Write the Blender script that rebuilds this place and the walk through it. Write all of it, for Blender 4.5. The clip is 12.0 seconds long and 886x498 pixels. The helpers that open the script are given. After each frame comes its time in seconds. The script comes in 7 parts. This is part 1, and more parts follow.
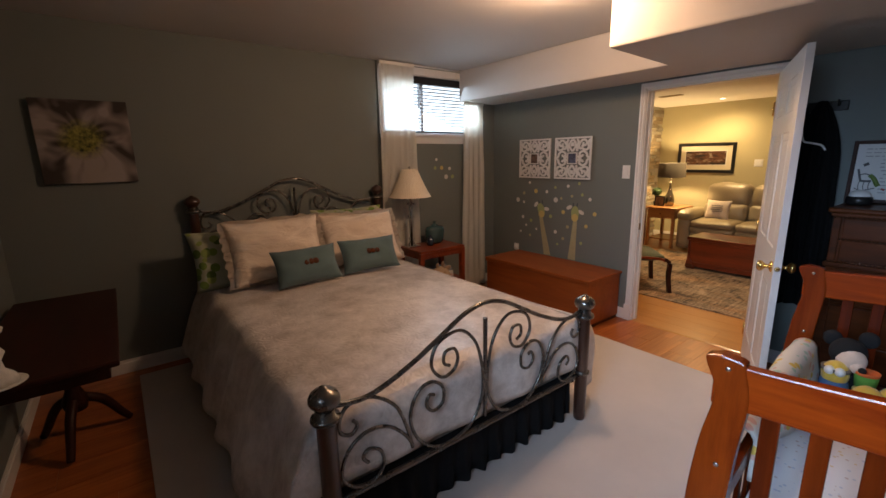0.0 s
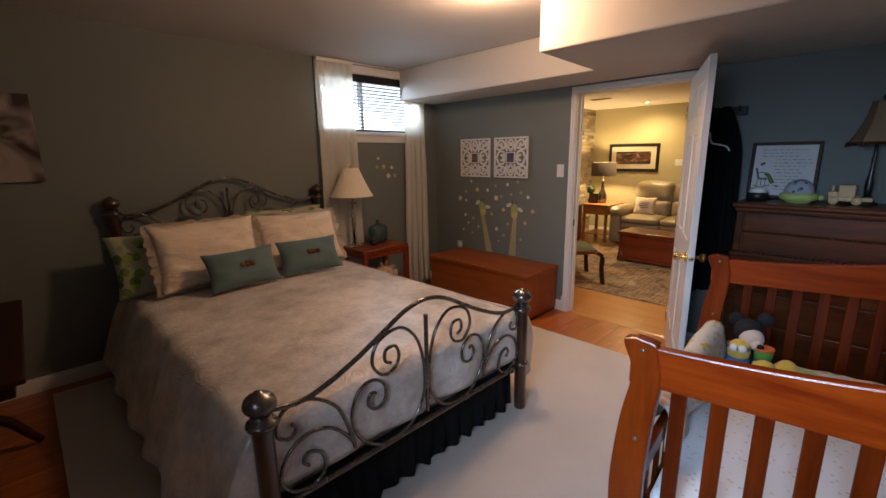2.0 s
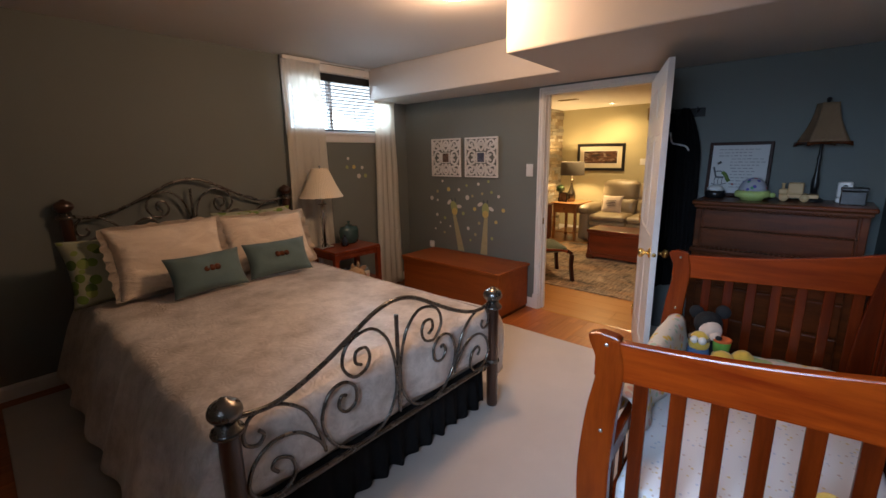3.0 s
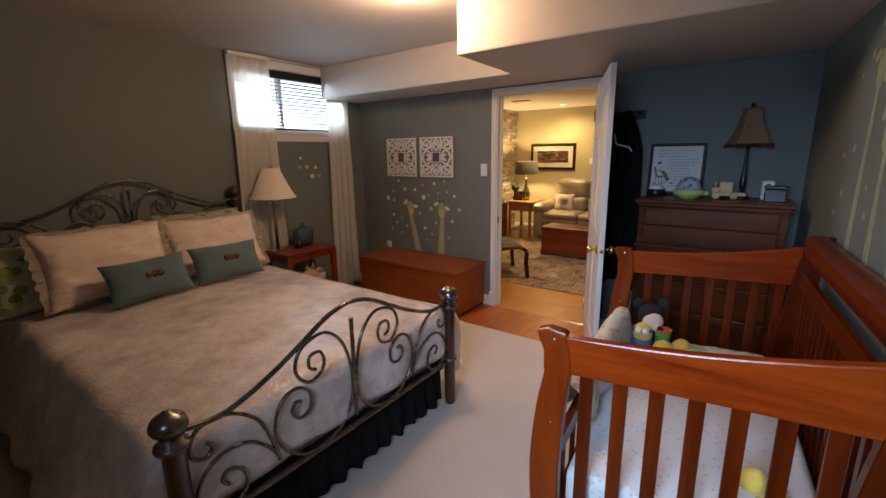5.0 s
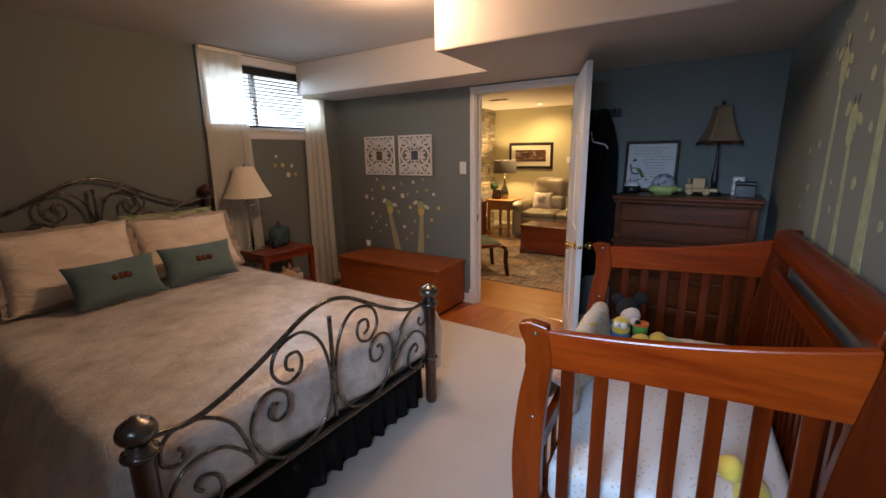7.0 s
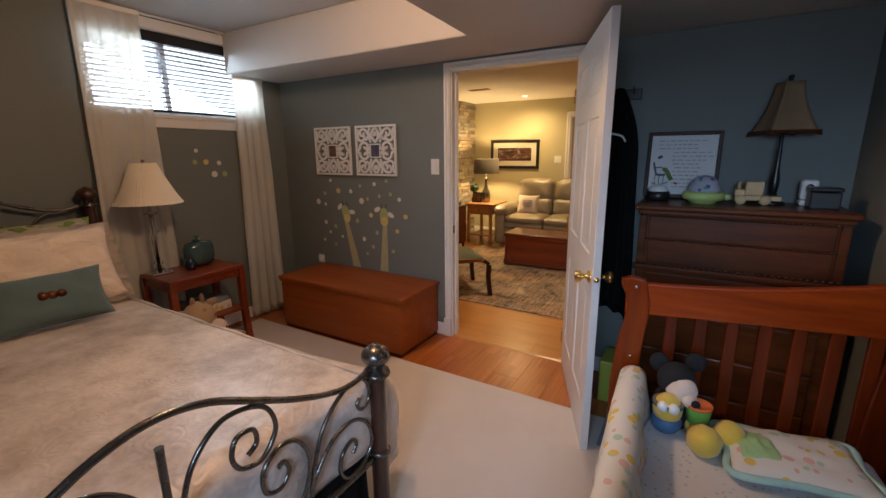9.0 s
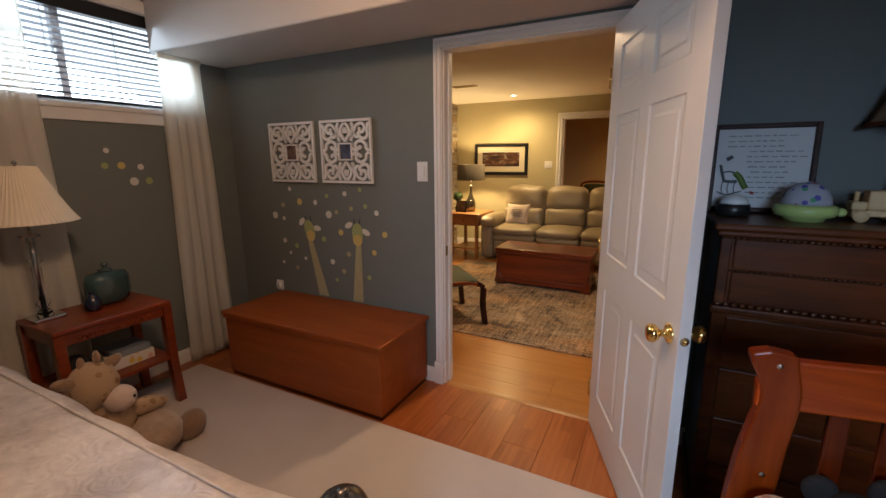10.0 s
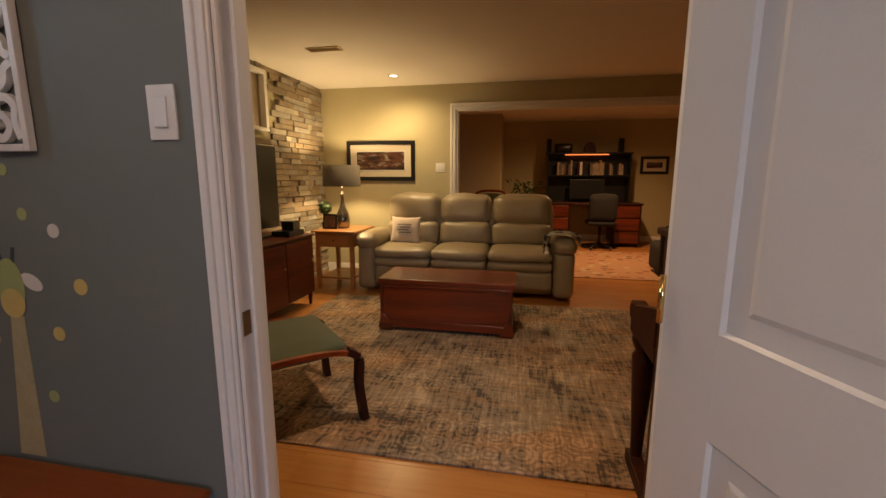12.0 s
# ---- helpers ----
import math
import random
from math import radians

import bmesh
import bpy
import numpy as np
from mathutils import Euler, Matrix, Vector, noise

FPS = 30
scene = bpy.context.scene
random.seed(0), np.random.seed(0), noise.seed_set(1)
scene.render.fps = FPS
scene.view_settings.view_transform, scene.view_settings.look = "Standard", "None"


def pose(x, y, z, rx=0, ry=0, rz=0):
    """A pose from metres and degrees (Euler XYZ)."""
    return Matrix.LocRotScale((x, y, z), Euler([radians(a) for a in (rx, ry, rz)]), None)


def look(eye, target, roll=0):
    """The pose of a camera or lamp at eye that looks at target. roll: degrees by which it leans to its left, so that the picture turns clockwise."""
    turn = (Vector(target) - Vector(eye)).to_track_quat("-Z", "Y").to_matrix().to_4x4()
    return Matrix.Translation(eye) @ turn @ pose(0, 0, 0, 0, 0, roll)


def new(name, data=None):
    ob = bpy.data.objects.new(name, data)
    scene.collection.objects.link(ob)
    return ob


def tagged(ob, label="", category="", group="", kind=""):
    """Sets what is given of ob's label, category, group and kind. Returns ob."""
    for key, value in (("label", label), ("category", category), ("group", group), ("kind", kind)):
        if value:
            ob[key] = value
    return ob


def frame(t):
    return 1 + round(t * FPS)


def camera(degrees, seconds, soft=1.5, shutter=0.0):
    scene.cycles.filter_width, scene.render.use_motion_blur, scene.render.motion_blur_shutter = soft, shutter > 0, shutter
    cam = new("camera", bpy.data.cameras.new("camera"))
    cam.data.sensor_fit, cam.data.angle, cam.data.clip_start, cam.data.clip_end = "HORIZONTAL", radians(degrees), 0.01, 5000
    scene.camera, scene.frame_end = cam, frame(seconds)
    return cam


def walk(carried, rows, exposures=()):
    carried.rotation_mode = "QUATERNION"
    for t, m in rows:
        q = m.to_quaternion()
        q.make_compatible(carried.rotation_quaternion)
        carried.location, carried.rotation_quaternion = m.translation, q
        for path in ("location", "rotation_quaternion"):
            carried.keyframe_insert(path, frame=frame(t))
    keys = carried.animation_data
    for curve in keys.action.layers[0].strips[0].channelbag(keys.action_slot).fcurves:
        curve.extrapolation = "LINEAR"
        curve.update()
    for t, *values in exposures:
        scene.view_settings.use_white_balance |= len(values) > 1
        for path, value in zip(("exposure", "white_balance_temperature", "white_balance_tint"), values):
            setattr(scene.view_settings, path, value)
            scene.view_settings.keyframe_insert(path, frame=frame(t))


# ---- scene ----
cam = camera(92.6, 12.0)
PATH = [
    (0, (0.105, 0.101, 1.529), (1.291, 1.655, 1.107), -1.1),
    (0.5, (0.11, 0.089, 1.53), (1.343, 1.605, 1.105), -1.1),
    (1, (0.114, 0.088, 1.522), (1.396, 1.563, 1.097), -1.0),
    (1.5, (0.118, 0.065, 1.526), (1.443, 1.501, 1.1), -1.1),
    (2, (0.119, 0.057, 1.527), (1.49, 1.448, 1.097), -0.9),
    (2.5, (0.126, 0.047, 1.527), (1.539, 1.394, 1.096), -1.0),
    (3, (0.13, 0.04, 1.528), (1.585, 1.342, 1.095), -1.0),
    (5, (0.138, 0.014, 1.537), (1.712, 1.167, 1.096), -0.9),
    (5.5, (0.138, 0.02, 1.532), (1.732, 1.144, 1.091), -0.9),
    (6, (0.141, 0.011, 1.528), (1.747, 1.12, 1.089), -1.1),
    (6.5, (0.139, 0.004, 1.534), (1.755, 1.096, 1.091), -0.8),
    (7, (0.15, 0.023, 1.517), (1.778, 1.097, 1.075), -0.9),
    (9, (0.937, 0.417, 1.476), (2.614, 1.413, 1.033), -0.5),
    (9.5, (1.223, 0.635, 1.471), (2.925, 1.594, 1.04), -0.5),
    (10, (1.505, 0.863, 1.442), (3.246, 1.758, 1.029), -0.4),
    (10.5, (1.823, 1.019, 1.383), (3.62, 1.805, 0.992), -0.3),
    (11, (2.202, 1.146, 1.327), (4.045, 1.827, 0.955), -0.1),
    (11.5, (2.567, 1.251, 1.273), (4.456, 1.806, 0.924), 0.1),
    (12, (2.943, 1.368, 1.231), (4.877, 1.756, 0.9), 0.1),
]
EXPOSURES = [(0.0, -0.10, 6500, 10), (7.0, -0.10, 6500, 10), (9.0, -0.12, 6480, 10), (10.0, -0.20, 6450, 10), (10.5, -0.20, 6400, 10), (11.0, -0.28, 6300, 10), (11.5, -0.38, 6250, 10), (12.0, -0.46, 6200, 10)]
walk(cam, [(t, look(eye, target, roll)) for t, eye, target, roll in PATH], EXPOSURES)

# ---- light ----
world = bpy.data.worlds.new("world")
scene.world = world
world.use_nodes = True
wn = world.node_tree
sky = wn.nodes.new("ShaderNodeTexSky")
sky.sky_type, sky.sun_disc, sky.sun_elevation, sky.sun_rotation = "NISHITA", False, radians(35), radians(200)
wn.links.new(sky.outputs[0], wn.nodes["Background"].inputs[0])
wn.nodes["Background"].inputs[1].default_value = 0.1


def lamp(name, kind, place, power, color, size=0.1, target=None, size_y=None, cone=None, blend=0.5):
    data = bpy.data.lights.new(name, kind)
    data.energy, data.color = power, color
    if kind == "AREA":
        data.size = size
        if size_y:
            data.shape, data.size_y = "RECTANGLE", size_y
    else:
        data.shadow_soft_size = size
    if cone:
        data.spot_size, data.spot_blend = radians(cone), blend
    ob = new(name, data)
    ob.matrix_world = look(place, target) if target else Matrix.Translation(place)
    return ob


LIVING = (1.0, 0.67, 0.30)
lamp("ceiling_bulb", "POINT", (2.11, 1.69, 2.355), 50, (1.0, 0.605, 0.36), 0.11)
lamp("window_daylight", "AREA", (2.9, 3.98, 2.05), 22, (0.66, 0.83, 1.0), 1.15, (2.3, 1.4, 0.6), 0.5).data.spread = radians(112)
lamp("west_window_daylight", "AREA", (-0.60, 0.21, 1.72), 14.5, (0.51, 0.71, 1.0), 0.72, (1.95, 0.36, 0.42), 0.78).data.spread = radians(69)
lamp("pot_bulb_corner", "SPOT", (7.58, 2.85, 2.30), 112, LIVING, 0.05, (7.58, 2.85, 0.0), cone=165, blend=1.0)
lamp("drum_lamp_bulb", "POINT", (7.50, 3.46, 1.26), 58, LIVING, 0.035)
lamp("pot_bulb_near", "SPOT", (4.75, 1.75, 2.30), 116, (1.0, 0.67, 0.37), 0.05, (4.75, 1.75, 0.0), cone=165, blend=1.0)
lamp("office_bulb", "SPOT", (9.6, 0.2, 2.30), 310, (1.0, 0.53, 0.21), 0.05, (9.6, 0.2, 0.0), cone=165, blend=1.0)

# ---- materials ----


def base_mat(name):
    m = bpy.data.materials.new(name)
    m.use_nodes = True
    return m, m.node_tree, m.node_tree.nodes["Principled BSDF"]


def ramp_between(nt, fac, c1, c2, lo=0.3, hi=0.7):
    r = nt.nodes.new("ShaderNodeValToRGB")
    r.color_ramp.elements[0].position, r.color_ramp.elements[1].position = lo, hi
    r.color_ramp.elements[0].color, r.color_ramp.elements[1].color = (*c1, 1), (*c2, 1)
    nt.links.new(fac, r.inputs[0])
    return r.outputs[0]


def coords(nt, scale=(1, 1, 1), shift=True):
    tc, mp = nt.nodes.new("ShaderNodeTexCoord"), nt.nodes.new("ShaderNodeMapping")
    mp.inputs["Scale"].default_value = scale
    nt.links.new(tc.outputs["Object"], mp.inputs[0])
    if shift:
        info, mul = nt.nodes.new("ShaderNodeObjectInfo"), nt.nodes.new("ShaderNodeMath")
        mul.operation = "MULTIPLY"
        mul.inputs[1].default_value = 37.0
        nt.links.new(info.outputs["Random"], mul.inputs[0])
        nt.links.new(mul.outputs[0], mp.inputs["Location"])
    return mp.outputs[0]


def noise_tex(nt, vec, scale, detail=4.0, rough=0.6, warp=0.0):
    n = nt.nodes.new("ShaderNodeTexNoise")
    n.inputs["Scale"].default_value, n.inputs["Detail"].default_value = scale, detail
    n.inputs["Roughness"].default_value, n.inputs["Distortion"].default_value = rough, warp
    nt.links.new(vec, n.inputs["Vector"])
    return n.outputs["Fac"]


def bump(nt, b, fac, strength, dist=0.01):
    n = nt.nodes.new("ShaderNodeBump")
    n.inputs["Strength"].default_value, n.inputs["Distance"].default_value = strength, dist
    nt.links.new(fac, n.inputs["Height"])
    nt.links.new(n.outputs[0], b.inputs["Normal"])


def tone(c, k):
    return tuple(min(1.0, v * k) for v in c)


def surf(name, color, rough=0.6, var=0.12, scale=3.0, fine=90.0, relief=0.08, metal=0.0, sheen=0.0, coat=0.0):
    """Paint, cloth, metal or plastic with variation at two scales."""
    m, nt, b = base_mat(name)
    v = coords(nt)
    n1, n2 = noise_tex(nt, v, scale), noise_tex(nt, v, fine, 2.0)
    mix = nt.nodes.new("ShaderNodeMath")
    mix.operation = "MULTIPLY_ADD"
    mix.inputs[1].default_value = 0.35
    nt.links.new(n2, mix.inputs[0])
    half = nt.nodes.new("ShaderNodeMath")
    half.operation = "MULTIPLY"
    half.inputs[1].default_value = 0.65
    nt.links.new(n1, half.inputs[0])
    nt.links.new(half.outputs[0], mix.inputs[2])
    nt.links.new(ramp_between(nt, mix.outputs[0], tone(color, 1 - var), tone(color, 1 + var)), b.inputs["Base Color"])
    rr = nt.nodes.new("ShaderNodeMapRange")
    rr.inputs[3].default_value, rr.inputs[4].default_value = max(0.02, rough - 0.08), min(1.0, rough + 0.08)
    nt.links.new(n1, rr.inputs[0])
    nt.links.new(rr.outputs[0], b.inputs["Roughness"])
    b.inputs["Metallic"].default_value = metal
    b.inputs["Sheen Weight"].default_value = sheen
    b.inputs["Coat Weight"].default_value = coat
    if relief:
        bump(nt, b, n2, relief, 0.004)
    return m


def wood(name, dark, light, rough=0.35, along="x", grain=1.0, coat=0.2, spec=0.5):
    """Timber: fibres drawn out along one axis, with broad figure and fine pores."""
    m, nt, b = base_mat(name)
    st = {"x": (1.2, 14, 14), "y": (14, 1.2, 14), "z": (14, 14, 1.2)}[along]
    v = coords(nt, tuple(s * grain for s in st))
    n1 = noise_tex(nt, v, 1.0, 5.0, 0.6, 0.8)
    v2 = coords(nt, tuple(s * grain * 5 for s in st))
    n2 = noise_tex(nt, v2, 1.0, 3.0, 0.7)
    mix = nt.nodes.new("ShaderNodeMath")
    mix.operation = "MULTIPLY_ADD"
    mix.inputs[1].default_value = 0.3
    nt.links.new(n2, mix.inputs[0])
    k = nt.nodes.new("ShaderNodeMath")
    k.operation = "MULTIPLY"
    k.inputs[1].default_value = 0.7
    nt.links.new(n1, k.inputs[0])
    nt.links.new(k.outputs[0], mix.inputs[2])
    nt.links.new(ramp_between(nt, mix.outputs[0], dark, light, 0.32, 0.68), b.inputs["Base Color"])
    b.inputs["Roughness"].default_value, b.inputs["Coat Weight"].default_value = rough, coat
    b.inputs["Coat Roughness"].default_value, b.inputs["Specular IOR Level"].default_value = 0.15, spec
    bump(nt, b, n2, 0.06, 0.003)
    return m


def laminate(name, dark, light, rough, strips=3):
    """Floor board printed with short strips of different tone; each board differs."""
    m, nt, b = base_mat(name)
    v = coords(nt)
    brick = nt.nodes.new("ShaderNodeTexBrick")
    brick.inputs["Scale"].default_value = 1.0
    brick.inputs["Brick Width"].default_value, brick.inputs["Row Height"].default_value = 0.42, 0.19 / strips
    brick.inputs["Mortar Size"].default_value, brick.inputs["Bias"].default_value = 0.0006, -0.1
    brick.inputs["Color1"].default_value, brick.inputs["Color2"].default_value = (0.1, 0.1, 0.1, 1), (0.9, 0.9, 0.9, 1)
    brick.inputs["Mortar"].default_value = (0.25, 0.25, 0.25, 1)
    nt.links.new(v, brick.inputs["Vector"])
    v2 = coords(nt, (2.2, 55, 1))
    n = noise_tex(nt, v2, 1.0, 5.0, 0.65, 0.6)
    mix = nt.nodes.new("ShaderNodeMath")
    mix.operation = "MULTIPLY_ADD"
    mix.inputs[1].default_value = 0.27
    nt.links.new(brick.outputs["Color"], mix.inputs[0])
    k = nt.nodes.new("ShaderNodeMath")
    k.operation = "MULTIPLY"
    k.inputs[1].default_value = 0.73
    nt.links.new(n, k.inputs[0])
    nt.links.new(k.outputs[0], mix.inputs[2])
    nt.links.new(ramp_between(nt, mix.outputs[0], dark, light, 0.2, 0.8), b.inputs["Base Color"])
    b.inputs["Roughness"].default_value = rough
    bump(nt, b, n, 0.03, 0.002)
    return m


def glow(name, color, strength):
    m, nt, b = base_mat(name)
    b.inputs["Base Color"].default_value = (*color, 1)
    b.inputs["Emission Color"].default_value = (*color, 1)
    b.inputs["Emission Strength"].default_value = strength
    return m


def glass(name, color=(1, 1, 1), rough=0.02):
    m, nt, b = base_mat(name)
    b.inputs["Base Color"].default_value = (*color, 1)
    b.inputs["Transmission Weight"].default_value, b.inputs["Roughness"].default_value, b.inputs["IOR"].default_value = 1.0, rough, 1.45
    return m


def sheer(name, color):
    """Thin curtain cloth that lets light through."""
    m, nt, b = base_mat(name)
    out = nt.nodes["Material Output"]
    v = coords(nt, (1, 1, 1))
    n = noise_tex(nt, v, 260.0, 2.0)
    dif, tr, tp = (nt.nodes.new("ShaderNodeBsdf" + k) for k in ("Diffuse", "Translucent", "Transparent"))
    col = ramp_between(nt, n, tone(color, 0.9), color)
    nt.links.new(col, dif.inputs[0])
    nt.links.new(col, tr.inputs[0])
    m1, m2 = nt.nodes.new("ShaderNodeMixShader"), nt.nodes.new("ShaderNodeMixShader")
    m1.inputs[0].default_value, m2.inputs[0].default_value = 0.06, 0.10
    nt.links.new(dif.outputs[0], m1.inputs[1])
    nt.links.new(tr.outputs[0], m1.inputs[2])
    nt.links.new(m1.outputs[0], m2.inputs[1])
    nt.links.new(tp.outputs[0], m2.inputs[2])
    nt.links.new(m2.outputs[0], out.inputs[0])
    return m


M = {
    "paint": surf("grey_blue_wall_paint", (0.160, 0.178, 0.168), 0.75, 0.05, 1.2, 160, 0.06),
    # same white twice: bedroom copy greyed to cut bounced light, living copy brighter
    "ceiling": surf("dimmed_white_ceiling_paint", (0.56, 0.535, 0.51), 0.85, 0.03, 1.5, 120, 0.1),
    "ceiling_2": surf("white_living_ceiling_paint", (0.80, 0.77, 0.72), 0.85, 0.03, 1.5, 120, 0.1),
    "trim": surf("white_trim_paint", (0.78, 0.77, 0.75), 0.35, 0.03, 4, 60, 0.03),
    "door": surf("white_door_paint", (0.68, 0.66, 0.64), 0.38, 0.03, 3, 220, 0.06),
    "beige": surf("beige_wall_paint", (0.45, 0.40, 0.245), 0.75, 0.04, 1.2, 160, 0.06),
    "carpet": surf("beige_carpet", (0.54, 0.465, 0.415), 0.95, 0.10, 2.2, 380, 0.5, sheen=0.3),
    "floor": laminate("red_laminate", (0.20, 0.045, 0.010), (0.49, 0.155, 0.038), 0.30),
    "floor2": laminate("honey_laminate", (0.33, 0.125, 0.028), (0.50, 0.225, 0.060), 0.30, 1),
    # one cherry stain; upright and long copies carry the crib's shade in their colour
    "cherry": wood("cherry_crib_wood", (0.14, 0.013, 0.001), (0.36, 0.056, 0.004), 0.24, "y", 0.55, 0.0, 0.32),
    "cherry_z_shaded": wood("shaded_cherry_crib_wood_upright", (0.045, 0.005, 0.0006), (0.14, 0.018, 0.0014), 0.24, "z", 0.6, 0.0, 0.32),
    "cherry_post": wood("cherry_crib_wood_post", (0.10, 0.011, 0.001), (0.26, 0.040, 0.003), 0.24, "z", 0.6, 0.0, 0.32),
    "cherry_x_shaded": wood("shaded_cherry_crib_wood_long", (0.075, 0.008, 0.0008), (0.20, 0.030, 0.002), 0.24, "x", 0.6, 0.0, 0.32),
    "chest": wood("brown_chest_wood", (0.21, 0.043, 0.006), (0.33, 0.080, 0.012), 0.42, "y", 0.7, 0.0, 0.35),
    "rosewood": wood("red_rosewood", (0.11, 0.013, 0.003), (0.27, 0.045, 0.007), 0.3, "x", 1.0, 0.1, 0.4),
    "walnut": wood("dark_walnut", (0.026, 0.006, 0.0015), (0.150, 0.040, 0.009), 0.32, "y", 0.5, 0.0, 0.2),
    "mahogany": wood("dark_mahogany", (0.018, 0.005, 0.003), (0.048, 0.012, 0.006), 0.45, "y", 0.8, 0.0, 0.2),
    "cedar": wood("red_cedar", (0.022, 0.005, 0.002), (0.22, 0.034, 0.008), 0.3, "y", 0.38, 0.4),
    "redwood": wood("reddish_cabinet_wood", (0.045, 0.009, 0.003), (0.13, 0.030, 0.008), 0.4, "x", 0.6, 0.0, 0.3),
    "oak": wood("honey_oak", (0.30, 0.13, 0.04), (0.48, 0.23, 0.08), 0.35, "y", 0.8, 0.2),
    "pine": wood("pale_pine", (0.55, 0.36, 0.17), (0.70, 0.50, 0.27), 0.6, "y", 1.0, 0.0),
    "post": wood("bed_post_wood", (0.030, 0.011, 0.007), (0.075, 0.028, 0.015), 0.28, "z", 1.0, 0.5),
    "iron": surf("pewter_iron", (0.17, 0.155, 0.14), 0.27, 0.2, 12, 120, 0.05, metal=0.9),
    "brass": surf("polished_brass", (0.80, 0.55, 0.20), 0.16, 0.06, 10, 80, 0.0, metal=1.0),
    "bronze": surf("dull_brass_plate", (0.35, 0.27, 0.15), 0.4, 0.1, 10, 80, 0.0, metal=1.0),
    "chrome": surf("chrome", (0.7, 0.7, 0.7), 0.15, 0.05, 10, 80, 0.0, metal=1.0),
    "cream": surf("cream_linen", (0.62, 0.52, 0.44), 0.9, 0.08, 9, 420, 0.25, sheen=0.2),
    "teal": surf("teal_cotton", (0.095, 0.155, 0.165), 0.85, 0.10, 6, 420, 0.3, sheen=0.2),
    "sage": surf("sage_green_cotton", (0.30, 0.38, 0.16), 0.9, 0.25, 14, 300, 0.2),
    "black": surf("black_cloth", (0.012, 0.011, 0.012), 0.95, 0.2, 6, 200, 0.3),
    "blackp": surf("black_plastic", (0.012, 0.012, 0.013), 0.3, 0.1, 6, 200, 0.0),
    "white": surf("white_plastic", (0.75, 0.75, 0.74), 0.35, 0.03, 6, 100, 0.0),
    "shade": surf("cream_pleated_shade", (0.80, 0.71, 0.56), 0.9, 0.05, 6, 200, 0.1),
    "leather": surf("taupe_leather", (0.30, 0.245, 0.16), 0.42, 0.10, 5, 150, 0.15, coat=0.1),
    "sheer": sheer("sheer_curtain_cloth", (0.95, 0.92, 0.84)),
    "daylight": glow("daylight_outside", (0.80, 0.90, 1.0), 1.7),
    "pane": glass("window_glass"),
}


def coverlet_mat():
    """Tone-on-tone jacquard: scrolled rosettes stitched in relief, with a satin sheen."""
    m, nt, b = base_mat("jacquard_coverlet")
    v = coords(nt)

    def calc(op, a, c, d=0.0):
        n = nt.nodes.new("ShaderNodeMath")
        n.operation = op
        for k, q in enumerate((a, c, d)):
            if isinstance(q, float):
                n.inputs[k].default_value = q
            else:
                nt.links.new(q, n.inputs[k])
        return n.outputs[0]

    wob = nt.nodes.new("ShaderNodeTexNoise")
    wob.inputs["Scale"].default_value, wob.inputs["Detail"].default_value = 6.0, 2.0
    nt.links.new(v, wob.inputs["Vector"])
    warp = nt.nodes.new("ShaderNodeVectorMath")
    warp.operation = "MULTIPLY_ADD"
    warp.inputs[1].default_value = (0.13, 0.13, 0.13)
    nt.links.new(wob.outputs["Color"], warp.inputs[0])
    nt.links.new(v, warp.inputs[2])
    vo = nt.nodes.new("ShaderNodeTexVoronoi")
    vo.inputs["Scale"].default_value, vo.inputs["Randomness"].default_value = 12.0, 0.75
    nt.links.new(warp.outputs[0], vo.inputs["Vector"])
    curls = calc("SINE", calc("MULTIPLY", vo.outputs["Distance"], 24.0), 0.0)
    n1 = noise_tex(nt, v, 9.0, 5.0, 0.7)
    n2 = noise_tex(nt, v, 380.0, 2.0)
    broad = noise_tex(nt, v, 2.6, 3.0, 0.6)
    tint = calc("MULTIPLY_ADD", broad, 0.45, calc("MULTIPLY", n1, 0.55))
    nt.links.new(ramp_between(nt, tint, (0.40, 0.335, 0.29), (0.76, 0.69, 0.64), 0.36, 0.60), b.inputs["Base Color"])
    b.inputs["Sheen Weight"].default_value, b.inputs["Specular IOR Level"].default_value = 0.15, 0.6
    nt.links.new(calc("MULTIPLY_ADD", curls, 0.02, 0.36), b.inputs["Roughness"])
    relief = calc("MULTIPLY_ADD", n2, 0.12, calc("MULTIPLY_ADD", curls, 0.15, calc("MULTIPLY", n1, 0.9)))
    bump(nt, b, relief, 0.42, 0.007)
    return m


M["coverlet"] = coverlet_mat()


def linen_mat():
    """Crumpled cream linen with soft creases that run across the cushion."""
    m, nt, b = base_mat("crumpled_cream_linen")
    n1 = noise_tex(nt, coords(nt, (5, 5, 13)), 1.0, 4.0, 0.6, 1.2)
    n2 = noise_tex(nt, coords(nt), 380.0, 2.0)
    nt.links.new(ramp_between(nt, n1, (0.72, 0.59, 0.47), (0.88, 0.76, 0.63), 0.3, 0.7), b.inputs["Base Color"])
    b.inputs["Roughness"].default_value, b.inputs["Sheen Weight"].default_value = 0.9, 0.2
    ad = nt.nodes.new("ShaderNodeMath")
    ad.operation = "MULTIPLY_ADD"
    ad.inputs[1].default_value = 0.05
    nt.links.new(n2, ad.inputs[0])
    nt.links.new(n1, ad.inputs[2])
    bump(nt, b, ad.outputs[0], 0.7, 0.024)
    return m


M["linen"] = linen_mat()

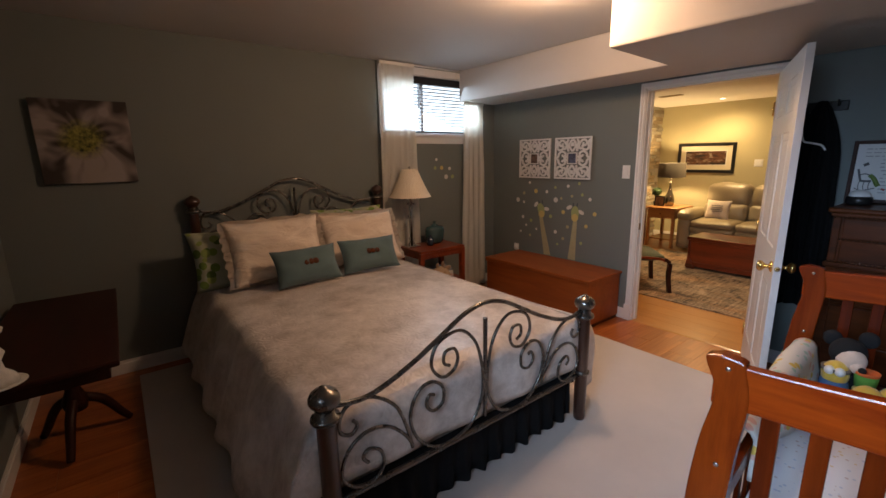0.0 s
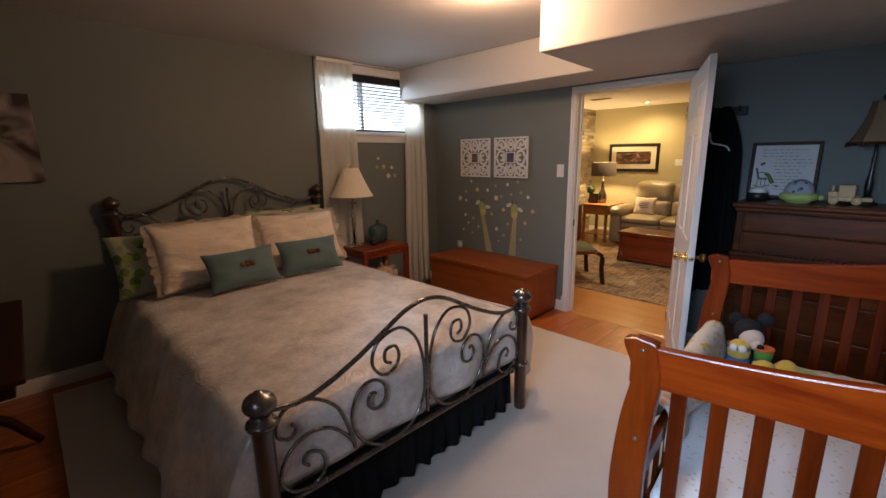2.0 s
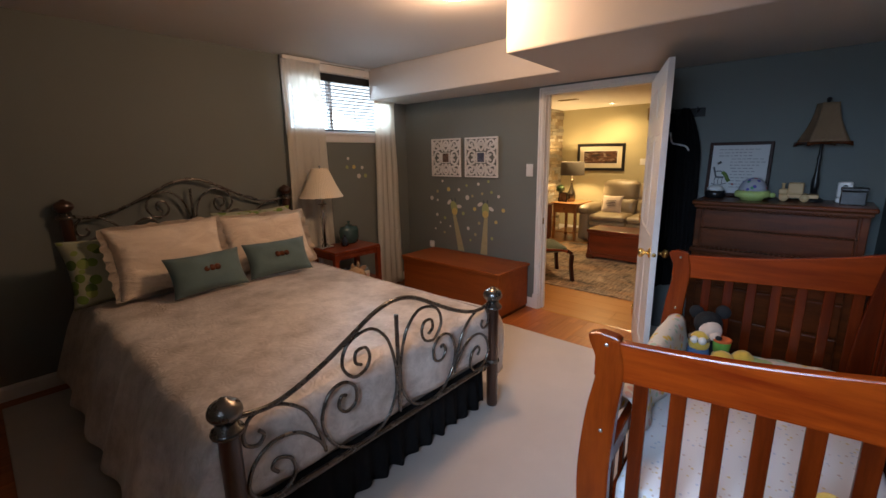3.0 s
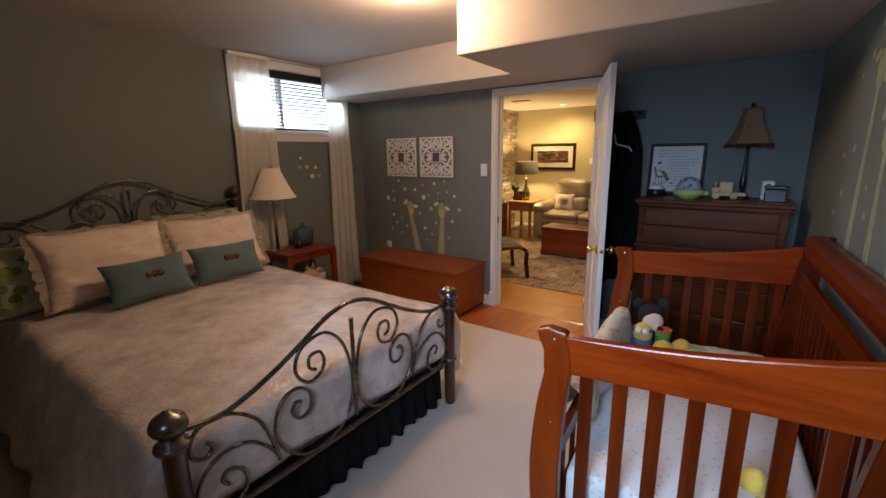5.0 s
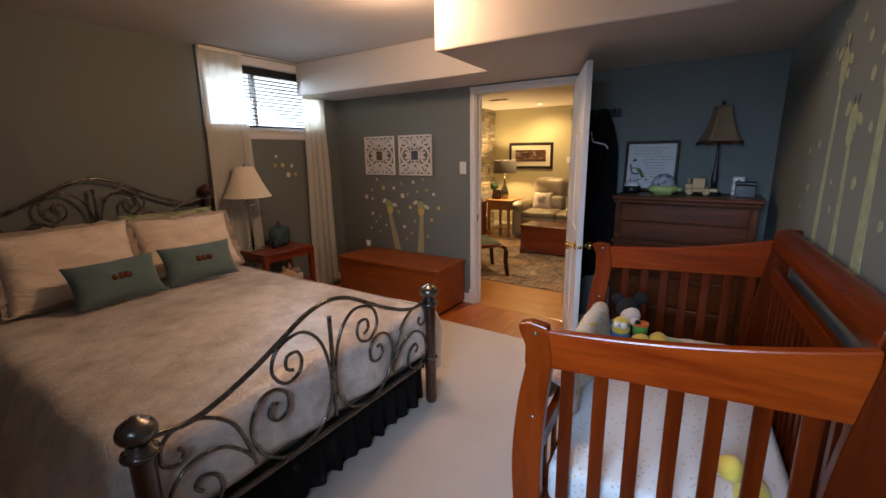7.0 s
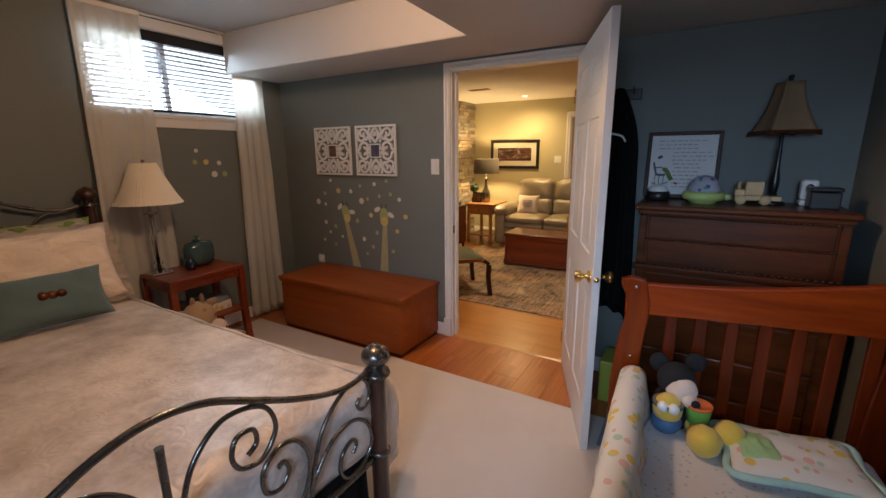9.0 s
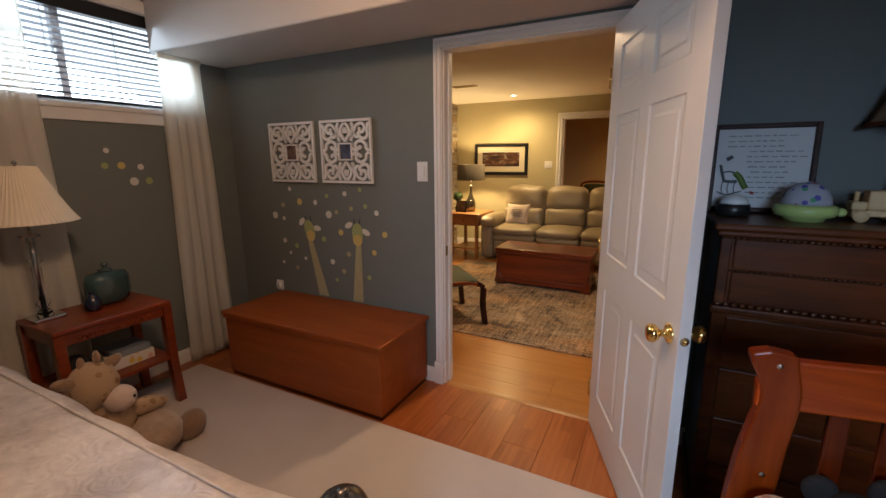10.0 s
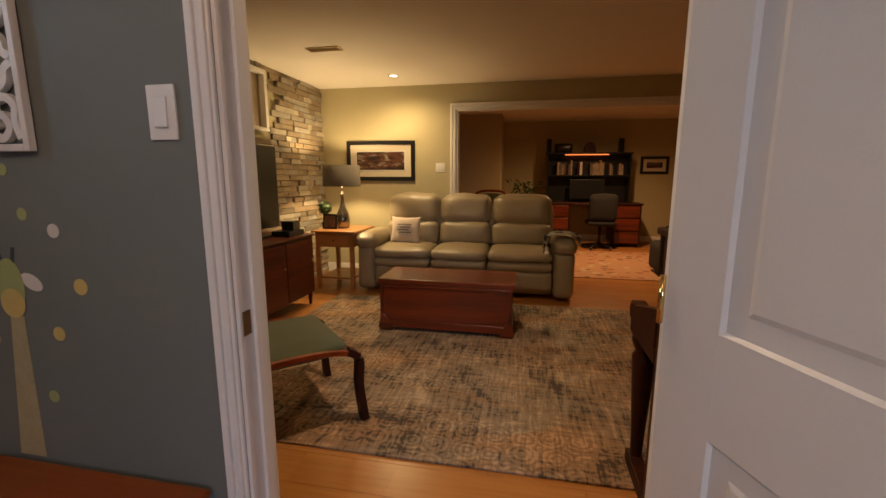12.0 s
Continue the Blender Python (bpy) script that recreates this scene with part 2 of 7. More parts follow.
# ---- shapes ----


def part(name, bm, material, parent=None, label=""):
    """Links a bmesh as one mesh object under a thing or a part."""
    me = bpy.data.meshes.new(name)
    bm.to_mesh(me)
    bm.free()
    me.materials.append(M[material] if isinstance(material, str) else material)
    ob = new(name, me)
    if parent is not None:
        ob.parent = parent
    if label:
        ob["label"] = label
    return ob


def thing(name, place, label, category, group="", rz=0.0, kind=""):
    ob = new(name)
    ob.empty_display_size = 0.1
    ob.matrix_world = pose(*place, 0, 0, rz)
    return tagged(ob, label, category, group, kind)


def smooth(bm):
    for f in bm.faces:
        f.smooth = True
    return bm


def box(x0, x1, y0, y1, z0, z1, bevel=0.0, seg=2, bm=None):
    b = bmesh.new()
    bmesh.ops.create_cube(b, size=1.0)
    for v in b.verts:
        v.co = Vector(((x0 + x1) / 2 + v.co.x * (x1 - x0), (y0 + y1) / 2 + v.co.y * (y1 - y0), (z0 + z1) / 2 + v.co.z * (z1 - z0)))
    if bevel:
        bmesh.ops.bevel(b, geom=b.edges[:], offset=bevel, segments=seg, affect="EDGES", profile=0.5)
    return b if bm is None else join(bm, b)


def join(bm, other):
    me = bpy.data.meshes.new("tmp")
    other.to_mesh(me)
    other.free()
    bm.from_mesh(me)
    bpy.data.meshes.remove(me)
    return bm


def moved(bm, m):
    bmesh.ops.transform(bm, matrix=m, verts=bm.verts[:])
    return bm


def lathe(profile, seg=24, flat=False, caps=True):
    """Turned solid from (radius, z) pairs."""
    b = bmesh.new()
    rings = []
    for r, z in profile:
        if r < 1e-5:
            rings.append([b.verts.new((0, 0, z))])
        else:
            rings.append([b.verts.new((r * math.cos(2 * math.pi * i / seg), r * math.sin(2 * math.pi * i / seg), z)) for i in range(seg)])
    for a, c in zip(rings, rings[1:]):
        for i in range(seg):
            j = (i + 1) % seg
            p = [a[i % len(a)], a[j % len(a)], c[j % len(c)], c[i % len(c)]]
            q = []
            for v in p:
                if v not in q:
                    q.append(v)
            if len(q) > 2:
                b.faces.new(q)
    for ring in (rings[0], rings[-1]):
        if caps and len(ring) > 2:
            b.faces.new(ring)
    bmesh.ops.recalc_face_normals(b, faces=b.faces[:])
    if not flat:
        for f in b.faces:
            f.smooth = len(f.verts) < 5
    return b


def spline(points, steps=8, closed=False):
    """A smooth line through a few control points."""
    p = [Vector(q) for q in points]
    n, out = len(p), []
    for i in range(n if closed else n - 1):
        a, b, c, d = (p[(i + k) % n] if closed else p[min(max(i + k, 0), n - 1)] for k in (-1, 0, 1, 2))
        for s in range(steps):
            t = s / steps
            out.append(0.5 * ((2 * b) + (c - a) * t + (2 * a - 5 * b + 4 * c - d) * t * t + (3 * b - a - 3 * c + d) * t ** 3))
    if not closed:
        out.append(p[-1])
    return out


def sweep(line, r, seg=8, r2=None, up=Vector((0, 0, 1)), square=False):
    """A rod along a line; r may taper to r2."""
    b = bmesh.new()
    n, rings = len(line), []
    for i, p in enumerate(line):
        t = (line[min(i + 1, n - 1)] - line[max(i - 1, 0)]).normalized()
        u = up if abs(t.dot(up)) < 0.95 else Vector((0, 1, 0))
        s = t.cross(u).normalized()
        w = s.cross(t)
        k = r if r2 is None else r + (r2 - r) * i / max(n - 1, 1)
        if square:
            rings.append([b.verts.new(p + s * a * k[0] + w * c * k[1]) for a, c in ((-1, -1), (1, -1), (1, 1), (-1, 1))])
        else:
            rings.append([b.verts.new(p + s * math.cos(2 * math.pi * j / seg) * k + w * math.sin(2 * math.pi * j / seg) * k) for j in range(seg)])
    m = len(rings[0])
    for a, c in zip(rings, rings[1:]):
        for j in range(m):
            f = b.faces.new((a[j], a[(j + 1) % m], c[(j + 1) % m], c[j]))
            f.smooth = not square
    b.faces.new(rings[0][::-1])
    b.faces.new(rings[-1])
    bmesh.ops.recalc_face_normals(b, faces=b.faces[:])
    return b


def prism(outline, axis, a0, a1, bevel=0.0):
    """A flat outline given thickness along an axis: 'x' takes (y, z), 'y' takes (x, z), 'z' takes (x, y)."""
    b = bmesh.new()
    place = {"x": lambda p, a: (a, p[0], p[1]), "y": lambda p, a: (p[0], a, p[1]), "z": lambda p, a: (p[0], p[1], a)}[axis]
    lo, hi = [b.verts.new(place(p, a0)) for p in outline], [b.verts.new(place(p, a1)) for p in outline]
    n = len(outline)
    b.faces.new(lo)
    b.faces.new(hi[::-1])
    for i in range(n):
        b.faces.new((lo[i], lo[(i + 1) % n], hi[(i + 1) % n], hi[i]))
    bmesh.ops.recalc_face_normals(b, faces=b.faces[:])
    if bevel:
        bmesh.ops.bevel(b, geom=[e for e in b.edges if abs(e.calc_face_angle(0)) > 0.6], offset=bevel, segments=2, affect="EDGES", profile=0.5)
    return b


def cushion(w, h, d, seed=1, pinch=0.08, cuts=14, lump=0.012, edge=0.10, power=0.5):
    """A stuffed pillow, w by h, d thick, lying in the xz plane with its faces along y."""
    b = bmesh.new()
    bmesh.ops.create_grid(b, x_segments=cuts, y_segments=cuts, size=1.0)
    top = [(v.co.x, v.co.y) for v in b.verts]
    b.free()
    b = bmesh.new()
    bmesh.ops.create_cube(b, size=2.0)
    bmesh.ops.subdivide_edges(b, edges=b.edges[:], cuts=cuts, use_grid_fill=True)
    for v in b.verts:
        x, y, z = v.co
        swell = max(0.0, (1 - abs(x) ** 2.6) * (1 - abs(z) ** 2.6)) ** power
        k = edge + (1 - edge) * swell
        px = x * (1 - pinch * (1 - abs(x)) * 0 - pinch * (1 - z * z) * abs(x) ** 3)
        pz = z * (1 - pinch * (1 - x * x) * abs(z) ** 3)
        n = noise.noise(Vector((x * 2.2 + seed * 7.1, z * 2.2, y + seed))) + 0.5 * noise.noise(Vector((x * 5 + seed, z * 5, y * 2)))
        v.co = Vector((px * w / 2, y * d / 2 * k + lump * n * swell * (1 if y > 0 else -1), pz * h / 2 + 0.4 * lump * n))
    return smooth(b)


def blob(rx, ry, rz, place=(0, 0, 0), seg=16, lump=0.0, seed=0):
    b = bmesh.new()
    bmesh.ops.create_uvsphere(b, u_segments=seg, v_segments=max(8, seg * 2 // 3), radius=1.0)
    for v in b.verts:
        k = 1 + lump * noise.noise(v.co * 2.5 + Vector((seed, seed, 0)))
        v.co = Vector((place[0] + v.co.x * rx * k, place[1] + v.co.y * ry * k, place[2] + v.co.z * rz * k))
    return smooth(b)


def wall(name, axis, at, thick, lo, hi, top, holes, material, label, z0=0.0):
    """A wall whose face lies at `at` on x or y, with openings (from, to, sill, head) cut through it."""
    b = bmesh.new()
    cutsA = sorted({lo, hi, *[h[0] for h in holes], *[h[1] for h in holes]})
    cutsZ = sorted({z0, top, *[h[2] for h in holes], *[h[3] for h in holes]})
    for a0, a1 in zip(cutsA, cutsA[1:]):
        for c0, c1 in zip(cutsZ, cutsZ[1:]):
            am, cm = (a0 + a1) / 2, (c0 + c1) / 2
            if any(h[0] < am < h[1] and h[2] < cm < h[3] for h in holes):
                continue
            if axis == "x":
                box(at, at + thick, a0, a1, c0, c1, bm=b)
            else:
                box(a0, a1, at, at + thick, c0, c1, bm=b)
    bmesh.ops.remove_doubles(b, verts=b.verts[:], dist=1e-5)
    dup = {}
    for f in b.faces:
        c = f.calc_center_median()
        dup.setdefault((round(c.x, 4), round(c.y, 4), round(c.z, 4)), []).append(f)
    bmesh.ops.delete(b, geom=[f for fs in dup.values() if len(fs) > 1 for f in fs], context="FACES")
    ob = part(name, b, material)
    return tagged(ob, label, "wall", kind="structure")


# ---- structure: bedroom ----
XD, YN, YS, XW, HC = 3.775, 3.865, -0.32, -0.51, 2.44
DOOR = (1.072, 2.026, 0.0, 2.055)
WIN = (2.28, 3.52, 1.77, 2.35)
wall("wall_north", "y", YN, 0.20, XW - 0.12, XD + 0.12, HC, [WIN], "paint", "matt grey-blue painted bedroom wall with a high window")
wall("wall_east", "x", XD, 0.06, YS - 0.12, YN, HC, [DOOR], "paint", "matt grey-blue painted bedroom wall with a doorway")
SOUTH = pose(XD, -0.25, 0, 0, 0, 4.33)  # the south wall runs a little out of square
wall("wall_south", "y", -0.12, 0.12, -4.45, 0.0, HC, [], "paint", "matt grey-blue painted bedroom wall with giraffe stickers").matrix_world = SOUTH
WWIN = (-0.20, 0.62, 1.35, 2.10)
wall("wall_west", "x", XW - 0.12, 0.12, -0.70, YN, HC, [WWIN], "paint", "matt grey-blue painted bedroom wall")
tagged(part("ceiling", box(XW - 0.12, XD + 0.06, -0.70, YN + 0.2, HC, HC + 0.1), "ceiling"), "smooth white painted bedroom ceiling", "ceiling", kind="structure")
sof = prism([(3.24, YN), (3.24, 1.625), (2.45, 1.58), (2.49, -0.35), (XD, -0.255), (XD, YN)], "z", 2.12, HC, 0.012)
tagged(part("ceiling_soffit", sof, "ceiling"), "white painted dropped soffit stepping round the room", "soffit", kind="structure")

# ---- structure: living room and office ----
XF, YL, HL = 8.10, 3.97, 2.325
YB = -2.6
OPEN = (-0.75, 2.24, 0.0, 2.03)
wall("wall_living_west", "x", XD + 0.06, 0.04, YB, YL + 0.15, HL + 0.12, [DOOR], "beige", "beige painted living room wall with a doorway")
wall("wall_living_east", "x", XF, 0.12, YB, YL + 0.15, HL, [OPEN], "beige", "beige painted living room wall with a wide opening")
wall("wall_living_north", "y", YL + 0.03, 0.14, XD + 0.12, XF, HL, [(5.75, 6.86, 1.72, 2.24)], "beige", "beige wall behind the stone facing")
wall("wall_living_south", "y", YB - 0.12, 0.12, XD + 0.06, XF + 0.12, HL, [], "beige", "beige painted living room wall")
tagged(part("ceiling_living", box(XD + 0.06, XF + 0.12, YB, YL + 0.15, HL, HL + 0.1), "ceiling_2"), "white painted living room ceiling", "ceiling", kind="structure")
XO = 11.75
wall("wall_office_east", "x", XO, 0.12, YB, 3.4, HL, [], "beige", "tan painted office wall")
wall("wall_office_north", "y", 3.3, 0.12, XF + 0.12, XO, HL, [], "beige", "tan painted office wall")
wall("wall_office_south", "y", YB - 0.12, 0.12, XF + 0.12, XO, HL, [], "beige", "tan painted office wall")
tagged(part("wall_office_chase", box(10.6, XO, 1.87, 3.3, 0, HL), "beige"), "tan painted boxed-out corner of the office wall", "wall", kind="structure")
tagged(part("ceiling_office", box(XF + 0.12, XO + 0.12, YB, 3.42, HL, HL + 0.1), "ceiling_2"), "white painted office ceiling", "ceiling", kind="structure")
tagged(part("floor", box(XW - 0.12, XO + 0.12, YB - 0.12, YL + 0.2, -0.12, -0.012), "mahogany"), "wood laminate floor", "floor", kind="structure")
floor = bpy.data.objects["floor"]


def multi(name, pieces, parent=None, label=""):
    """One mesh out of pieces in several materials."""
    b, mats = bmesh.new(), []
    for bm, mat in pieces:
        m = M[mat] if isinstance(mat, str) else mat
        if m not in mats:
            mats.append(m)
        n = len(b.faces)
        join(b, bm)
        b.faces.ensure_lookup_table()
        for f in b.faces[n:]:
            f.material_index = mats.index(m)
    me = bpy.data.meshes.new(name)
    b.to_mesh(me)
    b.free()
    for m in mats:
        me.materials.append(m)
    ob = new(name, me)
    if parent is not None:
        ob.parent = parent
    if label:
        ob["label"] = label
    return ob


def solo(name, bm, material, label, category, group="", kind=""):
    return tagged(part(name, bm, material), label, category, group, kind)


def at(bm, x, y, z, rx=0, ry=0, rz=0):
    return moved(bm, pose(x, y, z, rx, ry, rz))


M.update({
    "dark_skirting": M["trim"],
    "scroll_w": surf("white_carved_panel", (0.74, 0.72, 0.70), 0.5, 0.05, 6, 120, 0.1),
    "photo": surf("small_photo", (0.13, 0.08, 0.06), 0.3, 0.9, 14, 60, 0.0),
    "photo2": surf("small_blue_photo", (0.07, 0.08, 0.13), 0.3, 0.8, 16, 60, 0.0),
    "dot_y": surf("yellow_sticker", (0.62, 0.48, 0.16), 0.6, 0.08),
    "dot_w": surf("white_sticker", (0.68, 0.65, 0.60), 0.6, 0.05),
    "dot_g": surf("green_sticker", (0.36, 0.40, 0.16), 0.6, 0.08),
    "dot_t": surf("tan_sticker", (0.42, 0.37, 0.21), 0.6, 0.12, 30),
    # pale south wall stickers, colour lowered to stand in for the dim light there
    "dot_s": surf("dimmed_sage_sticker", (0.33, 0.36, 0.22), 0.6, 0.35, 22),
    "navy": surf("dark_sticker", (0.05, 0.06, 0.08), 0.6, 0.1),
    "crystal": glass("clear_crystal", (0.97, 0.97, 0.97), 0.03),
    "jar": surf("teal_glazed_ceramic", (0.035, 0.075, 0.075), 0.18, 0.2, 8, 60, 0.0, coat=0.5),
    "bottle": surf("navy_glazed_bottle", (0.012, 0.022, 0.05), 0.12, 0.2, 8, 60, 0.0, coat=0.6),
    "plush": surf("tan_plush", (0.27, 0.165, 0.095), 0.95, 0.2, 30, 260, 0.9, sheen=0.4),
    "plush_w": surf("cream_plush", (0.66, 0.50, 0.40), 0.95, 0.1, 20, 300, 0.8, sheen=0.4),
    "plush_c": surf("oatmeal_plush", (0.40, 0.28, 0.19), 0.95, 0.25, 26, 260, 0.9, sheen=0.4),
    "plush_k": surf("black_plush", (0.006, 0.006, 0.007), 0.9, 0.2, 20, 300, 0.6),
    "plush_y": surf("yellow_plush", (0.70, 0.48, 0.07), 0.9, 0.12, 20, 300, 0.5, sheen=0.3),
    "plush_b": surf("denim_blue_cloth", (0.07, 0.15, 0.30), 0.9, 0.15, 20, 300, 0.4),
    "orange": surf("orange_cloth", (0.62, 0.13, 0.03), 0.8, 0.1),
    "green": surf("green_cloth", (0.12, 0.36, 0.06), 0.8, 0.1),
    "seatgreen": surf("olive_green_velvet", (0.045, 0.06, 0.022), 0.75, 0.15, 5, 300, 0.3, sheen=0.3),
    "lampshade2": surf("tan_parchment_shade", (0.24, 0.155, 0.085), 0.85, 0.12, 6, 80, 0.15),
    "drum": surf("grey_drum_shade", (0.16, 0.14, 0.12), 0.9, 0.06, 10, 300, 0.2),
    "lime": surf("lime_plastic", (0.48, 0.60, 0.20), 0.35, 0.08),
    "grey_dome": surf("frosted_grey_dome", (0.42, 0.43, 0.50), 0.3, 0.1, 12),
    "paper": surf("printed_white_paper", (0.62, 0.62, 0.62), 0.7, 0.04),
    "ink": surf("dark_ink", (0.10, 0.10, 0.11), 0.7, 0.1),
    "pale_green": surf("pale_green_cotton", (0.34, 0.52, 0.24), 0.85, 0.1, 20, 300, 0.2),
    "mint": surf("mint_cotton", (0.38, 0.60, 0.55), 0.85, 0.1, 20, 300, 0.2),
    "ink_soft": surf("grey_print", (0.26, 0.26, 0.28), 0.7, 0.1),
    "leaf_print": surf("green_print", (0.13, 0.20, 0.04), 0.7, 0.3, 40),
    "red_print": surf("red_print", (0.35, 0.08, 0.07), 0.7, 0.2, 40),
    "lace": surf("white_lace", (0.66, 0.63, 0.58), 0.9, 0.15, 40, 300, 0.8),
    "navy_coat": surf("black_coat_cloth", (0.005, 0.005, 0.006), 0.95, 0.2, 6, 200, 0.3),
    "grass": surf("yellow_green_plastic", (0.32, 0.36, 0.05), 0.5, 0.1),
    "fabric_blue": surf("pale_blue_mat", (0.22, 0.26, 0.30), 0.9, 0.15, 8, 200, 0.3),
    "leaf": surf("dark_green_leaf", (0.035, 0.07, 0.02), 0.5, 0.3, 9),
    "silver_glass": surf("mercury_glass", (0.30, 0.27, 0.22), 0.16, 0.2, 14, 40, 0.0, metal=0.8),
    "mat_board": surf("cream_mat_board", (0.58, 0.52, 0.40), 0.8, 0.03),
    "books": surf("book_spines", (0.32, 0.24, 0.17), 0.6, 0.7, 18, 60, 0.0),
    "hutch_glow": glow("under_shelf_lamp", (1.0, 0.22, 0.05), 2.4),
    "dome_glow": glow("lit_frosted_dome", (1.0, 0.78, 0.52), 3.0),
    "pot_glow": glow("pot_light_bulb", (1.0, 0.85, 0.6), 14.0),
    "slatm": surf("dark_blind_slat", (0.10, 0.10, 0.11), 0.5, 0.1),
    "vinyl": surf("white_window_vinyl", (0.75, 0.76, 0.77), 0.4, 0.03),
})


def spotted(name, ground, spots, scale, cut):
    """Cotton printed with scattered marks."""
    m, nt, b = base_mat(name)
    v = coords(nt)
    vo = nt.nodes.new("ShaderNodeTexVoronoi")
    vo.inputs["Scale"].default_value = scale
    nt.links.new(v, vo.inputs["Vector"])
    r = nt.nodes.new("ShaderNodeValToRGB")
    r.color_ramp.interpolation = "CONSTANT"
    els = r.color_ramp.elements
    els[0].position, els[0].color = 0.0, (*spots[0], 1)
    els[1].position, els[1].color = 0.4, (*spots[1], 1)
    e = els.new(0.7)
    e.color = (*spots[2], 1)
    sep = nt.nodes.new("ShaderNodeSeparateColor")
    nt.links.new(vo.outputs["Color"], sep.inputs[0])
    nt.links.new(sep.outputs[0], r.inputs[0])
    lt = nt.nodes.new("ShaderNodeMath")
    lt.operation = "LESS_THAN"
    lt.inputs[1].default_value = cut
    nt.links.new(vo.outputs["Distance"], lt.inputs[0])
    mx = nt.nodes.new("ShaderNodeMix")
    mx.data_type = "RGBA"
    mx.inputs[6].default_value = (*ground, 1)
    nt.links.new(lt.outputs[0], mx.inputs[0])
    nt.links.new(r.outputs[0], mx.inputs[7])
    nt.links.new(mx.outputs[2], b.inputs["Base Color"])
    b.inputs["Roughness"].default_value = 0.9
    bump(nt, b, noise_tex(nt, v, 300, 2.0), 0.2, 0.003)
    return m


M["quilt"] = spotted("printed_nursery_quilt", (0.70, 0.67, 0.61), [(0.70, 0.50, 0.10), (0.66, 0.42, 0.36), (0.42, 0.56, 0.44)], 22, 0.36)
M["sheet"] = spotted("dotted_crib_sheet", (0.66, 0.66, 0.68), [(0.45, 0.50, 0.60), (0.58, 0.48, 0.30), (0.50, 0.42, 0.40)], 42, 0.22)
M["sage"] = spotted("leafy_sage_cotton", (0.40, 0.42, 0.30), [(0.16, 0.26, 0.05), (0.28, 0.36, 0.10), (0.10, 0.17, 0.04)], 13, 0.42)
M["plush_p"] = spotted("patched_tan_plush", (0.40, 0.27, 0.16), [(0.27, 0.15, 0.07), (0.30, 0.18, 0.09), (0.24, 0.13, 0.06)], 24, 0.34)
M["dome_print"] = spotted("printed_dome", (0.42, 0.43, 0.50), [(0.12, 0.10, 0.40), (0.45, 0.10, 0.15), (0.10, 0.35, 0.20)], 30, 0.32)


def rug_mat():
    """Distressed oriental rug: rows of rosettes and fine cross-hatching, worn through in streaks."""
    m, nt, b = base_mat("distressed_rug")
    v = coords(nt, shift=False)

    def math_(op, a, c, d=None):
        n = nt.nodes.new("ShaderNodeMath")
        n.operation = op
        for k, q in enumerate((a, c, d)):
            if q is None:
                continue
            if isinstance(q, (int, float)):
                n.inputs[k].default_value = q
            else:
                nt.links.new(q, n.inputs[k])
        return n.outputs[0]

    str1 = noise_tex(nt, coords(nt, (5, 42, 1), False), 1.0, 4.0, 0.7, 0.5)
    str2 = noise_tex(nt, coords(nt, (36, 6, 1), False), 1.0, 4.0, 0.7, 0.5)
    vo = nt.nodes.new("ShaderNodeTexVoronoi")
    vo.inputs["Scale"].default_value, vo.inputs["Randomness"].default_value = 7.5, 0.35
    nt.links.new(v, vo.inputs["Vector"])
    rings = math_("SINE", math_("MULTIPLY", vo.outputs["Distance"], 30.0), 0.0)
    band = noise_tex(nt, coords(nt, (2.6, 0.5, 1), False), 1.0, 2.0, 0.5)
    worn = noise_tex(nt, v, 3.2, 5.0, 0.7, 0.6)
    gate = math_("MULTIPLY", math_("GREATER_THAN", band, 0.50), 0.065)
    f = math_("MULTIPLY_ADD", rings, math_("MULTIPLY", gate, worn), math_("MULTIPLY", str1, 0.45))
    f = math_("MULTIPLY_ADD", str2, 0.35, f)
    f = math_("MULTIPLY_ADD", worn, 0.42, f)
    r = nt.nodes.new("ShaderNodeValToRGB")
    els = r.color_ramp.elements
    els[0].position, els[0].color = 0.52, (0.07, 0.055, 0.045, 1)
    els[1].position, els[1].color = 0.71, (0.50, 0.37, 0.26, 1)
    e = els.new(0.58)
    e.color = (0.24, 0.175, 0.12, 1)
    e = els.new(0.67)
    e.color = (0.34, 0.255, 0.18, 1)
    nt.links.new(f, r.inputs[0])
    hue = ramp_between(nt, noise_tex(nt, coords(nt, (2.4, 0.9, 1), False), 1.0, 4.0, 0.65, 0.8), (1.0, 0.76, 0.56), (0.92, 0.95, 0.97), 0.40, 0.58)
    mx = nt.nodes.new("ShaderNodeMix")
    mx.data_type, mx.blend_type = "RGBA", "MULTIPLY"
    mx.inputs[0].default_value = 0.8
    nt.links.new(r.outputs[0], mx.inputs[6])
    nt.links.new(hue, mx.inputs[7])
    nt.links.new(mx.outputs[2], b.inputs["Base Color"])
    b.inputs["Roughness"].default_value = 0.95
    bump(nt, b, noise_tex(nt, v, 260, 2.0), 0.5, 0.004)
    return m


M["rug"] = rug_mat()


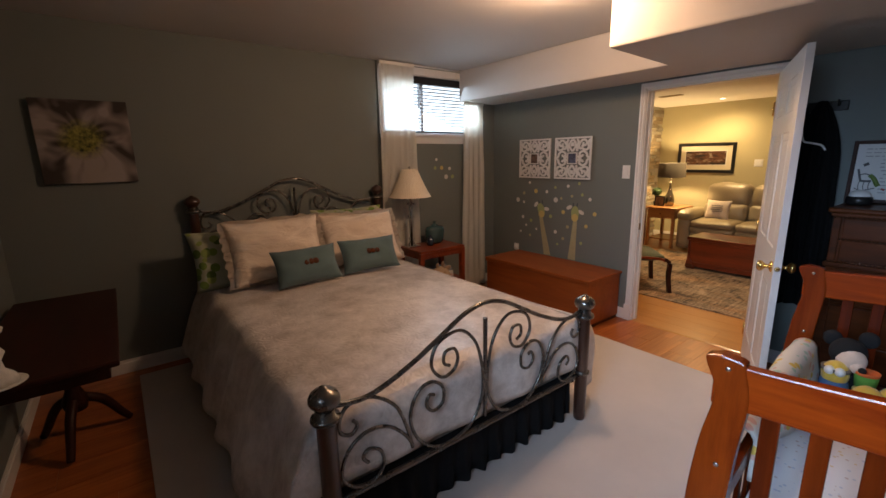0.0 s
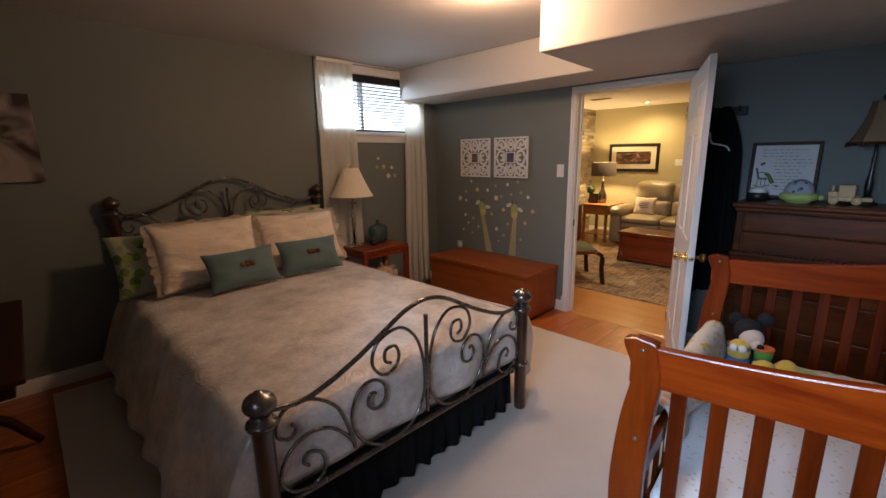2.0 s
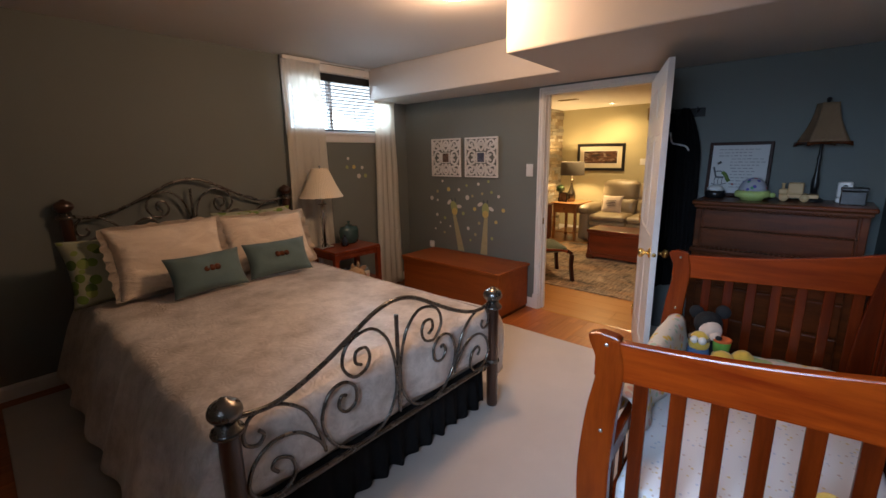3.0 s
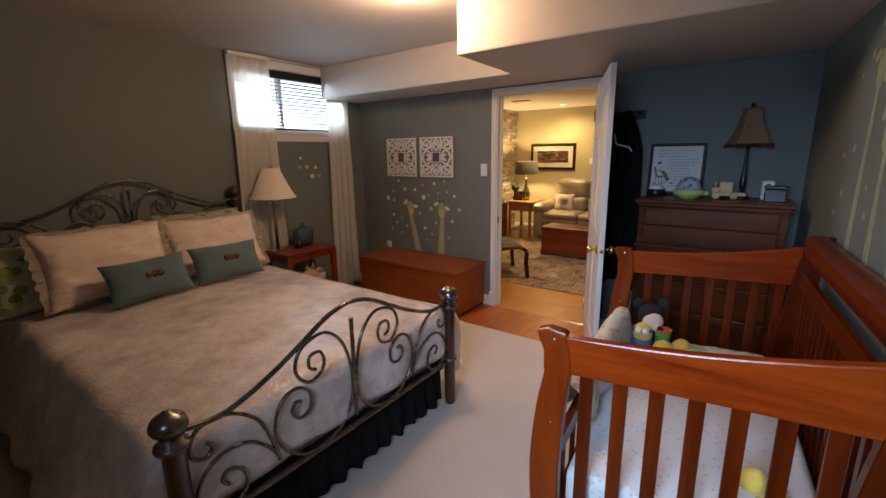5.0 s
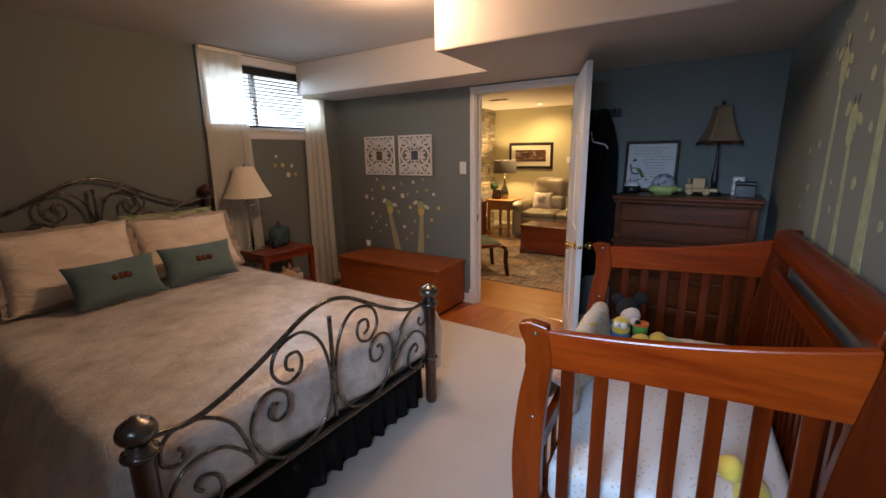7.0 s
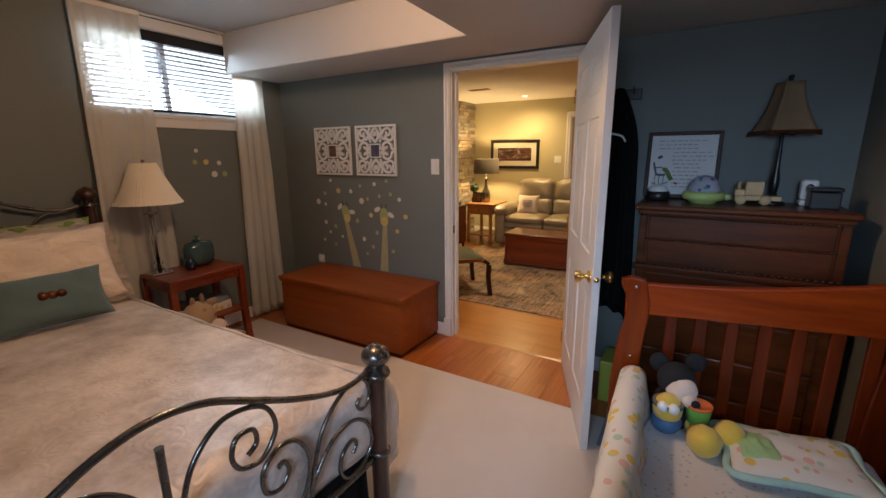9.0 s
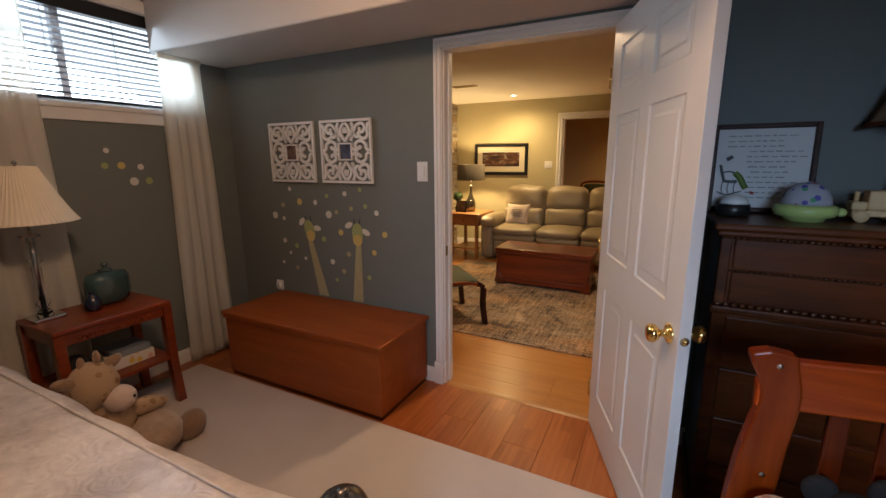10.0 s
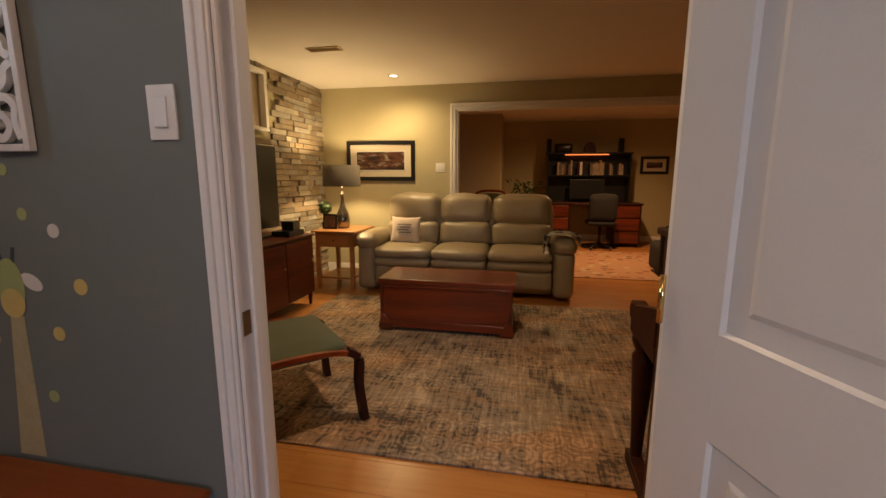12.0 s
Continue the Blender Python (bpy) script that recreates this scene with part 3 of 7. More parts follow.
def picture_mat(name, sky, mid, dark):
    """A blurred landscape: pale above, dark hills, rusty ground."""
    m, nt, b = base_mat(name)
    v = coords(nt, (1, 3, 9), False)
    n = noise_tex(nt, v, 2.0, 5.0, 0.6, 0.5)
    r = nt.nodes.new("ShaderNodeValToRGB")
    els = r.color_ramp.elements
    els[0].position, els[0].color = 0.4, (*dark, 1)
    els[1].position, els[1].color = 0.66, (*sky, 1)
    e = els.new(0.54)
    e.color = (*mid, 1)
    nt.links.new(n, r.inputs[0])
    nt.links.new(r.outputs[0], b.inputs["Base Color"])
    b.inputs["Roughness"].default_value = 0.3
    return m


M["landscape"] = picture_mat("landscape_print", (0.30, 0.30, 0.26), (0.12, 0.05, 0.03), (0.025, 0.02, 0.018))


def flower_mat():
    """Soft daisy on canvas: pale petals round an off-centre yellow-green heart."""
    m, nt, b = base_mat("flower_canvas_print")
    tc = nt.nodes.new("ShaderNodeTexCoord")
    sep = nt.nodes.new("ShaderNodeSeparateXYZ")
    nt.links.new(tc.outputs["Object"], sep.inputs[0])
    px, pz = nt.nodes.new("ShaderNodeMath"), nt.nodes.new("ShaderNodeMath")
    px.inputs[1].default_value, pz.inputs[1].default_value = 0.02, -0.02
    nt.links.new(sep.outputs[0], px.inputs[0])
    nt.links.new(sep.outputs[2], pz.inputs[0])
    an = nt.nodes.new("ShaderNodeMath")
    an.operation = "ARCTAN2"
    nt.links.new(pz.outputs[0], an.inputs[0])
    nt.links.new(px.outputs[0], an.inputs[1])
    cb = nt.nodes.new("ShaderNodeCombineXYZ")
    nt.links.new(an.outputs[0], cb.inputs[0])
    pet = noise_tex(nt, cb.outputs[0], 1.25, 2.0, 0.5, 0.6)
    ln = nt.nodes.new("ShaderNodeVectorMath")
    ln.operation = "LENGTH"
    c2 = nt.nodes.new("ShaderNodeCombineXYZ")
    nt.links.new(px.outputs[0], c2.inputs[0])
    nt.links.new(pz.outputs[0], c2.inputs[1])
    nt.links.new(c2.outputs[0], ln.inputs[0])
    far = nt.nodes.new("ShaderNodeMath")
    far.operation = "MULTIPLY"
    far.inputs[1].default_value = 2.6
    nt.links.new(ln.outputs["Value"], far.inputs[0])
    nt.links.new(far.outputs[0], cb.inputs[1])
    petal = ramp_between(nt, pet, (0.045, 0.034, 0.03), (0.34, 0.29, 0.27), 0.40, 0.58)
    heart = ramp_between(nt, noise_tex(nt, tc.outputs["Object"], 40, 3), (0.02, 0.03, 0.008), (0.36, 0.33, 0.07))
    mx = nt.nodes.new("ShaderNodeMix")
    mx.data_type = "RGBA"
    rr = nt.nodes.new("ShaderNodeMapRange")
    rr.inputs[1].default_value, rr.inputs[2].default_value = 0.07, 0.14
    nt.links.new(ln.outputs["Value"], rr.inputs[0])
    nt.links.new(rr.outputs[0], mx.inputs[0])
    nt.links.new(heart, mx.inputs[6])
    nt.links.new(petal, mx.inputs[7])
    nt.links.new(mx.outputs[2], b.inputs["Base Color"])
    b.inputs["Roughness"].default_value = 0.8
    return m


M["flower"] = flower_mat()

# ---- bedroom: trim, window, door ----


def skirting(name, axis, at_, a0, a1, inward, h=0.10):
    b = bmesh.new()
    for t, z0, z1 in ((0.014, 0.0, h - 0.02), (0.009, h - 0.02, h)):
        lo, hi = sorted((at_, at_ + inward * t))
        if axis == "x":
            box(lo, hi, a0, a1, z0, z1, bm=b)
        else:
            box(a0, a1, lo, hi, z0, z1, bm=b)
    return solo(name, b, "trim", "white painted wooden baseboard", "baseboard", kind="structure")


skirting("baseboard", "y", YN, XW, XD, -1)
skirting("baseboard", "x", XD, 2.09, YN - 0.015, -1)
skirting("baseboard", "x", XD, -0.23, 1.02, -1)
skirting("baseboard", "x", XW, -0.56, YN - 0.015, 1)
skirting("baseboard", "y", 0.0, -4.27, -0.02, 1).matrix_world = SOUTH


def casing(face, inward, y0, y1, head, width=0.052, depth=0.018, name="door_casing"):
    """Moulded trim round an opening in a wall on x: two uprights on plinths, and a head."""
    t = thing(name, (face, (y0 + y1) / 2, 0), "white moulded wooden door casing", "door casing", kind="structure")
    for s, ye in ((1, y1), (-1, y0)):
        mid = -(y0 + y1) / 2
        for k, (o0, o1, d) in enumerate(((0, width, depth * 0.6), (width * 0.12, width * 0.42, depth), (width * 0.6, width * 0.95, depth * 1.15))):
            a, c = sorted((ye + s * o0 + mid, ye + s * o1 + mid))
            x0, x1 = sorted((0.0, inward * d))
            part("upright", box(x0, x1, a, c, 0.15, head + (o0 if k else 0), 0.003), "trim", t)
        a, c = sorted((ye - s * 0.002 + mid, ye + s * (width + 0.008) + mid))
        x0, x1 = sorted((0.0, inward * 0.026))
        part("plinth", box(x0, x1, a, c, 0, 0.15, 0.003), "trim", t)
    hw = (y1 - y0) / 2
    for o0, o1, d in ((0, width, depth * 0.6), (width * 0.12, width * 0.42, depth), (width * 0.6, width * 0.95, depth * 1.15)):
        x0, x1 = sorted((0.0, inward * d))
        part("head", box(x0, x1, -hw - o1 if o0 else -hw - width, hw + o1 if o0 else hw + width, head + o0, head + o1, 0.003), "trim", t)
    return t


casing(XD, -1, DOOR[0], DOOR[1], DOOR[3])
jamb = thing("door_jamb", (XD, (DOOR[0] + DOOR[1]) / 2, 0), "white painted door jamb with a brass strike plate", "door jamb", kind="structure")
JW = (DOOR[1] - DOOR[0]) / 2
part("jamb_side", box(0.0, 0.105, JW - 0.010, JW + 0.001, 0, 2.055, 0.002), "trim", jamb)
part("jamb_side", box(0.0, 0.105, -JW - 0.001, -JW + 0.010, 0, 2.055, 0.002), "trim", jamb)
part("jamb_head", box(0.0, 0.105, -JW, JW, 2.045, 2.058, 0.002), "trim", jamb)
part("stop", box(0.045, 0.08, JW - 0.02, JW - 0.010, 0, 2.045, 0.002), "trim", jamb)
part("stop", box(0.045, 0.08, -JW + 0.010, -JW + 0.02, 0, 2.045, 0.002), "trim", jamb)
part("strike_plate", box(0.008, 0.036, JW - 0.0125, JW - 0.0095, 0.86, 0.92, 0.001), "bronze", jamb, "dull brass strike plate")
solo("door_threshold", prism([(XD - 0.01, 0), (XD + 0.005, 0.006), (XD + 0.03, 0.006), (XD + 0.045, 0)], "y", DOOR[0] + 0.018, DOOR[1] - 0.018), "oak", "narrow wooden threshold strip", "threshold", kind="structure")

# door leaf
LW, LH, LT = 0.940, 2.030, 0.035
ANG = math.degrees(math.atan2(-0.339, -0.879))
leaf = thing("door_1", (3.763, 1.100, 0.012), "white six-panel door standing open on brass hinges", "door", rz=ANG, kind="structure")
part("slab", box(0.02, LW - 0.02, -LT / 2 + 0.006, LT / 2 - 0.006, 0.02, LH - 0.02), "door", leaf)
ST, MU = 0.125, 0.10
cols = ((ST, LW / 2 - MU / 2), (LW / 2 + MU / 2, LW - ST))
rows_ = ((0.22, 0.80), (0.98, 1.62), (1.725, 1.915))
for a, c in ((0, ST), (LW - ST, LW), (LW / 2 - MU / 2, LW / 2 + MU / 2)):
    part("stile", box(a, c, -LT / 2, LT / 2, 0, LH, 0.0015), "door", leaf)
for z0, z1 in ((0, 0.22), (0.80, 0.98), (1.62, 1.725), (1.915, LH)):
    for a, c in cols:
        part("rail", box(a - 0.001, c + 0.001, -LT / 2 + 0.0004, LT / 2 - 0.0004, z0, z1), "door", leaf)


def raised(a, c, z0, z1, side):
    """Sunken moulding that slopes in to a raised field."""
    b = bmesh.new()
    y0, y1 = side * (LT / 2), side * (LT / 2 - 0.012)
    loops = ((0, y0), (0.012, y1), (0.022, y1), (0.05, side * (LT / 2 - 0.003)))
    rings = []
    for o, y in loops:
        rings.append([b.verts.new(p) for p in ((a + o, y, z0 + o), (c - o, y, z0 + o), (c - o, y, z1 - o), (a + o, y, z1 - o))])
    for r0, r1 in zip(rings, rings[1:]):
        for i in range(4):
            b.faces.new((r0[i], r0[(i + 1) % 4], r1[(i + 1) % 4], r1[i]))
    b.faces.new(rings[-1])
    bmesh.ops.recalc_face_normals(b, faces=b.faces[:])
    return b


for a, c in cols:
    for z0, z1 in rows_:
        for side in (1, -1):
            p = raised(a, c, z0, z1, side)
            part("panel", p, "door", leaf)
knob_z = 0.89
for side in (1, -1):
    kb = at(lathe([(0, 0), (0.031, 0), (0.033, 0.004), (0.024, 0.010), (0.012, 0.014), (0.011, 0.030), (0.020, 0.036), (0.029, 0.046), (0.030, 0.056), (0.024, 0.066), (0.010, 0.070), (0, 0.071)]), LW - 0.065, side * LT / 2, knob_z, -90 * side)
    part("knob", kb, "brass", leaf, "polished brass knob")
part("latch_plate", at(lathe([(0, 0), (0.014, 0), (0.014, 0.002), (0.012, 0.003), (0, 0.003)], 18), LW - 0.001, 0, knob_z, 0, 90), "bronze", leaf, "round brass latch plate")
part("latch_bolt", at(lathe([(0.009, 0), (0.009, 0.008), (0.005, 0.012), (0, 0.012)], 12), LW + 0.001, 0, knob_z, 0, 90), "brass", leaf)
for z in (0.2, 1.0, 1.8):
    part("hinge", at(lathe([(0.006, 0), (0.006, 0.09)], 10), -0.006, -LT / 2 - 0.004, z - 0.045), "brass", leaf, "brass hinge barrel")

# window
win = thing("window_1", (2.90, YN, 0), "small high white vinyl basement window with daylight behind", "window", kind="structure")
X0, X1 = WIN[0] - 2.90, WIN[1] - 2.90
for n, b in (("sill", box(X0 - 0.05, X1 + 0.03, -0.03, 0.1, 1.742, 1.772, 0.006)), ("apron", box(X0 - 0.04, X1 + 0.02, -0.016, 0.0, 1.675, 1.742, 0.004)),
             ("casing_side", box(X0 - 0.055, X0, -0.014, 0, 1.772, 2.42, 0.004)), ("casing_head", box(X0, X1 + 0.01, -0.014, 0, 2.35, 2.42, 0.004)),
             ("reveal", box(X0, X0 + 0.006, 0, 0.2, 1.772, 2.35)), ("reveal", box(X1 - 0.006, X1, 0, 0.2, 1.772, 2.35)), ("reveal", box(X0, X1, 0, 0.2, 2.344, 2.35))):
    part(n, b, "trim", win)
for n, b in (("window_frame", box(X0, X1, 0.12, 0.17, 1.772, 1.81)), ("window_frame", box(X0, X1, 0.12, 0.17, 2.31, 2.35)), ("window_frame", box(X0, X0 + 0.04, 0.12, 0.17, 1.81, 2.31)),
             ("window_frame", box(X1 - 0.04, X1, 0.12, 0.17, 1.81, 2.31)), ("window_frame", box(-0.10, -0.06, 0.12, 0.17, 1.81, 2.31))):
    part(n, b, "vinyl", win)
pn = part("pane", box(X0 + 0.04, X1 - 0.04, 0.144, 0.148, 1.81, 2.31), "pane", win)
pn.visible_shadow = False
blind = thing("window_blind", (2.90, YN + 0.05, 0), "dark slatted window blind with a black head rail, slats open", "blind")
part("head_rail", box(X0 + 0.008, X1 - 0.008, -0.03, 0.03, 2.27, 2.343, 0.004), "blackp", blind, "black head rail")
part("bottom_rail", box(X0 + 0.01, X1 - 0.01, -0.02, 0.02, 1.79, 1.806, 0.004), "blackp", blind, "black bottom rail")
for i in range(13):
    part("slat", at(box(X0 + 0.01, X1 - 0.01, -0.02, 0.02, -0.0012, 0.0012), 0, 0, 1.83 + i * 0.034, -6), "slatm", blind)
for x in (-0.5, -0.17, 0.17, 0.5):
    part("cord", box(x - 0.0015, x + 0.0015, -0.002, 0.002, 1.80, 2.28), "slatm", blind)
solo("backdrop", box(1.2, 4.6, 4.75, 4.77, 1.0, 3.4), "daylight", "bright overcast daylight beyond the window", "backdrop", kind="structure")


def drape(x0, x1, y, z0, z1, folds, seed, amp=0.028):
    """A hanging sheet in soft pleats, gathered a little at the top."""
    b = bmesh.new()
    nx, nz, g = folds * 10, 26, []
    for j in range(nz + 1):
        t = j / nz
        z = z0 + (z1 - z0) * t
        row = []
        for i in range(nx + 1):
            s = i / nx
            ph = s * folds * 2 * math.pi + 1.5 * noise.noise(Vector((s * 3, seed, t * 0.7)))
            a = amp * (1.0 - 0.35 * t) * (0.7 + 0.6 * noise.noise(Vector((s * 3 + seed, 7, t))))
            sag = 0.012 * noise.noise(Vector((s * 5, t * 4, seed)))
            row.append(b.verts.new((x0 + (x1 - x0) * s + 0.09 * (1 - t) * (s - 0.5), y + a * math.sin(ph) + 0.2 * a * math.sin(2.3 * ph + seed) + sag, z)))
        g.append(row)
    for j in range(nz):
        for i in range(nx):
            b.faces.new((g[j][i], g[j][i + 1], g[j + 1][i + 1], g[j + 1][i]))
    bmesh.ops.solidify(b, geom=b.faces[:], thickness=0.0008)
    return smooth(b)


cl = thing("curtain", (2.41, 3.79, 0), "cream sheer floor-length curtain hanging in soft pleats", "curtain", "window curtains")
part("sheer_panel", drape(-0.20, 0.185, 0, 0.02, 2.405, 5, 3, 0.014), "sheer", cl)
part("heading", box(-0.20, 0.19, -0.012, 0.012, 2.395, 2.43, 0.006), "sheer", cl)
cr = thing("curtain", (3.39, 3.79, 0), "cream sheer floor-length curtain hanging below the soffit", "curtain", "window curtains")
part("sheer_panel", drape(-0.15, 0.135, 0, 0.012, 2.10, 4, 9, 0.014), "sheer", cr)
part("heading", box(-0.15, 0.14, -0.012, 0.012, 2.09, 2.118, 0.006), "sheer", cr)
rod = thing("curtain_rod", (2.72, 3.815, 2.425), "thin white curtain rod over the window", "curtain rod")
part("rod", at(lathe([(0.008, -0.51), (0.008, 0.51)], 12), 0, 0, 0, 0, 90), "white", rod)
for x in (-0.48, 0.48):
    part("bracket", box(x - 0.008, x + 0.008, 0, 0.05, -0.012, 0.012, 0.002), "white", rod)

ww = thing("window_3", (XW, 0.21, 0), "white vinyl bedroom window letting in cool daylight", "window", kind="structure")
for n, b in (("sill", box(-0.10, 0.03, -0.45, 0.45, 1.32, 1.352, 0.006)), ("casing_side", box(0.0, 0.016, 0.41, 0.48, 1.352, 2.17, 0.004)), ("casing_side", box(0.0, 0.016, -0.48, -0.41, 1.352, 2.17, 0.004)), ("casing_head", box(0.0, 0.016, -0.41, 0.41, 2.10, 2.17, 0.004))):
    part(n, b, "trim", ww)
for b in (box(-0.08, -0.04, -0.41, 0.41, 1.352, 1.385), box(-0.08, -0.04, -0.41, 0.41, 2.065, 2.10), box(-0.08, -0.04, -0.41, -0.375, 1.385, 2.065), box(-0.08, -0.04, 0.375, 0.41, 1.385, 2.065), box(-0.08, -0.04, -0.015, 0.015, 1.385, 2.065)):
    part("window_frame", b, "vinyl", ww)
wp = part("pane", box(-0.062, -0.058, -0.375, 0.375, 1.385, 2.065), "pane", ww)
wp.visible_shadow = False

# ---- bedroom: carpet ----
solo("carpet", box(0.05, 3.215, -0.05, 3.72, 0.0, 0.014, 0.006), "carpet", "large plain beige bedroom carpet on the laminate", "carpet")

# ---- bed ----
BX, BF, BH = 1.325, 1.40, 3.80
bed = thing("bed", (BX, BF, 0), "queen bed with turned dark posts and scrolled pewter iron ends", "bed")


def bed_post(x, y, h, s):
    p = part("post", at(lathe([(0.030, 0.014), (0.034, 0.03), (0.035, h - 0.13), (0.035, h - 0.125)], 24), x, y, 0), "post", bed, "dark turned wooden post")
    part("collar", at(lathe([(0.036, 0.30), (0.043, 0.305), (0.043, 0.318), (0.036, 0.323)], 24), x, y, 0), "iron", p)
    part("collar", at(lathe([(0.036, h - 0.135), (0.052, h - 0.13), (0.054, h - 0.122), (0.050, h - 0.112), (0.038, h - 0.108), (0.034, h - 0.085)], 28), x, y, 0), "iron", p)
    part("finial", at(lathe([(0.032, h - 0.09), (0.037, h - 0.080), (0.050, h - 0.068), (0.056, h - 0.055), (0.055, h - 0.042), (0.047, h - 0.026), (0.032, h - 0.014), (0.016, h - 0.008), (0.013, h - 0.002), (0, h)], 28), x, y, 0), "iron" if s else "post", p, "pewter ball finial" if s else "")


bed_post(-0.755, 0, 0.775, 1)
bed_post(0.755, 0, 0.775, 1)
bed_post(-0.775, BH - BF, 1.285, 0)
bed_post(0.80, BH - BF, 1.285, 0)


def scrollwork(y, dz, k):
    """Scrolled ironwork of one bed end: a wavy top bar, two big hearts of scrolls, corner scrolls and a spindle."""
    def rod(points, r, name="scroll", r2=None):
        part(name, sweep([Vector((p[0] * k, y, p[1] + dz)) for p in spline([Vector((a, c, 0)) for a, c in points], 7)], r, 8, r2, Vector((0, 1, 0))), "iron", bed)
    rod([(-0.73, 0.69), (-0.62, 0.672), (-0.52, 0.69), (-0.38, 0.745), (-0.25, 0.812), (-0.12, 0.878), (0, 0.902), (0.12, 0.878), (0.25, 0.812), (0.38, 0.745), (0.52, 0.69), (0.62, 0.672), (0.73, 0.69)], 0.0105, "top_bar")
    rod([(-0.73, 0.298), (0, 0.298), (0.73, 0.298)], 0.013, "lower_bar")
    rod([(0, 0.83), (0, 0.80), (0, 0.6), (0, 0.4), (0, 0.345)], 0.011, "spindle", 0.008)
    for s in (1, -1):
        rod([(s * a, c) for a, c in ((0.205, 0.668), (0.235, 0.69), (0.228, 0.735), (0.18, 0.738), (0.160, 0.69), (0.185, 0.64), (0.25, 0.630), (0.30, 0.70), (0.265, 0.785), (0.15, 0.812), (0.06, 0.735), (0.018, 0.60), (0.012, 0.5))], 0.0075)
        rod([(s * a, c) for a, c in ((0.012, 0.60), (0.02, 0.45), (0.10, 0.335), (0.25, 0.305), (0.365, 0.38), (0.41, 0.50), (0.375, 0.60), (0.305, 0.628), (0.245, 0.585), (0.245, 0.515), (0.295, 0.492), (0.33, 0.53), (0.315, 0.57), (0.29, 0.565))], 0.0075)
        rod([(s * a, c) for a, c in ((0.655, 0.60), (0.64, 0.575), (0.665, 0.548), (0.705, 0.57), (0.705, 0.625), (0.665, 0.67), (0.57, 0.662), (0.475, 0.585), (0.425, 0.46), (0.405, 0.37))], 0.0075)
        rod([(s * a, c) for a, c in ((0.605, 0.40), (0.625, 0.43), (0.60, 0.455), (0.55, 0.425), (0.54, 0.36), (0.585, 0.312), (0.665, 0.325), (0.712, 0.39), (0.685, 0.48), (0.61, 0.53), (0.515, 0.515), (0.44, 0.445), (0.405, 0.385))], 0.0075)


scrollwork(0, 0, 1.0)
scrollwork(BH - BF, 0.475, 1.04)
for s in (-1, 1):
    part("side_rail", box(s * 0.72 - 0.015, s * 0.72 + 0.015, 0.03, BH - BF - 0.03, 0.24, 0.33, 0.004), "iron", bed)
part("box_spring", box(-0.72, 0.72, 0.07, 2.36, 0.24, 0.40, 0.02), "cream", bed)
part("mattress", box(-0.73, 0.73, 0.07, 2.36, 0.40, 0.60, 0.05, 3), "cream", bed)


def coverlet():
    """A quilted spread lying over the mattress and falling on three sides."""
    b = bmesh.new()
    hw, y_top, y_end, zt = 0.745, BH - BF - 0.07, 0.055, 0.628
    nu, nv, g = 74, 80, []
    lo, ro, fo = 0.56, 0.50, 0.33
    for j in range(nv + 1):
        v = j / nv * (y_top - y_end + fo)
        y, oy = max(y_top - v, y_end), max(0.0, v - (y_top - y_end))
        row = []
        for i in range(nu + 1):
            s = -hw - lo + i / nu * (2 * hw + lo + ro)
            x, ox = min(max(s, -hw), hw), max(0.0, abs(s) - hw)
            sg = 1 if s > 0 else -1
            def fall(o, r, fl):
                e = r * (1 - math.exp(-o / r))
                return e + fl * max(0.0, o - e), o - e
            dx, zx = fall(ox, 0.07, 0.34 if sg < 0 else 0.22)
            if sg > 0:
                dx += 0.085 * math.sin(math.pi * min(1.0, ox / 0.46)) * math.exp(-((y - 0.14) / 0.22) ** 2 - (oy / 0.12) ** 2)
                dx *= 1 - 0.75 * min(1.0, oy / 0.22) ** 1.5
            dy, zy = fall(oy, 0.05, 0.02)
            tuck = 1 - min(1.0, oy / 0.2) if sg > 0 else 1.0
            rip = tuck * 0.018 * min(1.0, ox * 4) * math.sin(y * 15 + 2.2 * noise.noise(Vector((y * 2, sg, 0)))) + 0.012 * min(1.0, oy * 5) * math.sin(x * 17)
            crown = 0.045 * (1 - (x / hw) ** 2) * (1 if oy == 0 and ox == 0 else 0.0) + 0.007 * noise.noise(Vector((x * 4, y * 4, 0))) + 0.0035 * noise.noise(Vector((x * 13, y * 13, 3)))
            z = zt + crown * 0.6 - math.hypot(zx, zy) if ox or oy else zt + crown * 0.6
            yy = y - min(dy, 0.045) + (0.010 * math.sin(x * 17) if oy > 0.1 else 0)
            row.append(b.verts.new((x + sg * (dx + rip * (1 if ox else 0)), yy if not (ox and oy) else yy + 0.0, max(z, 0.035))))
        g.append(row)
    for j in range(nv):
        for i in range(nu):
            b.faces.new((g[j][i], g[j][i + 1], g[j + 1][i + 1], g[j + 1][i]))
    bmesh.ops.recalc_face_normals(b, faces=b.faces[:])
    if sum(f.normal.z for f in b.faces) < 0:
        bmesh.ops.reverse_faces(b, faces=b.faces[:])
    bmesh.ops.solidify(b, geom=b.faces[:], thickness=0.010)
    return smooth(b)


sp = thing("coverlet", (BX, BF, 0), "silvery beige jacquard coverlet spread over the bed", "bedspread")
part("spread", coverlet(), "coverlet", sp)
seam = [Vector((0.744, 0.06 + i * 0.065, 0.6305 + 0.002 * noise.noise(Vector((i * 0.7, 1, 0))))) for i in range(35)]
part("piped_seam", sweep(seam, 0.0042, 8), "coverlet", sp, "stitched seam along the mattress edge")


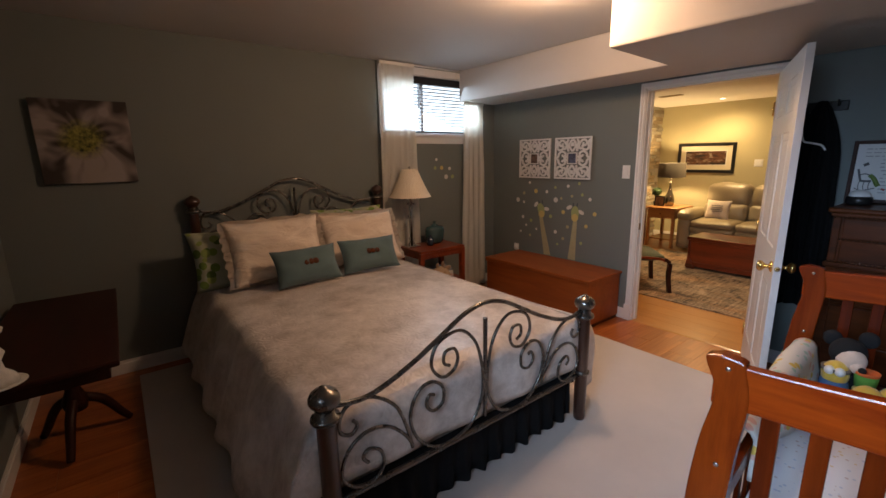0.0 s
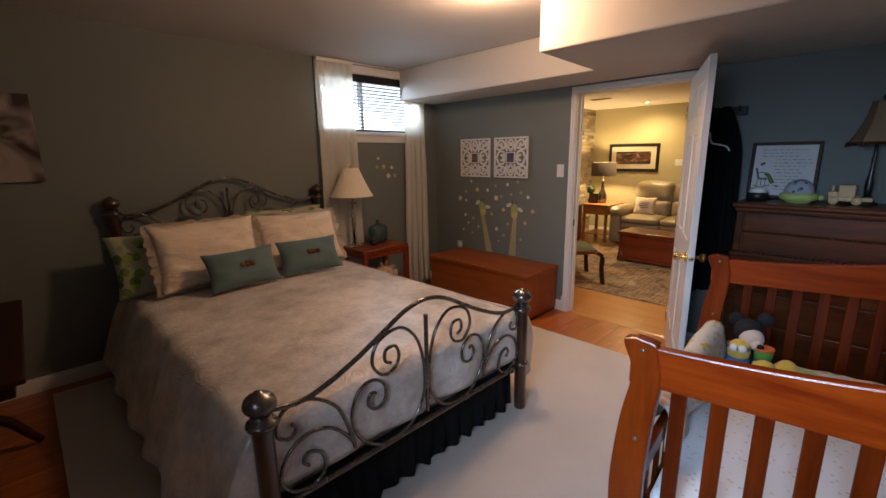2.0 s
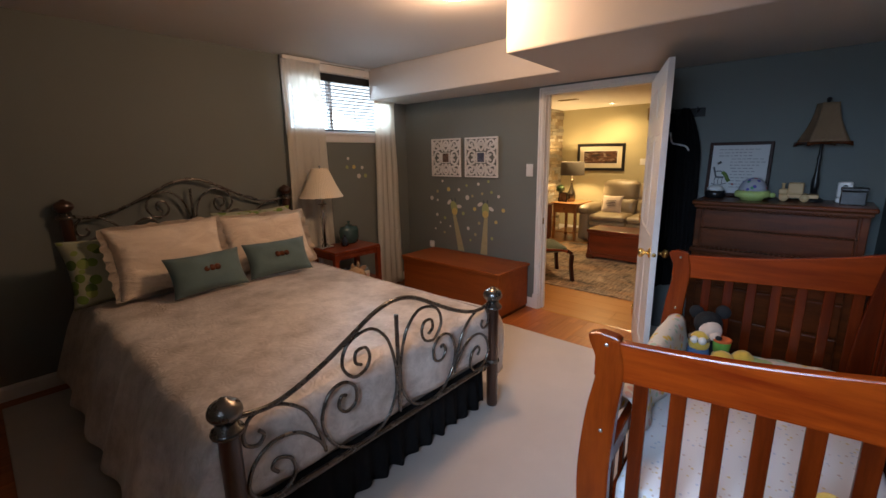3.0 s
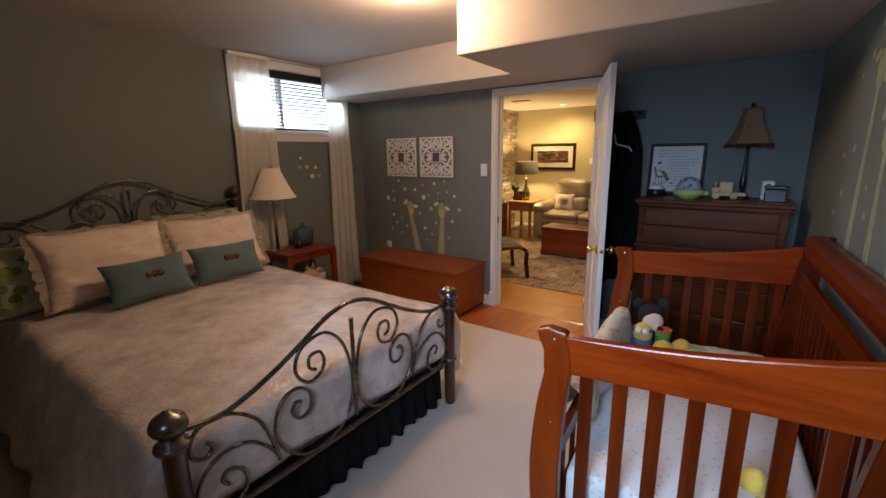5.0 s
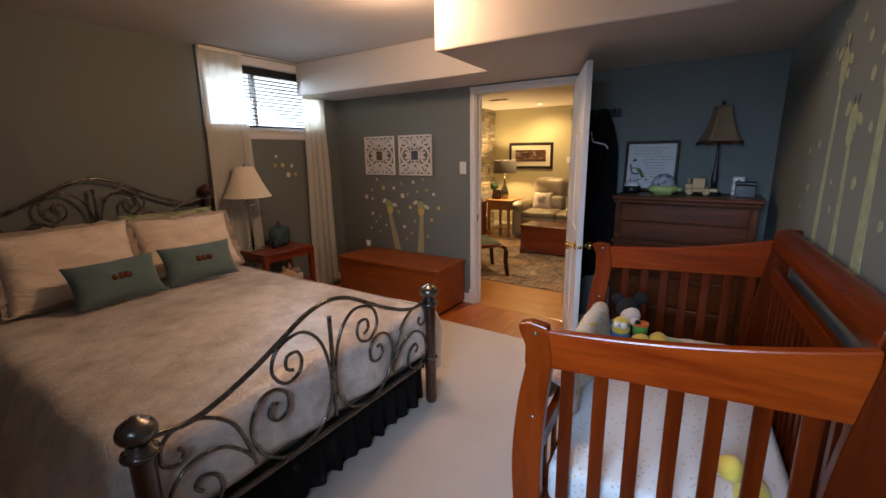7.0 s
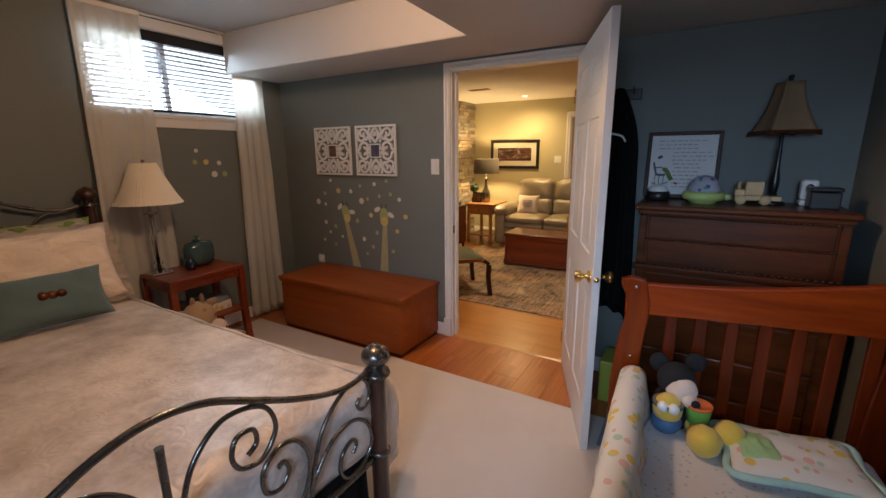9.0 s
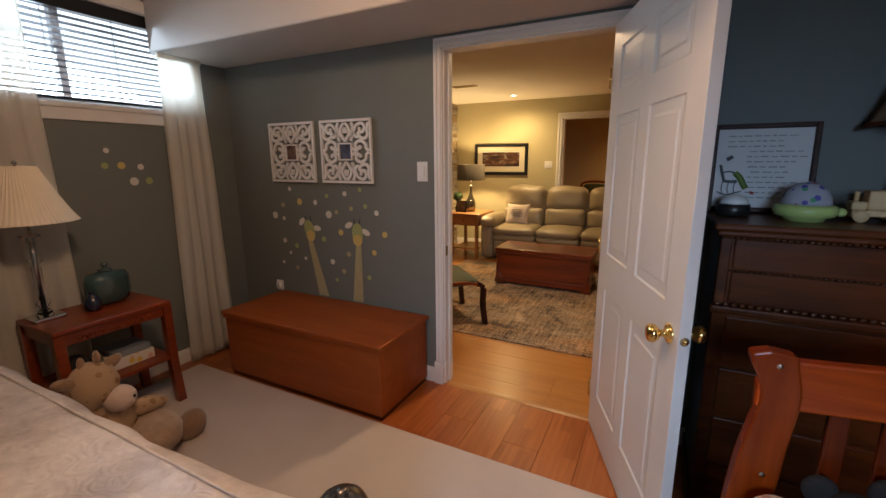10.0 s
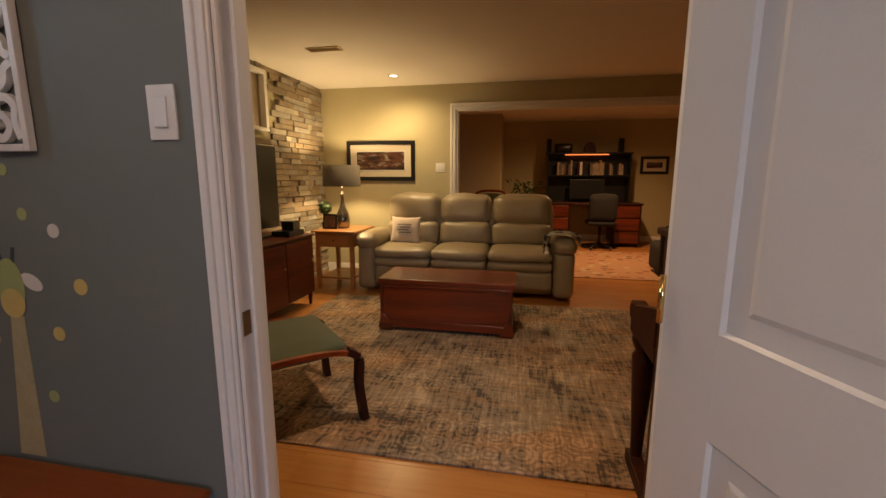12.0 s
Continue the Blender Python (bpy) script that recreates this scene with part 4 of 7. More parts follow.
def valance(x0, y0, x1, y1, n):
    """A ruffled black bed skirt down to the floor."""
    b, g = bmesh.new(), []
    d = Vector((x1 - x0, y1 - y0, 0))
    nrm = Vector((d.y, -d.x, 0)).normalized()
    for i in range(n * 8 + 1):
        s = i / (n * 8)
        col = []
        for j in range(6):
            t = j / 5
            o = nrm * (0.018 * t * math.sin(s * n * 2 * math.pi) + 0.012 * t)
            p = Vector((x0, y0, 0)) + d * s + o
            col.append(b.verts.new((p.x, p.y, 0.30 - (0.28 + 0.012 * math.sin(s * n * 4.4)) * t)))
        g.append(col)
    for a, c in zip(g, g[1:]):
        for j in range(5):
            b.faces.new((a[j], c[j], c[j + 1], a[j + 1]))
    bmesh.ops.solidify(b, geom=b.faces[:], thickness=0.002)
    return smooth(b)


sk = thing("bed_skirt", (0, 0, 0), "ruffled black cloth bed skirt below the mattress", "bed skirt")
part("front_ruffle", valance(0.60, 1.455, 2.05, 1.455, 14), "black", sk)
part("side_ruffle", valance(0.62, 3.7, 0.62, 1.47, 20), "black", sk)
part("side_ruffle", valance(2.03, 1.47, 2.03, 3.7, 20), "black", sk)


def pillow(name, w, h, d, place, rx, rz, mat, label, seed, ry=0, ruffle=True):
    t = thing(name, place, label, "pillow", "pillows on the bed")
    t.matrix_world = pose(*place, rx, ry, rz)
    p = part("cushion", cushion(w, h, d, seed, lump=0.034 if ruffle else 0.014, edge=0.08), mat, t)
    if ruffle:
        b = bmesh.new()
        n = 96
        ring = []
        for i in range(n):
            a = 2 * math.pi * i / n
            c, s = math.cos(a), math.sin(a)
            k = 1 / max(abs(c), abs(s))
            x, z = c * k, s * k
            inr, out = 0.93, 1.07 + 0.02 * math.sin(i * 1.7)
            wv = 0.012 * math.sin(i * 1.1) + 0.006 * math.sin(i * 2.3)
            ring.append((b.verts.new((x * w / 2 * inr, 0, z * h / 2 * inr)), b.verts.new((x * w / 2 * out, wv, z * h / 2 * out))))
        for i in range(n):
            p0, p1 = ring[i], ring[(i + 1) % n]
            b.faces.new((p0[0], p1[0], p1[1], p0[1]))
        bmesh.ops.solidify(b, geom=b.faces[:], thickness=0.006)
        part("flange", smooth(b), mat, t)
    return t


pillow("pillow", 0.70, 0.46, 0.17, (1.01, 3.33, 0.885), -24, 2, "linen", "cream linen sham pillow with a ruffled edge", 1)
pillow("pillow", 0.68, 0.45, 0.17, (1.71, 3.36, 0.875), -26, -3, "linen", "cream linen sham pillow leaning on the headboard", 5)
pillow("pillow", 0.66, 0.44, 0.16, (0.78, 3.50, 0.83), -20, 4, "sage", "sage green patterned pillow behind the shams", 8, ruffle=False)
pillow("pillow", 0.66, 0.44, 0.16, (1.72, 3.56, 0.905), -20, -2, "sage", "pale sage pillow behind the shams", 9, ruffle=False)
for x, y, rz, seed in ((1.125, 3.05, 3, 3), (1.64, 3.08, -4, 4)):
    t = pillow("pillow", 0.48, 0.27, 0.13, (x, y, 0.79), -27, rz, "teal", "small teal oblong cushion with a brown buttoned tab", seed, ruffle=False)
    for k in (-1, 0, 1):
        part("button", at(lathe([(0, 0), (0.020, 0), (0.022, 0.004), (0.014, 0.009), (0, 0.010)], 14), 0.01 + k * 0.034, -0.060, 0.01, 90), "walnut", t, "brown wooden button")

# ---- nightstand and what stands on it ----
ns = thing("nightstand", (2.60, 3.56, 0), "red rosewood side table with a carved apron and a low shelf", "nightstand")
W2, D2 = 0.275, 0.20
part("top", box(-W2, W2, -D2, D2, 0.625, 0.65, 0.007), "rosewood", ns)
for sx in (-1, 1):
    for sy in (-1, 1):
        lg = sweep(spline([Vector((sx * (W2 - 0.022), sy * (D2 - 0.022), 0.625)), Vector((sx * (W2 - 0.022), sy * (D2 - 0.022), 0.3)), Vector((sx * (W2 - 0.012), sy * (D2 - 0.012), 0.014))], 5), (0.022, 0.022), square=True, r2=None)
        part("leg", lg, "rosewood", ns)
for sy in (-1, 1):
    part("apron", box(-W2 + 0.04, W2 - 0.04, sy * (D2 - 0.02) - 0.008, sy * (D2 - 0.02) + 0.008, 0.565, 0.625, 0.003), "rosewood", ns)
for sx in (-1, 1):
    part("apron", box(sx * (W2 - 0.02) - 0.008, sx * (W2 - 0.02) + 0.008, -D2 + 0.04, D2 - 0.04, 0.565, 0.625, 0.003), "rosewood", ns)
for i in range(5):
    x = -0.15 + i * 0.075
    part("carving", sweep(spline([Vector((x - 0.03, -D2 + 0.010, 0.60)), Vector((x - 0.015, -D2 + 0.008, 0.578)), Vector((x, -D2 + 0.008, 0.60)), Vector((x + 0.015, -D2 + 0.008, 0.578)), Vector((x + 0.03, -D2 + 0.010, 0.60))], 4), 0.004, 6), "rosewood", ns)
part("shelf", box(-W2 + 0.01, W2 - 0.01, -D2 + 0.01, D2 - 0.01, 0.29, 0.31, 0.004), "rosewood", ns)
tl = thing("table_lamp", (2.41, 3.64, 0.65), "crystal column table lamp with a cream pleated shade, unlit", "lamp")
part("base", box(-0.065, 0.065, -0.065, 0.065, 0.0, 0.022, 0.006), "chrome", tl)
part("column", lathe([(0.035, 0.022), (0.03, 0.04), (0.014, 0.06), (0.030, 0.085), (0.014, 0.11), (0.018, 0.13), (0.020, 0.27), (0.014, 0.285), (0.032, 0.31), (0.012, 0.335), (0.016, 0.36), (0.018, 0.42), (0.010, 0.435)], 20), "crystal", tl, "clear crystal column")
part("stem", lathe([(0.008, 0.02), (0.008, 0.56)], 10), "chrome", tl)
part("cap", lathe([(0.04, 0.43), (0.045, 0.437), (0.012, 0.45), (0.012, 0.48)], 18), "chrome", tl)


def pleated(r0, r1, h, n, depth):
    b, g = bmesh.new(), []
    for j in range(9):
        t = j / 8
        r = r0 + (r1 - r0) * (t ** 0.85)
        g.append([b.verts.new(((r + depth * (i % 2)) * math.cos(2 * math.pi * i / (2 * n)), (r + depth * (i % 2)) * math.sin(2 * math.pi * i / (2 * n)), h * t)) for i in range(2 * n)])
    for a, c in zip(g, g[1:]):
        for i in range(2 * n):
            b.faces.new((a[i], a[(i + 1) % (2 * n)], c[(i + 1) % (2 * n)], c[i]))
    bmesh.ops.recalc_face_normals(b, faces=b.faces[:])
    bmesh.ops.solidify(b, geom=b.faces[:], thickness=0.002)
    return b


part("shade", at(pleated(0.205, 0.075, 0.27, 60, 0.0032), 0, 0, 0.505), "shade", tl, "cream pleated cloth shade")
part("finial", at(lathe([(0.004, 0), (0.012, 0.012), (0.008, 0.024), (0, 0.028)], 12), 0, 0, 0.775), "chrome", tl)
jr = thing("lidded_jar", (2.70, 3.64, 0.65), "flat-sided dark teal glazed jar with a lid", "jar")
jb = lathe([(0.07, 0), (0.10, 0.02), (0.115, 0.06), (0.115, 0.14), (0.10, 0.175), (0.035, 0.186), (0.03, 0.19)], 28)
part("body", moved(jb, Matrix.Diagonal((1.0, 0.62, 1.0, 1))), "jar", jr)
part("lid", lathe([(0.034, 0.19), (0.036, 0.196), (0.012, 0.204), (0.010, 0.214), (0.020, 0.224), (0.014, 0.234), (0, 0.236)], 18), "jar", jr)
solo("bottle", at(lathe([(0.028, 0), (0.038, 0.015), (0.040, 0.05), (0.030, 0.075), (0.014, 0.088), (0.012, 0.105), (0.017, 0.110), (0, 0.110)], 20), 2.585, 3.56, 0.65), "bottle", "small round navy glazed bottle", "bottle")
solo("boxed_game", box(2.58, 2.80, 3.46, 3.66, 0.31, 0.37, 0.003), M["quilt"], "flat red and white box on the nightstand shelf", "box")
solo("book", box(2.60, 2.79, 3.47, 3.64, 0.37, 0.405, 0.003), "fabric_blue", "pale blue book lying on the box", "book")
solo("basket_ball", blob(0.075, 0.075, 0.075, (2.44, 3.50, 0.385)), "black", "round black cloth bag on the shelf", "bag")
pg = thing("plush_giraffe", (2.42, 3.03, 0.014), "tan plush giraffe with a cream muzzle sitting beside the bed", "plush toy")
GP = Vector((-2.42, -3.03, -0.014))
for n_, b_, m_ in (("body", blob(0.135, 0.14, 0.115, (2.50, 3.00, 0.125), 24, 0.08, 3), "plush_c"), ("neck", blob(0.10, 0.09, 0.15, (2.38, 3.06, 0.28), 20, 0.1, 7), "plush_p"),
                   ("head", blob(0.098, 0.092, 0.115, (2.33, 3.06, 0.455), 22, 0.08, 5), "plush_p"), ("muzzle", at(blob(0.066, 0.060, 0.060, (0, 0, 0), 18), 2.39, 2.985, 0.385, 20), "plush_w"),
                   ("arm", at(blob(0.115, 0.042, 0.042, (0, 0, 0), 16, 0.12, 4), 2.49, 3.03, 0.275, 0, 8, -8), "plush_p"), ("foot", at(blob(0.075, 0.052, 0.085, (0, 0, 0), 16, 0.1, 6), 2.675, 2.97, 0.080, 0, 30, 0), "plush"),
                   ("horn", blob(0.016, 0.014, 0.038, (2.36, 3.06, 0.578), 12), "plush"), ("horn", blob(0.016, 0.014, 0.034, (2.30, 3.06, 0.572), 12), "plush"),
                   ("ear", at(blob(0.062, 0.022, 0.028, (0, 0, 0), 14), 2.24, 3.05, 0.51, 0, 20), "plush"), ("ear", at(blob(0.055, 0.022, 0.028, (0, 0, 0), 14), 2.418, 3.085, 0.525, 0, -25), "plush"),
                   ("nostril", blob(0.007, 0.007, 0.007, (2.425, 2.935, 0.392), 8), "plush_k")):
    part(n_, moved(b_, Matrix.Translation(GP)), m_, pg)

# ---- blanket chest ----
ch = thing("blanket_chest", (3.49, 2.775, 0), "long plain reddish-brown wooden blanket chest, lid closed", "chest")
part("plinth", box(-0.245, 0.255, -0.625, 0.625, 0, 0.03), "walnut", ch)
part("body", box(-0.255, 0.262, -0.632, 0.632, 0.03, 0.435, 0.004), "chest", ch)
part("lid", box(-0.272, 0.27, -0.65, 0.65, 0.437, 0.46, 0.006), "chest", ch)
part("lid_edge", box(-0.268, -0.255, -0.64, 0.64, 0.415, 0.437, 0.003), "chest", ch)

# ---- carved panels, stickers, switch ----


def fret_panel(yc, zc, w, h, photo, label):
    t = thing("carved_wall_panel", (XD, yc, zc), label, "wall decor", "carved wall panels")
    hw, hh, e = w / 2, h / 2, 0.017
    for n, b in (("frame", box(-0.022, -0.004, -hw, -hw + e, -hh, hh, 0.002)), ("frame", box(-0.022, -0.004, hw - e, hw, -hh, hh, 0.002)), ("frame", box(-0.022, -0.004, -hw + e, hw - e, hh - e, hh, 0.002)), ("frame", box(-0.022, -0.004, -hw + e, hw - e, -hh, -hh + e, 0.002))):
        part(n, b, "scroll_w", t)
    b = bmesh.new()
    lines = [[(0, 0.36), (0.10, 0.48), (0.20, 0.66), (0.14, 0.84), (0.02, 0.96)],
             [(0.24, 0.36), (0.33, 0.58), (0.48, 0.86), (0.70, 0.93), (0.82, 0.79), (0.72, 0.64), (0.61, 0.70), (0.63, 0.80)],
             [(0.36, 0.62), (0.47, 0.49), (0.58, 0.54), (0.53, 0.65)],
             [(0.97, 0.94), (0.91, 0.72), (0.93, 0.54), (0.80, 0.43), (0.60, 0.48)],
             [(0.98, 0.03), (0.87, 0.10), (0.82, 0.26), (0.63, 0.36), (0.44, 0.27), (0.45, 0.13), (0.58, 0.11), (0.62, 0.20)],
             [(0.28, 0.12), (0.38, 0.06), (0.52, 0.02)], [(0.27, 0.98), (0.34, 0.82), (0.29, 0.64), (0.25, 0.50)], [(0.04, 0.62), (0.05, 0.72), (0.0, 0.80)]]
    for sy in (1, -1):
        for sz in (1, -1):
            for ln in lines:
                pts = spline([Vector((-0.013, sy * a * (hw - e), sz * c * (hh - e))) for a, c in ln], 5)
                join(b, sweep(pts, (0.0094, 0.007), square=True, up=Vector((1, 0, 0))))
    part("fretwork", b, "scroll_w", t, "white scrolled fretwork")
    fw = 0.047
    for n, bb in (("photo_frame", box(-0.026, -0.006, -fw - 0.010, -fw, -fw - 0.010, fw + 0.010, 0.002)), ("photo_frame", box(-0.026, -0.006, fw, fw + 0.010, -fw - 0.010, fw + 0.010, 0.002)), ("photo_frame", box(-0.026, -0.006, -fw, fw, fw, fw + 0.010, 0.002)), ("photo_frame", box(-0.026, -0.006, -fw, fw, -fw - 0.010, -fw, 0.002))):
        part(n, bb, "scroll_w", t)
    part("photo", box(-0.015, -0.005, -fw, fw, -fw, fw), photo, t, "small dark photograph")


fret_panel(3.222, 1.498, 0.425, 0.412, "photo", "white scrolled fretwork panel round a small brown photograph")
fret_panel(2.737, 1.498, 0.425, 0.412, "photo2", "white scrolled fretwork panel round a small blue photograph")


def disc(r, n=14):
    b = bmesh.new()
    bmesh.ops.create_circle(b, cap_ends=True, segments=n, radius=r)
    r_ = bmesh.ops.extrude_face_region(b, geom=b.faces[:])
    bmesh.ops.translate(b, verts=[v for v in r_["geom"] if isinstance(v, bmesh.types.BMVert)], vec=(0, 0, 0.0012))
    return b


def sticker_set(name, origin, rot, text, colors, label):
    """Round wall stickers; text holds across, height and radius in millimetres."""
    t = thing(name, origin, label, "wall sticker", "wall stickers")
    t.matrix_world = Matrix.Translation(origin) @ rot
    for i, item in enumerate(text.split()):
        a, z, r = (float(q) for q in item.split(","))
        part("dot", at(disc(r / 1000), a, z, 0), colors[i % len(colors)], t)
    return t


# local x runs along the wall, y up, z out of the wall
EASTM = Matrix(((0, 0, -1, 0), (-1, 0, 0, 0), (0, 1, 0, 0), (0, 0, 0, 1)))
SOUTHM = Matrix(((-1, 0, 0, 0), (0, 0, 1, 0), (0, 1, 0, 0), (0, 0, 0, 1)))
NORTHM = Matrix(((1, 0, 0, 0), (0, 0, -1, 0), (0, 1, 0, 0), (0, 0, 0, 1)))
st = sticker_set("giraffe_sticker", (XD - 0.0005, 0, 0), EASTM,
                 "-3.29,1.24,15 -2.78,1.22,17 -2.65,1.25,15 -2.94,1.20,15 -3.20,1.15,24 -3.37,1.12,18 -3.05,1.15,18 -3.46,1.04,26 -2.93,1.07,27 -2.86,1.09,15 -2.73,1.12,15 -2.61,1.14,16 -2.52,1.10,18 -2.46,0.96,21 -2.55,0.83,19 -2.60,0.65,17 "
                 "-3.37,1.02,15 -3.38,0.85,19 -3.26,0.82,19 -2.99,0.89,20 -2.83,0.95,21 -2.77,0.80,18 -2.92,0.73,20 -3.33,0.76,13 -3.18,0.73,13 -3.27,0.65,15 -2.82,0.67,17 -2.89,0.60,14 -3.41,0.68,13",
                 ["dot_w", "dot_w", "dot_g", "dot_g", "dot_y", "dot_t", "dot_w", "dot_w", "dot_w", "dot_t", "dot_t", "dot_g", "dot_w", "dot_y", "dot_y", "dot_g"], "two pale giraffe wall stickers among round dots")


def giraffe(t, foot, neck, head, tilt, ears=True, wide=0.045, cols=("dot_t", "dot_g", "dot_y", "dot_w")):
    """Neck, head, ears and horns cut from flat film."""
    (fx, fz), (hx, hz) = foot, neck
    part("neck", prism([(fx - wide, fz), (fx + wide, fz), (hx + wide * 0.5, hz), (hx - wide * 0.5, hz)], "z", 0, 0.0014), cols[0], t)
    h = moved(disc(1.0, 20), Matrix.Diagonal((0.046, 0.075, 1, 1)))
    part("head", at(h, head[0], head[1], 0.0008, 0, 0, tilt), cols[1], t)
    part("muzzle", at(moved(disc(1.0, 18), Matrix.Diagonal((0.040, 0.040, 1, 1))), head[0] - 0.02 * math.sin(math.radians(-tilt)), head[1] - 0.045, 0.0016), cols[2], t)
    if ears:
        for s in (-1, 1):
            part("ear", at(moved(disc(1.0, 14), Matrix.Diagonal((0.036, 0.020, 1, 1))), head[0] + s * 0.072, head[1] + 0.035 - 0.02 * s, 0.0006, 0, 0, -25 * s + tilt), cols[3], t)
    for s in (-1, 1):
        part("horn", at(prism([(-0.005, 0), (0.005, 0), (0.005, 0.04), (-0.005, 0.04)], "z", 0, 0.001), head[0] + s * 0.018, head[1] + 0.065, 0.0005, 0, 0, tilt - 12 * s), "navy", t)


giraffe(st, (-3.02, 0.462), (-3.12, 0.87), (-3.12, 0.95), 22)
giraffe(st, (-2.705, 0.462), (-2.68, 0.87), (-2.685, 0.95), 0)
sticker_set("dot_sticker", (0, YN - 0.0005, 0), NORTHM, "2.91,1.51,16 2.89,1.42,19 2.98,1.42,22 3.09,1.41,19 3.04,1.32,26 3.13,1.32,22", ["dot_w", "dot_g", "dot_y", "dot_w", "dot_w", "dot_g"], "small cluster of round dot stickers under the window")
st2 = sticker_set("giraffe_sticker", (0, 0, 0), SOUTHM, "1.05,1.91,20 1.19,1.94,24 1.45,1.90,22 1.25,1.80,20 1.54,1.76,26 1.34,1.67,20 1.61,1.58,20 1.02,1.53,20 0.87,1.50,16 0.94,1.33,20 0.85,1.23,16 1.29,1.38,14 1.55,1.39,24 1.33,1.27,16 1.85,1.28,20 1.35,1.98,18 0.94,1.84,12 1.11,2.02,14",
                  ["dot_s"], "tall pale giraffe wall stickers with round dots")
giraffe(st2, (1.178, 0.95), (1.188, 1.76), (1.19, 1.84), 6, wide=0.034, cols=("dot_s",) * 4)
giraffe(st2, (1.455, 0.95), (1.425, 1.52), (1.42, 1.60), 0, wide=0.032, cols=("dot_s",) * 4)
giraffe(st2, (1.725, 0.95), (1.690, 1.70), (1.68, 1.78), 6, wide=0.050, cols=("dot_s",) * 4)
st2.matrix_world = SOUTH @ pose(0, 0.0005, 0) @ SOUTHM


def switch_plate(x, y, z, inward, label, w=0.072, h=0.118):
    t = thing("light_switch", (x, y, z), label, "light switch")
    s = inward
    lo, hi = sorted((0, s * 0.006))
    part("plate", box(lo, hi, -w / 2, w / 2, -h / 2, h / 2, 0.002), "white", t)
    lo, hi = sorted((s * 0.005, s * 0.011))
    part("rocker", at(box(lo, hi, -0.016, 0.016, -0.033, 0.033, 0.002), 0, 0, 0, 0, 3), "white", t)


switch_plate(XD, 2.165, 1.372, -1, "white rocker light switch beside the doorway")
ol = thing("wall_outlet", (XD, 3.47, 0.487), "white wall outlet plate above the chest", "outlet")
part("plate", box(-0.006, 0, -0.035, 0.035, -0.04, 0.04, 0.002), "white", ol)
part("plug", box(-0.03, -0.006, -0.018, 0.018, -0.02, 0.02, 0.004), "white", ol)
cv = thing("canvas_picture", (0.0, YN - 0.02, 1.67), "unframed canvas print of a large pale daisy", "picture")
part("canvas", box(-0.25, 0.245, -0.018, 0.018, -0.265, 0.27, 0.004), "flower", cv)

# ---- ceiling light ----
ce = thing("ceiling_light", (2.11, 1.69, HC), "flush frosted glass ceiling light, lit", "ceiling light")
part("pan", lathe([(0.15, 0), (0.155, -0.012), (0.14, -0.022), (0.13, -0.02)], 32), "white", ce)
part("dome", lathe([(0.135, -0.02), (0.13, -0.034), (0.10, -0.052), (0.05, -0.062), (0, -0.064)], 32), "dome_glow", ce, "lit frosted glass dome").visible_shadow = False

# ---- crib ----
cb = thing("crib", (2.075, 0.14, 0), "cherry-stained sleigh crib with curved ends and upright slats", "crib", rz=4.5)
CX, YF, YBk = 0.675, 0.45, -0.445


def sleigh(yb, z0, z1, lean, w=0.055, roll=0.03):
    """Outline of a post with an S-curve that rolls outwards at the top."""
    left, right = [], []
    for i in range(15):
        t = i / 14
        z = z0 + (z1 - z0) * t
        c = lean * (0.55 * math.sin(t * math.pi * 1.15 + 0.15) - 0.9 * t ** 3)
        k = w * (0.5 + 0.16 * math.sin(t * math.pi))
        left.append((yb + c - k, z))
        right.append((yb + c + k, z))
    return left, right


# slats, back posts and long rails take the cherry copies darkened for shade
for sx in (-1, 1):
    x0, x1 = sx * CX - 0.022, sx * CX + 0.022
    prof = spline([Vector((0, 0.014, 0)), Vector((0.022, 0.25, 0)), (Vector((0.034, 0.48, 0))), Vector((0.018, 0.70, 0)), Vector((-0.006, 0.84, 0)), Vector((-0.004, 0.90, 0)), Vector((0.018, 0.955, 0)), Vector((0.022, 0.978, 0))], 5)
    outer = [(0.415 + p.x + 0.006, p.y) for p in prof]
    inner = [(0.335 + 0.55 * p.x, p.y) for p in prof]
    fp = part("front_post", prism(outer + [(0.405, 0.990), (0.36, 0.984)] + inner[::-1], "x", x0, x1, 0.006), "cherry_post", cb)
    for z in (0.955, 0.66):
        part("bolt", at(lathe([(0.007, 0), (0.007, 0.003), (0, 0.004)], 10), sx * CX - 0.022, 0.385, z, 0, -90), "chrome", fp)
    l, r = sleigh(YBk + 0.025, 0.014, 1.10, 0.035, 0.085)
    part("back_post", prism(r + [(r[-1][0] - 0.01, 1.12), (l[-1][0] - 0.015, 1.125), (l[-1][0] - 0.02, 1.10)] + l[::-1], "x", x0, x1, 0.006), "cherry_z_shaded", cb)
    top = [(YF - 0.03 - i / 12 * 0.83, 0.968 + 0.015 * (i / 12) + 0.085 * (i / 12) ** 2.2) for i in range(13)]
    bot = [(YF - 0.03 - i / 12 * 0.83, 0.838 + 0.012 * math.sin(i / 12 * 3.1) + 0.035 * (i / 12) ** 2) for i in range(13)]
    part("top_rail", prism(top + bot[::-1], "x", sx * CX - 0.017, sx * CX + 0.017, 0.006), "cherry", cb)
    part("lower_rail", box(sx * CX - 0.015, sx * CX + 0.015, YBk + 0.05, YF - 0.03, 0.20, 0.28, 0.004), "cherry", cb)
    for i in range(7):
        y = (0.282 if sx < 0 else 0.25) - i * 0.0995
        part("slat", box(sx * CX - 0.009, sx * CX + 0.009, y - 0.021, y + 0.021, 0.28, 0.895, 0.004), "cherry_z_shaded", cb)
